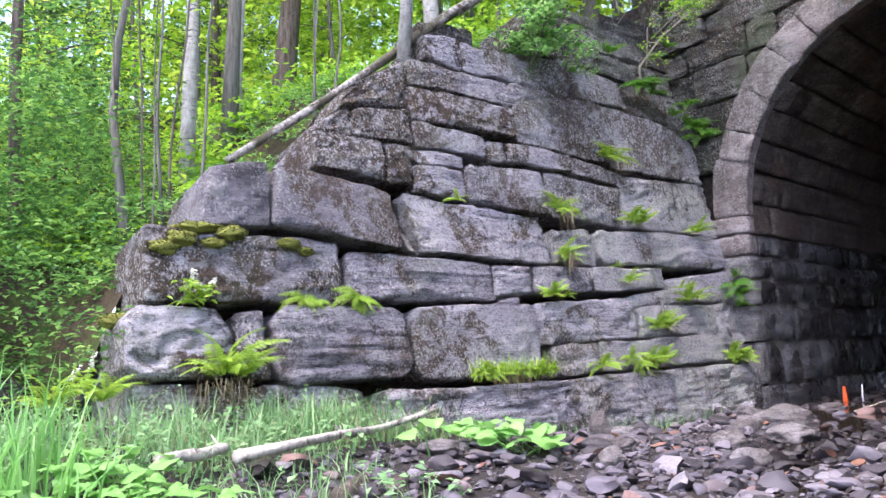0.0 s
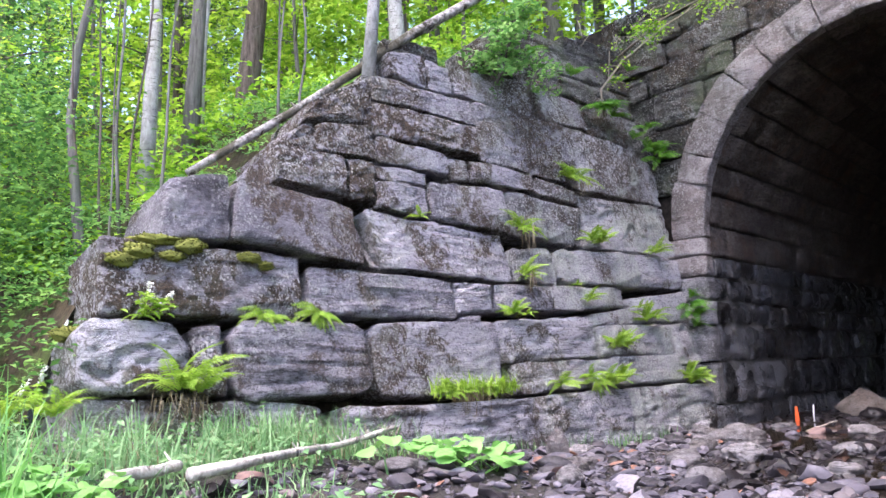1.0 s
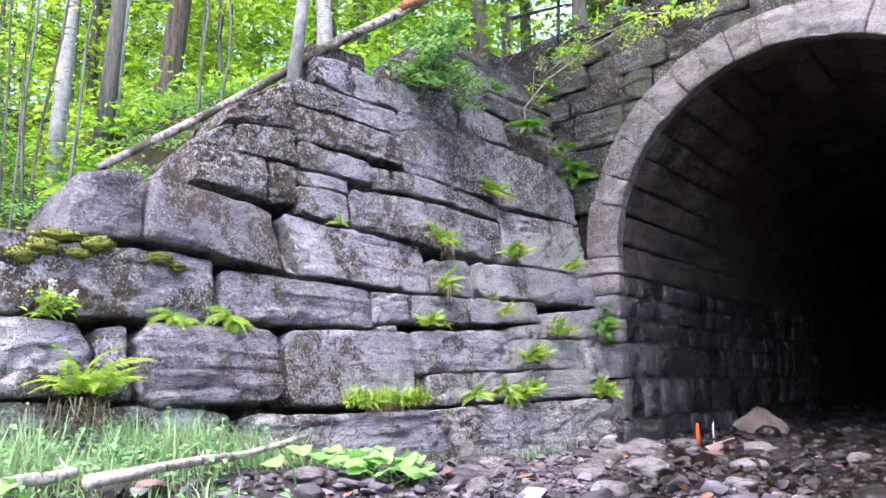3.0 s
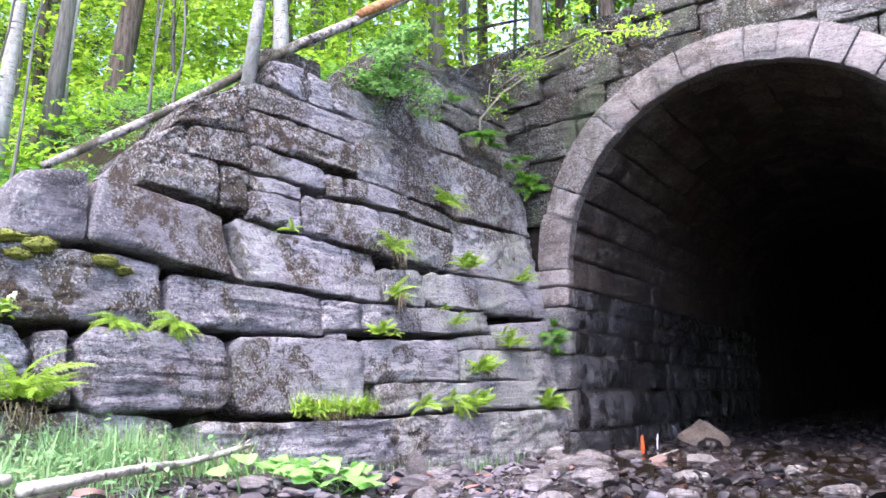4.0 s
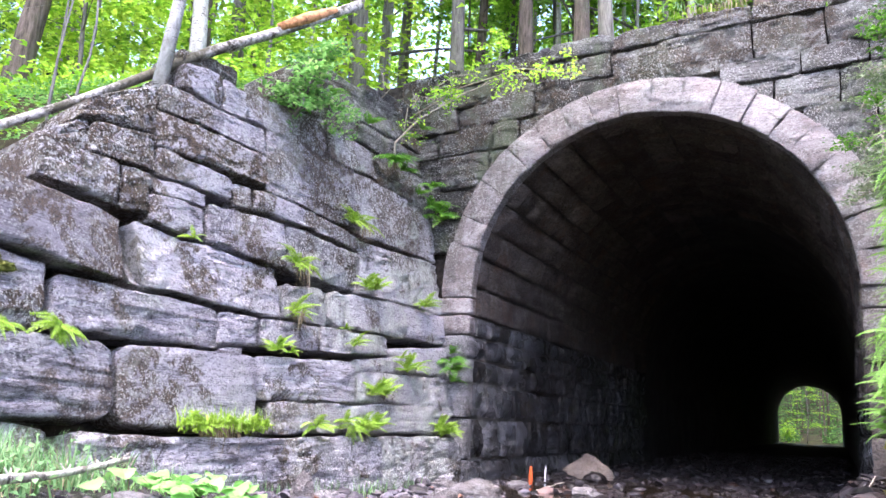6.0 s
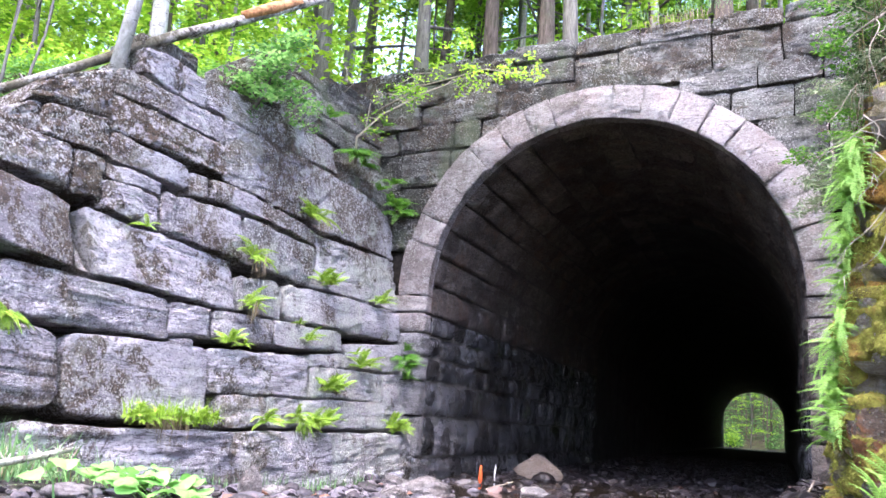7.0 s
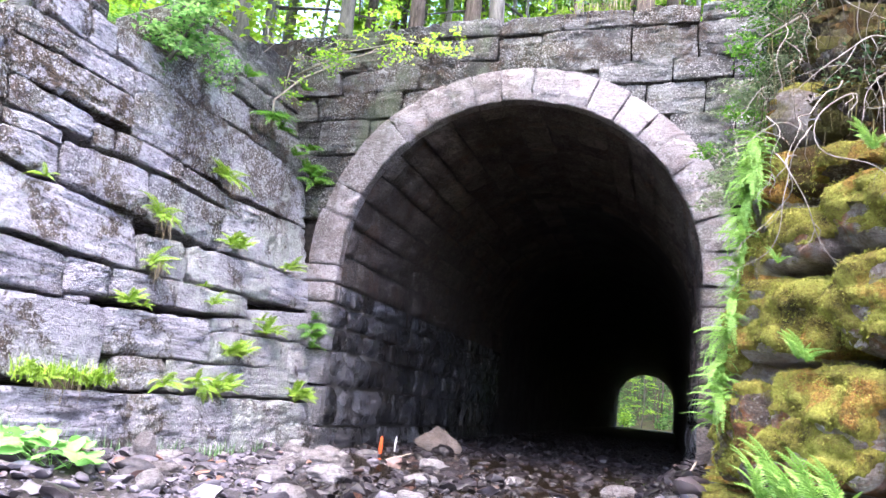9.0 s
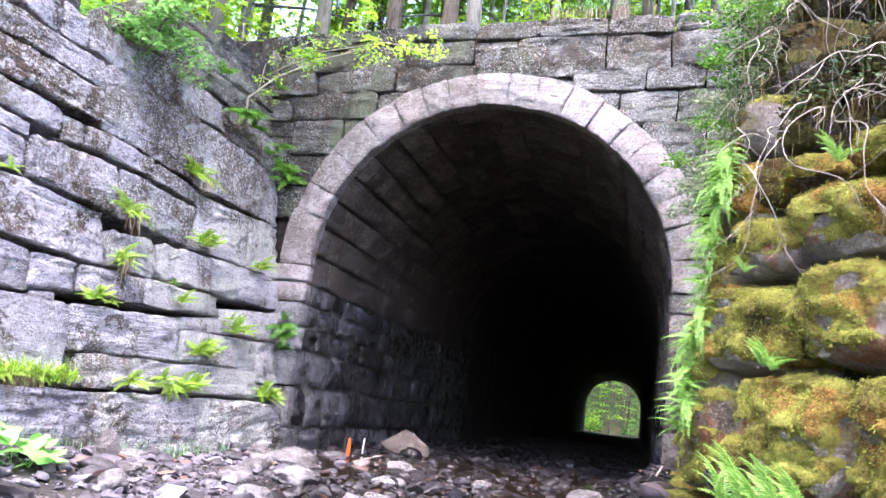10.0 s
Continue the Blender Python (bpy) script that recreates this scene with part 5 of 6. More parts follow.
def tree(name, label, rng, h, r0, mat, leaf, lean=(0, 0), sprays=40, per=45, size=0.13, z0=0.35, spread=2.2, limbs=7, flat=0.7, group=""):
    ob = thing(name, label, "tree", None, group)
    n = 12
    s = rng.uniform(0, 50)
    pts = [Vector((lean[0] * h * t + (0.015 if h > 9 else 0.04) * h * noise.noise(Vector((t * 2.6, s, 0))), lean[1] * h * t + (0.015 if h > 9 else 0.04) * h * noise.noise(Vector((s, t * 2.6, 0))), h * t - 0.5 * (k == 0))) for k, t in ((k, k / n) for k in range(n + 1))]
    rad = [r0 * (1.35 if k == 0 else 1.12 if k == 1 else 1.0) * (1 - 0.72 * k / n) for k in range(n + 1)]
    V, F = tube(pts, rad, 12, s, 0.10)
    trunk = part("trunk", mesh_from("trunk", V, F, mat), mat, ob)
    for k in range(limbs):
        i = int(rng.integers(max(2, int(n * z0 * 0.8)), n))
        a = rng.uniform(0, 6.28)
        L = spread * rng.uniform(0.5, 1.0)
        d = Vector((math.cos(a), math.sin(a), rng.uniform(0.1, 0.5)))
        V, F = tube([pts[i], pts[i] + d * L * 0.5, pts[i] + d * L + Vector((0, 0, -0.1 * L))], [rad[i] * 0.32, rad[i] * 0.2, rad[i] * 0.07], 6)
        part("limb", mesh_from("limb", V, F, mat), mat, ob)
    if sprays:
        V, F = flat_sprays(rng, sprays, spread, h * z0, h, per, size, 0.25, flat)
        top = np.array([lean[0] * h, lean[1] * h, 0])
        V[:, :2] += np.clip(V[:, 2:3] / h, 0, 1) * top[None, :2]
        part("crown", mesh_from("crown", V, F, leaf), leaf, ob)
    return ob


def stand_at(ob, x, y, z, turn=0.0, scale=1.0):
    ob.matrix_basis = pose(x, y, z, 0, 0, turn) @ Matrix.Scale(scale, 4)
    return ob


def slope_z(x, y):
    """Height of the slope at x, y on the wall's side, over the tunnel or on the other side."""
    yy = min(y, 10)
    o = wx(yy, wall_top(yy)) - x
    if o > 0.52:
        return hill_z("l", o, y)
    if y > 10.5 and x < rx(10) + 0.42:
        return 6.15 + 0.10 * (y - 10.4) * (1 if y < 30 else 30 / y)
    if x > rx(yy) + 0.42:
        return hill_z("r", x - rx(yy), y)
    return ground_z(x, y)


rng = np.random.default_rng(11)
stand_at(tree("birch_tree", "white birch trunk standing behind the wall's stepped end", rng, 13, 0.080, M_BIRCH, M_MAPLE, (0.0, 0.0), 30, 40, 0.12, 0.5), -8.35, 3.98, slope_z(-8.35, 3.98))
stand_at(tree("grey_tree", "smooth grey trunk on the slope behind the wall", rng, 15, 0.09, M_GREY, M_MAPLE, (0.012, 0.02), 30, 40, 0.12, 0.5), -8.65, 4.55, slope_z(-8.65, 4.55))
stand_at(tree("pale_tree", "slender pale trunk beside the grey tree", rng, 14, 0.055, M_BIRCH, M_MAPLE, (0.02, 0.03), 20, 40, 0.12, 0.5), -9.6, 5.35, slope_z(-9.6, 5.35))
stand_at(tree("brown_tree", "thick brown trunk with furrowed bark on the slope", rng, 18, 0.19, M_BROWN, M_MAPLE, (0.04, 0.065), 30, 40, 0.13, 0.5), -11.2, 6.95, slope_z(-11.2, 6.95))
stand_at(tree("thin_tree", "thin dark young tree at the wall's end", rng, 9, 0.045, M_GREY, M_MAPLE, (0.0, 0.01), 16, 40, 0.11, 0.35, 1.3), -7.25, 2.92, slope_z(-7.25, 2.92))
for k, (dx, dy, lx, ly, r) in enumerate(((0, 0, -0.02, -0.03, 0.014), (0.08, 0.14, 0.0, -0.01, 0.017), (0.1, 0.25, 0.03, 0.05, 0.013), (0.2, 0.4, 0.06, 0.11, 0.016), (-0.05, -0.12, -0.04, -0.06, 0.012), (0.12, 0.05, -0.03, 0.0, 0.011))):
    x, y = -7.25 + dx, 2.98 + dy
    stand_at(tree("sapling_stem", "slim bare sapling stem growing from the wall's top", rng, 5.5, r, M_GREY if k % 2 else M_BROWN, M_MAPLE, (lx, ly), 7, 26, 0.10, 0.5, 0.9, 3, group="sapling clump"), x, y, slope_z(x, y) - 0.02)
for k, (x, y, lx, ly) in enumerate(((-6.75, 4.6, 0.05, 0.02), (-6.65, 4.75, 0.0, 0.08), (-7.0, 4.8, -0.03, 0.0))):
    stand_at(tree("sapling_stem", "slim sapling stem beside the leaning log", rng, 4.5, 0.014, M_GREY, M_MAPLE, (lx, ly), 8, 26, 0.10, 0.4, 0.9, 3, group="sapling clump"), x, y, slope_z(x, y))
_p = on_wall(5.13, 4.52, -0.07)
stand_at(tree("leaning_birch", "leaning white birch rooted on the wall's crest", rng, 9, 0.058, M_BIRCH, M_MAPLE, (0.05, 0.16), 26, 40, 0.12, 0.55, 1.8), _p.x, _p.y, _p.z)
stand_at(tree("white_birch", "pale birch trunk standing behind the wall's crest", rng, 12, 0.10, M_BIRCH, M_MAPLE, (0.0, 0.01), 26, 40, 0.12, 0.5), -7.6, 7.1, slope_z(-7.6, 7.1))

kinds = []
for k in range(4):
    kinds.append(tree("woodland_tree", ("tall grey-barked tree in green leaf on the slope", "tall brown-barked tree in green leaf on the slope")[k % 2], rng, 20, rng.uniform(0.13, 0.21), (M_GREY, M_BROWN)[k % 2], M_MAPLE, (0, 0), 60, 60, 0.20, 0.30, 3.4, 9, group="woodland trees"))
small = []
for k in range(5):
    small.append(tree("young_tree", ("young maple with level sprays of bright leaves", "slender young tree with light green foliage")[k % 2], rng, 8, rng.uniform(0.022, 0.04), (M_GREY, M_BROWN)[k % 2], M_MAPLE, (0, 0), 46, 48, 0.125, 0.10, 1.9, 8, 0.72, group="young trees"))
hem = []
for k in range(3):
    hem.append(tree("hemlock", "dark hemlock with drooping feathery sprays", rng, 11, 0.09, M_BROWN, M_HEMLOCK, (0, 0), 70, 75, 0.075, 0.08, 2.2, 8, 0.6, group="hemlocks"))


def plant_out(models, spots, smin=0.8, smax=1.25):
    for k, (x, y) in enumerate(spots):
        s = rng.uniform(smin, smax)
        m = pose(x, y, slope_z(x, y) - 0.05, 0, 0, rng.uniform(0, 360)) @ Matrix.Scale(s, 4)
        if k < len(models):
            models[k].matrix_basis = m
        else:
            copy_thing(models[k % len(models)], pose(x, y, slope_z(x, y) - 0.05, 0, 0, rng.uniform(0, 360)))


def spots_in(n, az0, az1, r0, r1, gap):
    out = []
    for _ in range(4000):
        a, r = radians(rng.uniform(az0, az1)), math.sqrt(rng.uniform(r0 * r0, r1 * r1))
        x, y = r * math.sin(a), r * math.cos(a)
        yy = min(y, 10)
        if not (wx(yy, wall_top(yy)) - x > 1.2 or y > 12.5 or x > rx(yy) + 1.5) or y > 62:
            continue
        if all((x - p) ** 2 + (y - q) ** 2 > gap * gap for p, q in out):
            out.append((x, y))
            if len(out) == n:
                break
    return out


# The seven fixed spots are added: their unseen crowns shade portal and corner.
plant_out(kinds, spots_in(62, -84, 6, 14, 46, 1.9) + [(-8.5, 12.4), (-5.5, 13.6), (-3.2, 12.2), (-0.8, 13.4), (1.4, 12.3), (-9.3, 8.8), (-10.2, 10.8)])
plant_out(kinds, [(-9.0, 14.2), (-7.6, 16.5), (-6.6, 13.1), (-5.9, 18.5), (-4.6, 15.2), (-4.0, 12.9), (-3.2, 17.2), (-2.2, 14.6), (-1.5, 20.5), (-0.4, 16.2), (0.6, 18.6), (-8.4, 20.2), (-5.1, 22.5), (-2.8, 23.5)], 0.75, 1.0)
plant_out(small, spots_in(75, -86, 4, 11, 34, 1.5))
plant_out(hem, [(-9.8, 0.6), (-13, 1.0), (-9.3, 2.4)] + spots_in(8, -84, -60, 14, 24, 2.5) + [(3.8, 13.5), (3.3, 6.6), (3.6, 4.0), (2.9, 8.6)])
for k, (x, y) in enumerate(((-2.6, 76), (-1.2, 79), (-3.2, 84), (-0.2, 88), (-2.0, 95), (-4.5, 92), (1.5, 99), (-1.0, 104), (-5.5, 80), (1.2, 78))):
    copy_thing(small[k % 5] if k % 3 == 0 else hem[k % 3], pose(x, y, ground_z(x, y) + (0.34 * max(0, y - 84)) - 0.1, 0, 0, 50 * k))
# Tall trees beside the far mouth, out of sight, added to shade it.
for k in range(26):
    x, y = (-1) ** k * rng.uniform(5, 26) - 2, rng.uniform(73, 112)
    copy_thing(kinds[k % 4], pose(x, y, 0.3 + 0.34 * max(0, y - 84), 0, 0, 40 * k))
for k in range(14):
    x, y = rng.uniform(-13, 8), rng.uniform(76, 108)
    copy_thing(hem[k % 3], pose(x, y, 0.3 + 0.34 * max(0, y - 84), 0, 0, 40 * k))
for k, (x, y) in enumerate(((-1.5, 110), (-4, 116), (2, 118), (-8, 100), (5, 104), (-0.5, 128))):
    copy_thing(kinds[k % 4], pose(x, y, 0.34 * (y - 84), 0, 0, 70 * k))


slim = [tree("slim_tree", ("slim pale-barked tree above the portal", "slim grey tree above the portal")[k % 2], rng, 16, rng.uniform(0.07, 0.10), (M_BIRCH, M_GREY)[k % 2], M_MAPLE, (0.0, 0.0), 26, 46, 0.18, 0.42, 2.2, 6, group="slim trees") for k in range(4)]
plant_out(slim, [(-12.0 + 0.62 * k + rng.uniform(-0.25, 0.25), 14.0 + 11 * rng.random()) for k in range(23)], 0.85, 1.1)


# ---------------------------------------------------------------- undergrowth
def ground_cover(name, label, n, where, height, size, mat, flat=0.6, clump=0.25, gaps=0.0):
    C = []
    while len(C) < n:
        x, y = where()
        z = slope_z(x, y)
        h = abs(height * rng.normal(0.5, 0.35))
        if gaps and noise.noise(Vector((x * 1.1, y * 1.1, (z + h) * 2.4))) < gaps * rng.uniform(-0.5, 1.0):
            continue
        for _ in range(14):
            C.append((x + rng.normal(0, clump), y + rng.normal(0, clump), z + h + rng.normal(0, 0.05 * min(1, h))))
    V, F = leaves(rng, np.array(C), size, flat)
    return tagged(new(name, mesh_from(name, V, F, mat)), label, "undergrowth", kind="stuff")


def behind_wall():
    y = rng.uniform(2.3, 10.2)
    return wx(y, wall_top(y)) - 1.15 - abs(rng.normal(0, 3.5)), y


def past_end():
    a, r = radians(rng.uniform(-86, -70)), rng.uniform(7.0, 15)
    return r * math.sin(a), r * math.cos(a)


def herb_spot():
    y = rng.uniform(2.3, 9.0)
    return wx(y, wall_top(y)) - 0.85 - abs(rng.normal(0, 1.6)), y


def past_end_low():
    a, r = radians(rng.uniform(-88, -67)), rng.uniform(6.4, 10)
    return r * math.sin(a), r * math.cos(a)


def over_portal():
    return rng.uniform(-12, 2), 11.0 + abs(rng.normal(0, 6))


def far_slope():
    a, r = radians(rng.uniform(-84, -30)), rng.uniform(13, 30)
    return r * math.sin(a), r * math.cos(a)


ground_cover("slope_undergrowth", "low green seedlings on the slope behind the wall", 10000, behind_wall, 0.45, 0.10, M_MAPLE, 0.75, 0.18, 0.3)
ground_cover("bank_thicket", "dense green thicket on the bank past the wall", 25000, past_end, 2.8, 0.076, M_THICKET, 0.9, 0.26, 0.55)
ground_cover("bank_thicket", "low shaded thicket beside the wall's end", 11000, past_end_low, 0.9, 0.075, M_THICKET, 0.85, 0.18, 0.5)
ground_cover("slope_herbs", "low leafy herbs on the soil behind the wall", 11000, herb_spot, 0.18, 0.06, M_BUSH, 0.7, 0.12)
ground_cover("crest_undergrowth", "thin green seedlings above the portal", 4000, over_portal, 0.4, 0.09, M_MAPLE)
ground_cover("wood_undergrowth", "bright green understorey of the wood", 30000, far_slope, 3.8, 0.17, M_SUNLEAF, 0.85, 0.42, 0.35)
_C = np.stack([rng.uniform(-9, 5, 16000), rng.uniform(74, 112, 16000), np.zeros(16000)], 1)
_C[:, 2] = 0.5 + 0.34 * np.maximum(0, _C[:, 1] - 84) + np.abs(rng.normal(0, 0.9, 16000)) * np.clip(np.abs(_C[:, 0] + 2.2) * 0.6, 0.15, 1.5)
_C = _C[(np.abs(_C[:, 0] + 2.3) > 0.9) | (_C[:, 1] > 82)][:12500]
_V, _F = leaves(rng, _C, 0.24, 0.6)
tagged(new("far_undergrowth", mesh_from("far_undergrowth", _V, _F, M_FARLEAF)), "sunlit green undergrowth beyond the tunnel", "undergrowth", kind="stuff")


def canopy(name, label, n, x0, x1, y0, y1, low, high, size, mat):
    C = []
    while len(C) < n:
        x, y = rng.uniform(x0, x1), rng.uniform(y0, y1)
        z = (0.3 + 0.34 * max(0, y - 84) if y > 71 else slope_z(x, y)) + rng.uniform(low, high)
        for _ in range(16):
            C.append((x + rng.normal(0, 0.7), y + rng.normal(0, 0.7), z + rng.normal(0, 0.18)))
    V, F = leaves(rng, np.array(C), size, 0.75)
    tagged(new(name, mesh_from(name, V, F, mat)), label, "tree canopy", kind="stuff")


# Unseen leaves added overhead to dim the ground past the tunnel.
canopy("far_canopy", "unseen leaf canopy added to shade the wood beyond the tunnel", 44000, -36, 32, 72.5, 125, 6.5, 15, 0.55, M_FARLEAF)
for k, (x, y, r) in enumerate(((-0.9, 80, 0.10), (-2.9, 92, 0.16), (0.3, 84, 0.13), (-1.7, 98, 0.2), (-3.6, 100, 0.2), (0.9, 95, 0.2), (-0.2, 104, 0.22))):
    V, F = tube([(0, 0, -0.5), (0.05, 0, 4), (0.0, 0.1, 9), (0.1, 0, 15)], [r * 1.2, r, r * 0.8, r * 0.4], 8, k, 0.1)
    ob = new("distant_trunk", mesh_from("distant_trunk", V, F, M_BROWN))
    ob.location = (x, y, ground_z(x, y) + 0.34 * max(0, y - 84))
    tagged(ob, "slim dark trunk in the wood beyond the tunnel", "tree", "distant trunks")
_q = rng.normal(0, 1, (420, 3)) * (0.35, 0.5, 0.45) + (-4.0, 74.5, 1.15)
_V, _F = leaves(rng, _q, 0.22, 0.6)
tagged(new("exit_bush", mesh_from("exit_bush", _V, _F, M_MAPLE)), "bright yellow-green bush at the tunnel's far mouth", "bush")
# Added above the view, only to shade the upper corner of the wall.
canopy("corner_canopy", "unseen leaf canopy added to shade the wall's corner", 9000, -11, -4.6, 6.8, 13, 8, 11, 0.22, M_MAPLE)
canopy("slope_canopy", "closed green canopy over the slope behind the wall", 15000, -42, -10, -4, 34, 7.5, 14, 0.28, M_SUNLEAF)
canopy("crest_canopy", "green canopy of the wood above the portal", 18000, -10, 6, 12, 40, 7.0, 13, 0.28, M_MAPLE)


# ---------------------------------------------------------------- ferns
def frond(rng, L, pairs=13, width=0.30, droop=0.55, fine=False):
    """One arching frond along +x: a midrib with tapering leaflets on either side."""
    t = np.linspace(0, 1, pairs + 3)
    spine = np.stack([t * L * (1 - 0.12 * t), 0.04 * L * np.sin(t * 3 + rng.uniform(0, 6)), L * (0.42 * t - droop * t * t)], 1)
    V, F = tube([tuple(p) for p in spine], [0.0045 * (1.2 - q) + 0.001 for q in t], 4, cap=False)
    tri = np.concatenate([F[:, [0, 1, 2]], F[:, [0, 2, 3]]])
    out = [(V, tri)]
    for k in range(2, pairs + 3):
        q = t[k]
        w = L * width * math.sin(min(1, 0.15 + 1.15 * (1 - q)) * 1.5) * (0.5 + 0.5 * min(1, k / 4))
        d = spine[min(k + 1, pairs + 2)] - spine[k - 1]
        d = d / np.linalg.norm(d)
        for sgn in (-1, 1):
            s = np.array([-d[1], d[0], 0.0]) * sgn
            s = s / (np.linalg.norm(s) + 1e-9)
            s = s * 0.9 + d * 0.42 + np.array([0, 0, rng.normal(-0.12, 0.12)])
            s /= np.linalg.norm(s)
            b = L / pairs * 0.42
            if fine:
                m = 6
                for j in range(m):
                    o = spine[k] + s * w * (j + 0.3) / m
                    for g in (-1, 1):
                        e = d * g * 0.8 + s * 0.6
                        e = e / np.linalg.norm(e) * w * 0.24 * (1.1 - j / m)
                        out.append((np.array([o, o + e * 0.5 + s * b * 0.25, o + e, o + e * 0.5 - s * b * 0.15]), np.array([[0, 1, 2], [0, 2, 3]])))
            else:
                p = spine[k]
                out.append((np.array([p, p + s * w * 0.4 + d * b, p + s * w - np.array([0, 0, 0.12 * w]), p + s * w * 0.4 - d * b * 0.7]), np.array([[0, 1, 2], [0, 2, 3]])))
    return joined(out)


def fern_kind(label, mat, n, L, fine=False, arc=150, rise=(5, 60), droop=0.55, pairs=13, group="ferns on the wall", width=0.30):
    """A fern rooted at the origin whose fronds reach out towards +x."""
    ob = thing("fern", label, "fern", None, group)
    meshes = []
    for k in range(3):
        V, F = frond(rng, L, pairs, width, droop, fine)
        meshes.append(mesh_from("frond", V, F, mat))
    for k in range(n):
        f = part("frond", meshes[k % 3], mat, ob)
        s = rng.uniform(0.6, 1.15)
        f.matrix_basis = pose(0, 0, 0, rng.uniform(-35, 35), -rng.uniform(*rise), -arc / 2 + arc * (k + 0.5) / n + rng.uniform(-10, 10)) @ Matrix.Scale(s, 4)
    return ob


used_ferns = {}


def set_fern(model, p, turn, scale=1.0, tilt=0.0):
    """Puts a model out, or a copy of it where it is already in use."""
    m = pose(p[0], p[1], p[2], 0, tilt, turn)
    if model.name not in used_ferns:
        used_ferns[model.name] = 1
        model.matrix_basis = m @ Matrix.Scale(scale, 4)
        return model
    c = copy_thing(model, m)
    c.scale = (scale,) * 3
    return c


wallferns = [fern_kind("light green fern growing from a wall joint", M_FERN, 9, 0.27, pairs=18, width=0.17), fern_kind("bushy bright fern rooted in a joint of the wall", M_FERN, 14, 0.24, arc=230, pairs=16, width=0.18, rise=(-5, 75)),
             fern_kind("small fern with narrow fronds in a wall joint", M_FERN, 8, 0.24, width=0.14, pairs=17), fern_kind("drooping bright green fern on the wall", M_FERN, 10, 0.30, droop=0.85, pairs=18, width=0.18, arc=190)]
SPOTS = ((2.63, 1.46, 0.7, 2), (3.60, 1.50, 0.85, 3), (3.72, 1.49, 0.6, 3), (4.10, 1.52, 1.05, 3), (4.16, 1.50, 0.8, 3), (5.43, 2.52, 0.75, 2), (6.86, 2.54, 1.0, 3), (6.95, 2.52, 0.7, 0), (6.80, 2.0, 1.0, 0), (6.9, 1.98, 0.9, 2), (6.52, 1.57, 0.8, 1), (6.72, 1.56, 0.6, 2), (8.10, 2.50, 0.9, 1), (8.30, 2.50, 0.9, 1), (9.43, 2.44, 1.0, 0), (9.3, 2.46, 0.8, 2), (7.81, 1.74, 0.8, 0), (7.65, 1.92, 0.5, 2),
         (8.85, 1.52, 1.0, 1), (9.05, 1.56, 1.1, 2), (8.75, 1.68, 0.8, 2), (8.15, 1.22, 1.0, 1), (8.33, 1.20, 1.0, 1), (7.06, 0.80, 1.1, 0), (7.55, 0.86, 1.1, 2), (7.66, 0.82, 1.0, 3), (8.02, 0.78, 1.1, 1), (7.85, 0.80, 1.0, 0), (9.50, 0.78, 1.0, 1), (9.72, 0.80, 1.0, 0), (9.62, 0.76, 0.9, 1), (7.94, 3.30, 0.9, 3), (8.06, 3.28, 1.0, 3))
for y, z, s, k in SPOTS:
    p = on_wall(y, z, 0.03)
    set_fern(wallferns[k], p, rng.uniform(-40, 8) - 10, s * (0.95 if k == 3 and z < 1.6 else 1.2), rng.uniform(45, 75) if k == 3 and z < 1.6 else rng.uniform(5, 40))
darkferns = [fern_kind("fern in shade-darkened green hanging from the ledge", M_FERN_SHADED, 8, 0.36, droop=0.9), fern_kind("green fern in the corner by the arch", M_FERN_SHADED, 6, 0.32, droop=0.7)]
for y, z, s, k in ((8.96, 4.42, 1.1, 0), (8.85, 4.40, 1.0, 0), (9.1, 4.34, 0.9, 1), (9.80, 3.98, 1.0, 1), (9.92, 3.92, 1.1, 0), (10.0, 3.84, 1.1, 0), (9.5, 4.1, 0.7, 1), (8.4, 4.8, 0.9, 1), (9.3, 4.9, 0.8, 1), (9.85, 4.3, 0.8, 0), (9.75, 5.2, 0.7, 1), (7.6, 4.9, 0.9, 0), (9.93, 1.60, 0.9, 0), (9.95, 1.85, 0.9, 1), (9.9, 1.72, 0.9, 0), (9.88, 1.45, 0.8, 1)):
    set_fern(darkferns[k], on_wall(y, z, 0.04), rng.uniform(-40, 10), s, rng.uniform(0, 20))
footferns = [fern_kind("large yellow-green fern at the wall's foot", M_FERN, 12, 0.55, False, 260, (10, 60), 0.6, 26, "ferns at the foot", 0.17), fern_kind("spreading fern on the bank", M_FERN, 11, 0.50, False, 300, (15, 60), 0.65, 24, "ferns at the foot", 0.17)]
for x, y, z, s, k in ((-5.35, 2.80, 0.92, 0.95, 0), (-5.30, 2.95, 0.90, 0.8, 1), (-5.55, 2.02, 0.78, 0.7, 1), (-5.8, 1.75, 0.75, 0.7, 0)):
    set_fern(footferns[k], (x, y, z), -25, s)
# the hanging ferns along the opposite wall
eastferns = [fern_kind("light green fern fringing the mossy wall", M_FERN_EAST, 9, 0.40, False, 190, (0, 55), 0.75, 24, "ferns on the mossy wall", 0.14), fern_kind("long-fronded fern hanging from the mossy wall", M_FERN_EAST, 7, 0.46, False, 170, (-10, 45), 0.9, 26, "ferns on the mossy wall", 0.12),
             fern_kind("upright fern at the foot of the mossy wall", M_FERN_EAST, 12, 0.38, False, 320, (25, 75), 0.55, 22, "ferns on the mossy wall", 0.16)]
for k in range(84):
    z = rng.uniform(0.95, 2.85)
    s = -abs(rng.normal(0.0, 0.30)) - 0.02
    set_fern(eastferns[k % 2], on_right(s, z, 0.03), 180 + rng.uniform(0, 80), rng.uniform(0.36, 0.60), rng.uniform(0, 40))
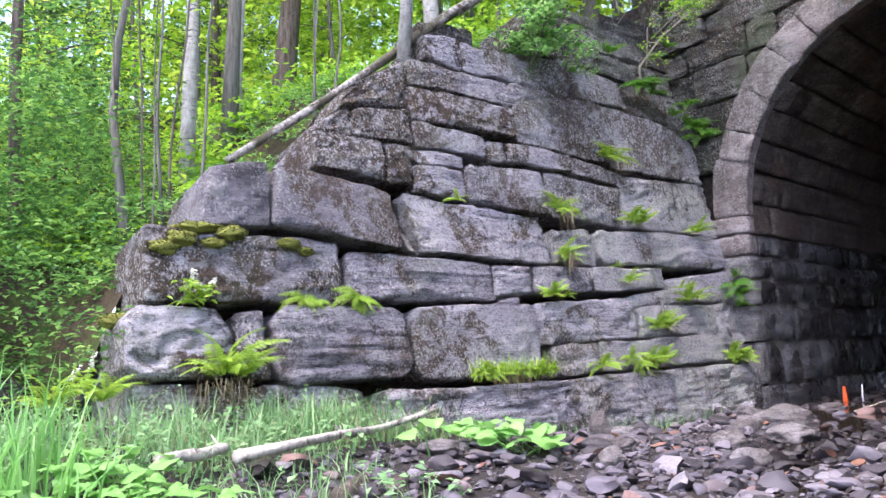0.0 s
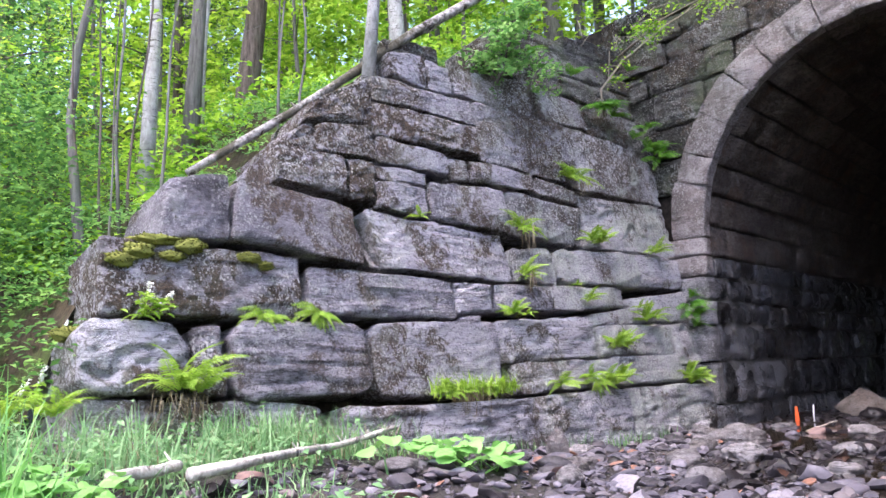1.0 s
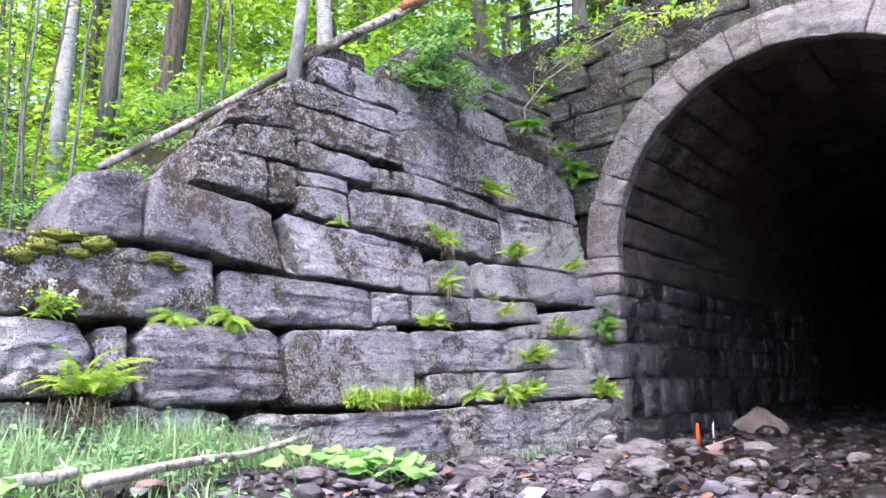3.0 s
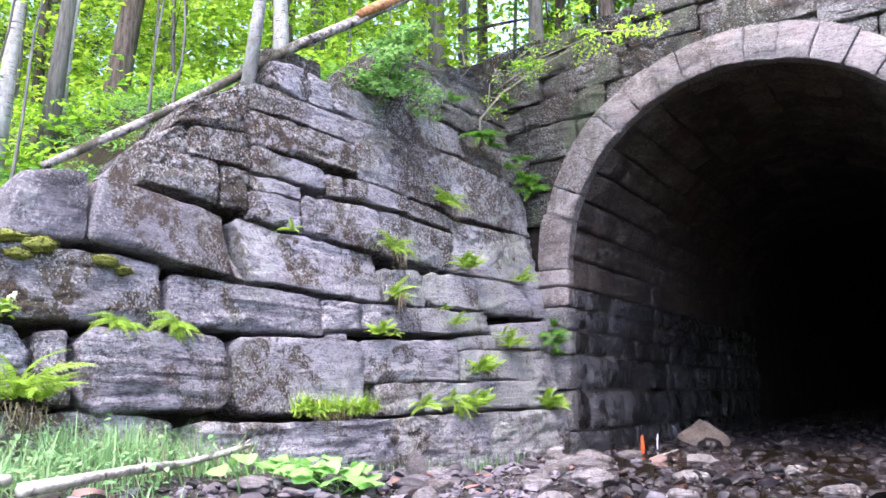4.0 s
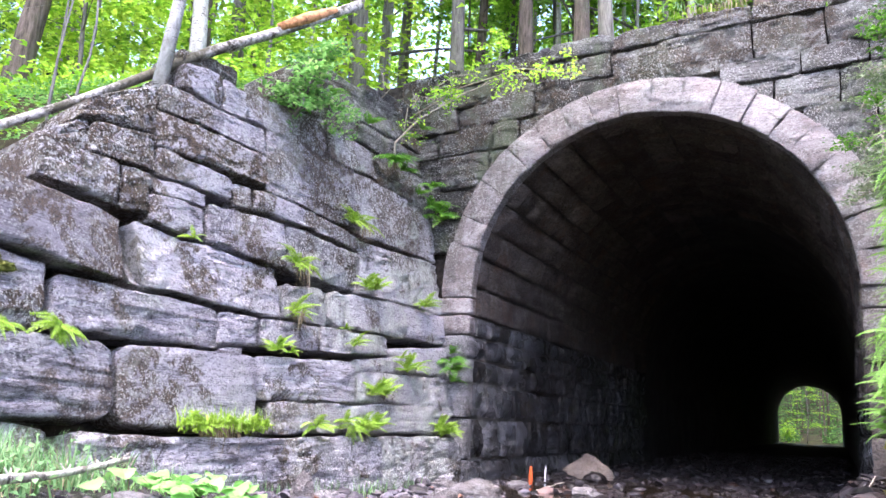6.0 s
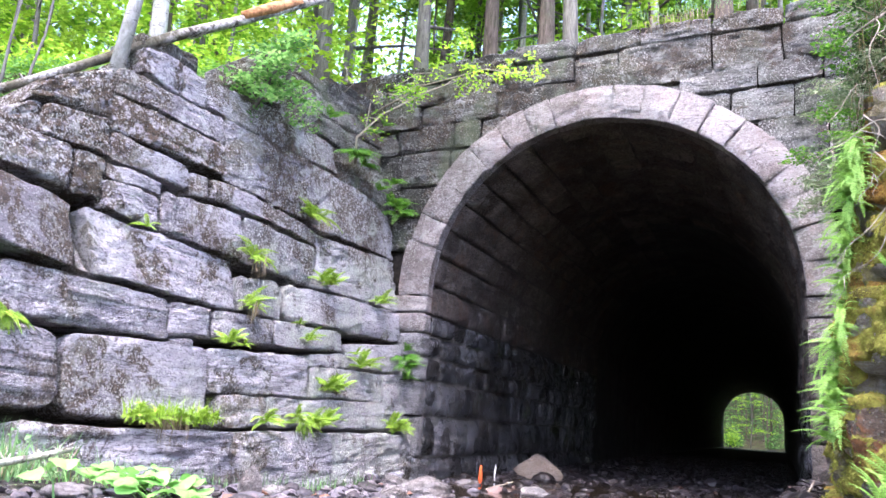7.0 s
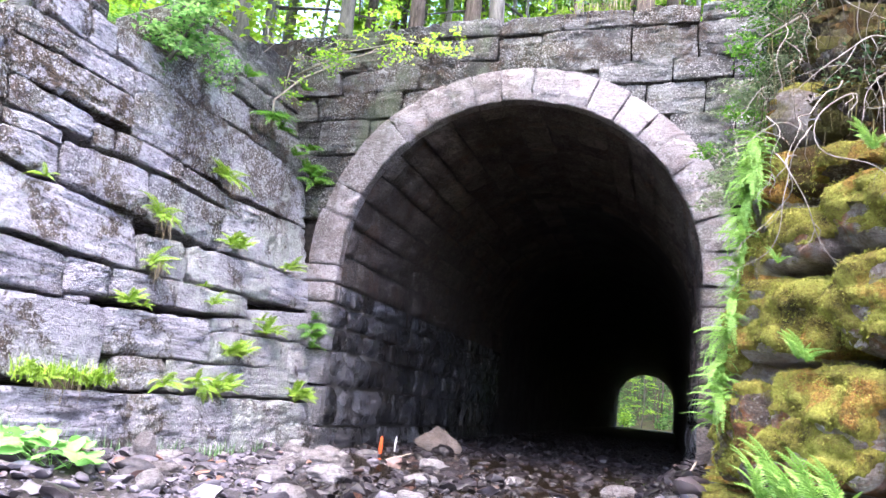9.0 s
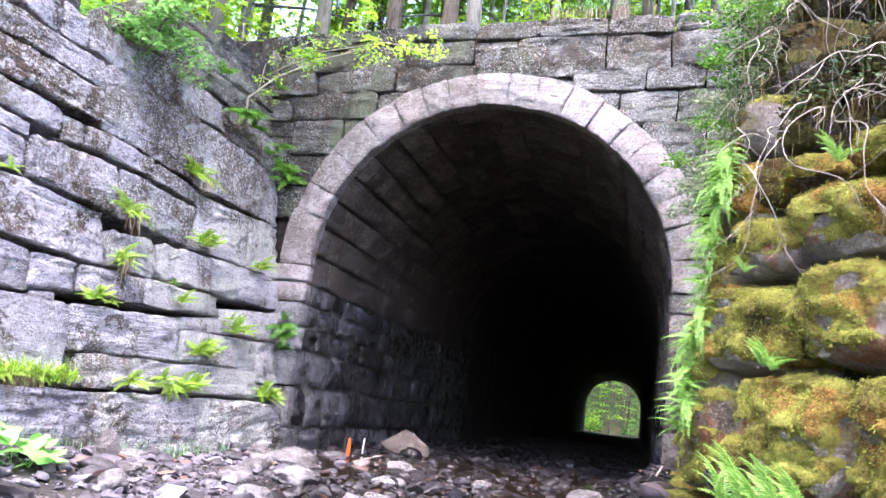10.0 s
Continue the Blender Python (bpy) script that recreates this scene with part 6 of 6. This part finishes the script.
for s, z, sc in ((0.80, 0.66, 0.60), (0.98, 0.66, 0.75), (1.10, 0.62, 0.6), (1.24, 0.64, 0.7), (1.42, 0.62, 0.7)):
    set_fern(eastferns[2], on_right(s, z - 0.06, 0.24), 205 + rng.uniform(-30, 30), sc * 1.25, -5)
for s, z, sc in ((0.85, 1.34, 0.5), (0.78, 1.36, 0.45), (1.15, 2.45, 0.5), (0.5, 1.93, 0.3)):
    set_fern(eastferns[2], on_right(s, z, 0.10), 210, sc)


# ---------------------------------------------------------------- grass and herbs
def grass(name, label, n, where, hmin, hmax, mat, width=0.006, lean=0.35, dead=False):
    t = np.array([0, 0.4, 0.75, 1.0])
    V, F = [], []
    for k in range(n):
        x, y, z = where()
        h, a = rng.uniform(hmin, hmax), rng.uniform(0, 6.28)
        b = abs(rng.normal(0, lean)) + 0.08
        d = np.array([math.cos(a), math.sin(a), 0])
        s = np.array([-d[1], d[0], 0]) * width * rng.uniform(0.6, 1.3)
        sg = -1 if dead else 1
        o = len(V)
        for q in t:
            c = np.array([x, y, z]) + d * h * b * q * q + np.array([0, 0, sg * h * (q - 0.3 * b * q * q)])
            V.append(c - s * (1 - q) - s * 0.08)
            V.append(c + s * (1 - q) + s * 0.08)
        for j in range(3):
            F.append((o + 2 * j, o + 2 * j + 1, o + 2 * j + 3, o + 2 * j + 2))
    return tagged(new(name, mesh_from(name, V, F, mat)), label, "grass", kind="stuff")


def patchy(x, y):
    return noise.noise(Vector((x * 1.7, y * 1.7, 12.0))) + 0.5 * noise.noise(Vector((x * 4.5, y * 4.5, 2.0)))


TUFTS = []
while len(TUFTS) < 95:
    _y = rng.uniform(1.0, 3.9)
    _x = wx(_y, 0.4) + 0.14 + abs(rng.normal(0, 0.45))
    if patchy(_x, _y) > rng.uniform(-0.3, 0.4):
        TUFTS.append((_x, _y, rng.uniform(0.03, 0.10)))


def bank_spot():
    if rng.random() < 0.22:
        y = rng.uniform(1.3, 4.6)
        x = wx(y, 0.4) + 0.12 + abs(rng.normal(0, 0.45))
    else:
        x, y, s = TUFTS[int(rng.integers(len(TUFTS)))]
        x, y = x + rng.normal(0, s), y + rng.normal(0, s)
    return x, y, ground_z(x, y) - 0.02


def near_bank():
    x, y = rng.uniform(-5.2, -3.0), rng.uniform(-1.5, 3.0)
    return x, y, ground_z(x, y) - 0.02


def sparse():
    y = rng.uniform(4.6, 8.5)
    x = wx(y, 0.2) + 0.14 + abs(rng.normal(0, 0.15))
    return x, y, ground_z(x, y) - 0.02


def tall_spot():
    x, y = -4.25 + rng.normal(0, 0.35), 0.95 + rng.normal(0, 0.25)
    return x, y, ground_z(x, y) - 0.02


grass("bank_grass", "soft green grass along the wall's foot", 1700, bank_spot, 0.16, 0.46, M_GRASS, 0.009, 0.7)
grass("low_grass", "short grass and seedlings on the bank", 1500, near_bank, 0.08, 0.26, M_GRASS, 0.007, 0.9)
grass("tall_grass", "tall bright grass blades on the bank", 150, tall_spot, 0.35, 0.80, M_BROAD, 0.012, 0.45)
grass("straw_grass", "dry straw-coloured grass among the green", 500, bank_spot, 0.12, 0.42, M_DEAD, 0.004, 0.8)
_C = []
while len(_C) < 3400:
    x, y, z = bank_spot() if rng.random() < 0.55 else near_bank()
    h = abs(rng.normal(0.10, 0.08))
    for _ in range(9):
        _C.append((x + rng.normal(0, 0.05), y + rng.normal(0, 0.05), z + 0.02 + h * rng.uniform(0.3, 1.3)))
_V, _F = leaves(rng, np.array(_C), 0.060, 0.7, 0.6)
tagged(new("bank_herbs", mesh_from("bank_herbs", _V, _F, M_GRASS)), "small light green herbs covering the bank", "herbs", kind="stuff")
grass("sparse_grass", "sparse grass tufts between wall and gravel", 260, sparse, 0.08, 0.28, M_GRASS)


def tuft_at(y0, y1, z):
    def f():
        y = rng.uniform(y0, y1)
        p = on_wall(y, z + rng.uniform(-0.03, 0.05), rng.uniform(0.05, 0.22))
        return p.x, p.y, p.z
    return f


grass("ledge_grass", "bright grassy fern tuft on a ledge of the wall", 260, tuft_at(5.20, 6.25, 0.74), 0.08, 0.24, M_FERN, 0.007, 1.1)
for k in range(13):
    set_fern(wallferns[k % 4], on_wall(5.22 + (0.068 if k < 6 else 0.082) * k, 0.76 + rng.uniform(-0.03, 0.05), 0.14), rng.uniform(-60, 40), rng.uniform(0.5, 0.85), rng.uniform(-15, 25))
grass("dry_grass", "dry grass hanging below the green ledge tuft", 160, tuft_at(5.45, 5.85, 0.76), 0.15, 0.36, M_DEAD, 0.004, 0.25, True)
grass("dry_fern", "dead brown fern stems at the wall's foot", 70, tuft_at(2.62, 3.05, 0.84), 0.08, 0.36, M_DEAD, 0.003, 0.9, True)
for a, b, z in ((6.86, 6.92, 2.50), (8.0, 8.1, 3.22), (6.78, 6.85, 1.96)):
    grass("dry_grass", "dry stems hanging below a wall fern", 22, tuft_at(a, b, z), 0.12, 0.30, M_DEAD, 0.004, 0.2, True)


def broad_leaf(k):
    """A rounded heart-shaped leaf, cupped, with a scalloped edge and sunken veins; its stalk joins at the origin."""
    n, V = 28, [(0.0, 0.0, -0.03)]
    for ring in (0.35, 0.7, 1.0):
        for j in range(n):
            a = 2 * math.pi * j / n
            r = ring * 0.5 * (1 - 0.40 * math.exp(-((a - math.pi) / 0.30) ** 2)) * (1 + (0.06 * math.sin(4 * a + k) + 0.05 * (j % 2)) * ring)
            z = 0.10 * ring * ring * math.cos(2 * a + k) + 0.05 * ring * math.sin(3 * a + k) - 0.05 * ring ** 3 + 0.022 * ring * (1 if j % 4 else -1)
            V.append((r * math.cos(a) * 1.02 + 0.10 * ring, r * math.sin(a) * 1.06, z))
    T = [(0, 1 + j, 1 + (j + 1) % n) for j in range(n)]
    for q in range(2):
        for j in range(n):
            a, b = 1 + q * n + j, 1 + q * n + (j + 1) % n
            T += [(a, a + n, b + n), (a, b + n, b)]
    return mesh_from("leaf", V, T, M_BROAD)


broad = [broad_leaf(k * 1.7) for k in range(4)]
_V, _F = tube([(0, 0, 0), (0.02, 0, 0.5), (0, 0, 1)], [0.022, 0.018, 0.014], 5, cap=False)
stalk_mesh = mesh_from("stalk", _V, _F, M_BROAD)


def broad_plant(x, y, n, size, tall, label="broad-leaved coltsfoot plant with round light green leaves"):
    z = ground_z(x, y)
    ob = thing("coltsfoot", label, "plant", pose(x, y, z, 0, 0, rng.uniform(0, 360)), "broad-leaved plants")
    for k in range(n):
        a, d = 6.28 * k / n + rng.uniform(-0.4, 0.4), rng.uniform(0.04, 0.26)
        h = tall * rng.uniform(0.55, 1.1)
        px, py = d * math.cos(a), d * math.sin(a)
        st = part("stalk", stalk_mesh, M_BROAD, ob)
        dirv = Vector((px, py, h))
        st.matrix_basis = dirv.to_track_quat("Z", "Y").to_matrix().to_4x4() @ Matrix.Diagonal((0.12, 0.12, dirv.length, 1))
        lf = part("leaf", broad[k % 4], M_BROAD, ob)
        lf.matrix_basis = pose(px, py, h, rng.uniform(-16, 16), rng.uniform(-4, 22), math.degrees(a)) @ Matrix.Scale(size * rng.uniform(0.7, 1.2), 4)
    return ob


for x, y in ((-4.12, 3.80), (-3.98, 4.02), (-3.82, 4.18), (-3.66, 4.32), (-3.84, 3.92), (-3.62, 4.12), (-4.05, 4.2)):
    broad_plant(x, y, 6, 0.16, 0.17)
for k in range(40):
    broad_plant(rng.uniform(-4.2, -3.0), rng.uniform(0.4, 1.75), 7, 0.125, 0.22)

# a goldenrod-like herb with pale flower spikes near the wall's end
for x, y, z, h in ((-5.62, 1.92, 0.75, 0.34), (-5.75, 1.8, 0.7, 0.30), (-5.52, 2.62, 1.46, 0.22), (-5.5, 2.72, 1.44, 0.18)):
    ob = thing("flowering_herb", "leafy herb with small white flower spikes by the wall's end", "plant", pose(x, y, z, 0, 0, rng.uniform(-60, 60)), "flowering herbs")
    V, F = tube([(0, 0, 0), (0.03, 0, h * 0.6), (0.10, 0.02, h)], [0.005, 0.004, 0.002], 5, cap=False)
    part("stem", mesh_from("stem", V, F, M_FERN), M_FERN, ob)
    t = rng.uniform(0.1, 0.8, 40)
    V, F = leaves(rng, np.stack([0.1 * t * t + rng.normal(0, 0.05, 40), rng.normal(0, 0.05, 40), t * h], 1), 0.07, 0.5, 0.35)
    part("foliage", mesh_from("foliage", V, F, M_FERN), M_FERN, ob)
    t = rng.uniform(0.75, 1.1, 70)
    V, F = leaves(rng, np.stack([0.1 * t * t + rng.normal(0, 0.012, 70), 0.02 + rng.normal(0, 0.012, 70), t * h], 1), 0.016, 0.3, 0.9)
    part("flower_spike", mesh_from("flower_spike", V, F, M_FLOWER), M_FLOWER, ob, "tiny white flowers")


# ---------------------------------------------------------------- moss
def moss_cushion(p, w, h, seed, parent_label="yellow-green moss cushion on the wall's top edge"):
    bm = bmesh.new()
    bmesh.ops.create_icosphere(bm, subdivisions=3, radius=1)
    for v in bm.verts:
        d = v.co.copy()
        k = 1 + 0.55 * noise.noise(d * 1.9 + Vector((seed, 0, 0))) + 0.15 * noise.noise(d * 5 + Vector((0, seed, 0)))
        v.co = Vector((d.x * w * 0.45, d.y * w * 1.1, d.z * h * 0.7)) * k
    V = np.array([tuple(v.co) for v in bm.verts])
    bm.verts.index_update()
    F = np.array([[v.index for v in f.verts] for f in bm.faces])
    bm.free()
    idx = rng.integers(0, len(V), 500)
    T = leaves(rng, V[idx] * rng.uniform(0.97, 1.1, (500, 1)), 0.022, 0.2, 0.5)
    V, F = joined([(V, F), T])
    ob = new("moss_cushion", mesh_from("moss_cushion", V, F, M_CUSHION))
    ob.location = p
    return tagged(ob, parent_label, "moss", "moss cushions")


for k, (y, z, w, h, n) in enumerate(((2.78, 2.06, 0.17, 0.06, 0.03), (2.62, 1.96, 0.11, 0.075, 0.06), (3.02, 2.02, 0.11, 0.085, 0.06), (2.48, 1.88, 0.10, 0.075, 0.06), (2.88, 1.93, 0.09, 0.06, 0.06), (3.52, 1.96, 0.09, 0.06, 0.06), (3.66, 1.90, 0.06, 0.05, 0.06))):
    moss_cushion(on_wall(y, z, n), w, h, k * 2.3)
moss_cushion(on_wall(2.20, 1.40, -0.30), 0.10, 0.08, 31.0)
_pts, _nrm = [], []
for st in east.children:
    for ob in st.children:
        n = len(ob.data.vertices)
        co, no = np.empty(n * 3, dtype=np.float32), np.empty(n * 3, dtype=np.float32)
        ob.data.vertices.foreach_get("co", co)
        ob.data.vertex_normals.foreach_get("vector", no)
        _pts.append(co.reshape(-1, 3) + np.array(st.location))
        _nrm.append(no.reshape(-1, 3))
_pts, _nrm = np.concatenate(_pts), np.concatenate(_nrm)
_ok = (_pts[:, 1] > 2.6) & (_nrm[:, 0] < 0.4) & (_pts[:, 2] < 2.65)
_pts, _nrm = _pts[_ok], _nrm[_ok]
_i = rng.integers(0, len(_pts), 120000)
_V, _F = leaves(rng, _pts[_i] + _nrm[_i] * rng.uniform(-0.004, 0.012, (120000, 1)) + rng.normal(0, 0.014, (120000, 3)) * (1 - np.abs(_nrm[_i])), 0.015, 0.2, 0.35, 0.1, _nrm[_i] * 0.8 + np.array([0, 0, -0.35]))
tagged(new("wall_moss", mesh_from("wall_moss", _V, _F, M_MOSS)), "thick yellow-brown moss over the ruined wall", "moss", kind="stuff")


# ---------------------------------------------------------------- bushes, branches, roots
def leafy_branch(name, label, base, pts, r, leaf, n, spread, size, mat=None, flat=0.6, category="branch", twigs=6, start=0.25):
    ob = thing(name, label, category, Matrix.Translation(base))
    P = [Vector(p) - Vector(base) for p in pts]
    V, F = tube(P, [r * (1 - 0.8 * k / (len(P) - 1)) for k in range(len(P))], 6)
    mat = mat or M_TWIG
    part("stem", mesh_from("stem", V, F, mat), mat, ob)
    C = []
    for k in range(twigs):
        t = rng.uniform(start, 0.98) * (len(P) - 1)
        i = int(t)
        p = P[i].lerp(P[min(i + 1, len(P) - 1)], t - i)
        d = Vector((rng.normal(), rng.normal(), rng.normal(0.1, 0.5))).normalized() * spread * rng.uniform(0.5, 1.1)
        V, F = tube([p, p + d * 0.5 + Vector((0, 0, 0.04)), p + d], [r * 0.4, r * 0.25, r * 0.1], 5, cap=False)
        part("twig", mesh_from("twig", V, F, mat), mat, ob)
        m = n // twigs
        q = rng.uniform(0.2, 1.1, m)
        C.append(np.array(p)[None] + np.array(d)[None] * q[:, None] + rng.normal(0, 1, (m, 3)) * np.array([0.3, 0.3, 0.10]) * spread * 0.55)
    if n:
        V, F = leaves(rng, np.concatenate(C), size, flat)
        part("foliage", mesh_from("foliage", V, F, leaf), leaf, ob)
    return ob


_b = on_wall(6.95, 4.36, 0.0)
leafy_branch("wall_bush", "round leafy bush growing from the wall's ledge", _b, [_b, _b + Vector((0.15, -0.02, 0.2)), _b + Vector((0.3, -0.05, 0.5)), _b + Vector((0.3, 0.0, 0.85))], 0.03, M_BUSH, 1700, 0.46, 0.080, M_GREY, 0.8, "bush", 30, 0.1)
_b2 = on_wall(7.5, 4.4, 0.0)
leafy_branch("wall_bush", "loose leafy shoots beside the wall's ledge", _b2, [_b2, _b2 + Vector((0.1, 0.1, 0.25)), _b2 + Vector((0.2, 0.3, 0.45))], 0.015, M_BUSH, 260, 0.35, 0.06, M_GREY, 0.5, "bush", 7, 0.1)
_s = on_wall(9.0, 4.35, 0.0)
_s = Vector(_s)
leafy_branch("corner_sapling", "thin pale dead stem leaning out of the corner", _s, [_s, _s + Vector((0.04, -0.1, 0.35)), _s + Vector((0.35, 0.0, 0.70)), _s + Vector((0.95, 0.15, 1.05)), _s + Vector((1.5, 0.25, 1.25))], 0.020, M_MAPLE, 140, 0.4, 0.055, M_TWIG, 0.75, "sapling", 9, 0.3)
leafy_branch("corner_branch", "long leafy branch reaching across the portal", _s + Vector((0.1, 0.3, 0.9)), [_s + Vector((0.1, 0.3, 0.9)), _s + Vector((0.9, 0.1, 1.12)), _s + Vector((1.9, -0.1, 1.16)), _s + Vector((2.9, -0.2, 0.85))], 0.014, M_MAPLE, 620, 0.44, 0.062, M_TWIG, 0.85, "branch", 18, 0.15)
leafy_branch("corner_branch", "upright bright leafy spray before the portal", _s + Vector((1.5, -0.05, 1.2)), [_s + Vector((1.5, -0.05, 1.2)), _s + Vector((1.6, -0.1, 1.45)), _s + Vector((1.62, -0.1, 1.75))], 0.010, M_MAPLE, 190, 0.28, 0.062, M_TWIG, 0.85, "branch", 7, 0.1)
for k in range(7):
    a = _s + Vector((rng.uniform(-0.4, 0.6), rng.uniform(-0.3, 0.4), rng.uniform(0.2, 1.3)))
    b = a + Vector((rng.uniform(-0.3, 0.7), rng.uniform(-0.3, 0.3), rng.uniform(-0.6, 0.3)))
    V, F = tube([a, a.lerp(b, 0.5) + Vector((0, 0, rng.uniform(-0.15, 0.2))), b], [0.008, 0.006, 0.003], 5, cap=False)
    ob = tagged(new("dead_twig", mesh_from("dead_twig", V, F, M_TWIG)), "bare pale twig hanging in the corner", "twig", "corner twigs")

# moss, litter and shoots on the bank over the mossy wall
def bank_cover(name, label, n, size, mat, lift, flat=0.3):
    C = []
    while len(C) < n:
        y = rng.uniform(2.2, 10.0)
        o = 0.45 + abs(rng.normal(0, 1.0))
        C.append((rx(y) + o, y, hill_z("r", o, y) + abs(rng.normal(0, lift))))
    V, F = leaves(rng, np.array(C) + rng.normal(0, 0.03, (n, 3)), size, flat)
    tagged(new(name, mesh_from(name, V, F, mat)), label, "undergrowth", kind="stuff")


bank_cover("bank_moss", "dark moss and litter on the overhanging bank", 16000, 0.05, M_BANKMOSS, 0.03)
bank_cover("bank_shoots", "dark green needles and shoots on the bank", 3500, 0.035, M_HEMLOCK, 0.14)
bank_cover("bank_litter", "dark fallen needles and stems on the bank", 6000, 0.06, M_HEMLOCK, 0.04)

# hemlock sprays and roots over the mossy wall
for k in range(26):
    s, z = rng.uniform(-2.0, 0.0), rng.uniform(2.8, 4.6)
    a = on_right(min(s, -0.02), z, -0.1)
    d = Vector((rng.uniform(-0.55, -0.1), rng.uniform(-0.4, 0.2), rng.uniform(-0.55, -0.1)))
    leafy_branch("hemlock_spray", "pale drooping hemlock spray over the mossy wall", a, [a, a + d * 0.5 + Vector((0, 0, 0.06)), a + d], 0.008, M_PALE if k % 3 else M_FERN_SHADED, 420, 0.20, 0.030, M_TWIG, 0.6, "branch", 10, 0.1)
for k in range(7):
    s, z = rng.uniform(-0.9, 1.5), rng.uniform(3.5, 4.6)
    a = on_right(s, z, -0.15)
    d = Vector((rng.uniform(-0.6, -0.1), rng.uniform(-0.5, 0.1), rng.uniform(-0.25, 0.15)))
    leafy_branch("hemlock_spray", "dark hemlock spray above the mossy wall", a, [a, a + d * 0.5 + Vector((0, 0, 0.06)), a + d], 0.008, M_HEMLOCK, 380, 0.26, 0.032, M_TWIG, 0.6, "branch", 9, 0.1)
for k in range(30):
    s = rng.uniform(0.75, 1.6) if k < 20 else rng.uniform(0.1, 0.7)
    a = on_right(s if s > 0 else min(s, -0.02), rng.uniform(2.5, 3.8), 0.12)
    pts, d = [a], Vector((rng.uniform(-0.12, 0.12), rng.uniform(-0.35, -0.1), rng.uniform(-0.25, 0.15)))
    sag, wob = rng.uniform(0.010, 0.035), rng.uniform(0, 50)
    m = int(rng.integers(14, 30))
    for j in range(m):
        q = Vector((noise.noise(Vector((j * 0.22, wob, 0))), noise.noise(Vector((wob, j * 0.22, 0))), noise.noise(Vector((0, wob, j * 0.22))) * 0.7))
        d = (d.normalized() + q * 0.62 + Vector((0, 0, -sag * 4))).normalized() * 0.046
        pts.append(pts[-1] + d)
    r = rng.uniform(0.0025, 0.0062)
    ob = thing("hanging_root", "bleached root hanging from the undercut bank", "root", Matrix.Translation(a), "hanging roots")
    V, F = tube([p - a for p in pts], [r * (1 - 0.8 * j / m) for j in range(m + 1)], 6)
    part("root_strand", mesh_from("root_strand", V, F, M_ROOT), M_ROOT, ob)
    for q in range(3):
        i = int(rng.integers(4, m))
        e = Vector((rng.normal(0, 0.08), rng.normal(0, 0.08), rng.uniform(-0.2, -0.05)))
        V, F = tube([pts[i] - a, pts[i] - a + e * 0.4 + Vector((0.02, 0.01, 0.01)), pts[i] - a + e * 0.75 + Vector((-0.01, 0, 0)), pts[i] - a + e], [r * 0.5, r * 0.4, r * 0.3, r * 0.12], 5)
        part("root_tip", mesh_from("root_tip", V, F, M_ROOT), M_ROOT, ob)
_a = on_right(1.75, 3.55, 0.2)
stick("dead_limb", "bleached dead limb sticking out of the bank", _a, _a + Vector((-0.55, 0.15, 0.38)), 0.035, 0.018, M_TWIG, 0.05, 2, 21, "branch")

# hanging strands of dead moss and needles on the bank's overhang
def overhang():
    s = rng.uniform(-1.6, 2.2)
    p = on_right(min(s, -0.02) if s < 0 else s, rng.uniform(2.75, 4.3), rng.uniform(-0.10, 0.10))
    return p.x, p.y, p.z


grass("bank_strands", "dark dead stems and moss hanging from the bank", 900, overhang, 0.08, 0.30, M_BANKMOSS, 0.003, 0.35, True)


def parapet():
    x = rng.normal(-1.0, 0.45)
    return x, 9.93 + rng.uniform(-0.04, 0.06), 6.47 + 0.05 * (x - CX) + rng.uniform(-0.02, 0.06)


grass("parapet_grass", "dry grass and stems hanging over the parapet", 130, parapet, 0.12, 0.42, M_DEAD, 0.004, 0.5, True)
grass("parapet_grass", "thin green grass on the parapet", 120, parapet, 0.08, 0.25, M_GRASS, 0.004, 0.6)
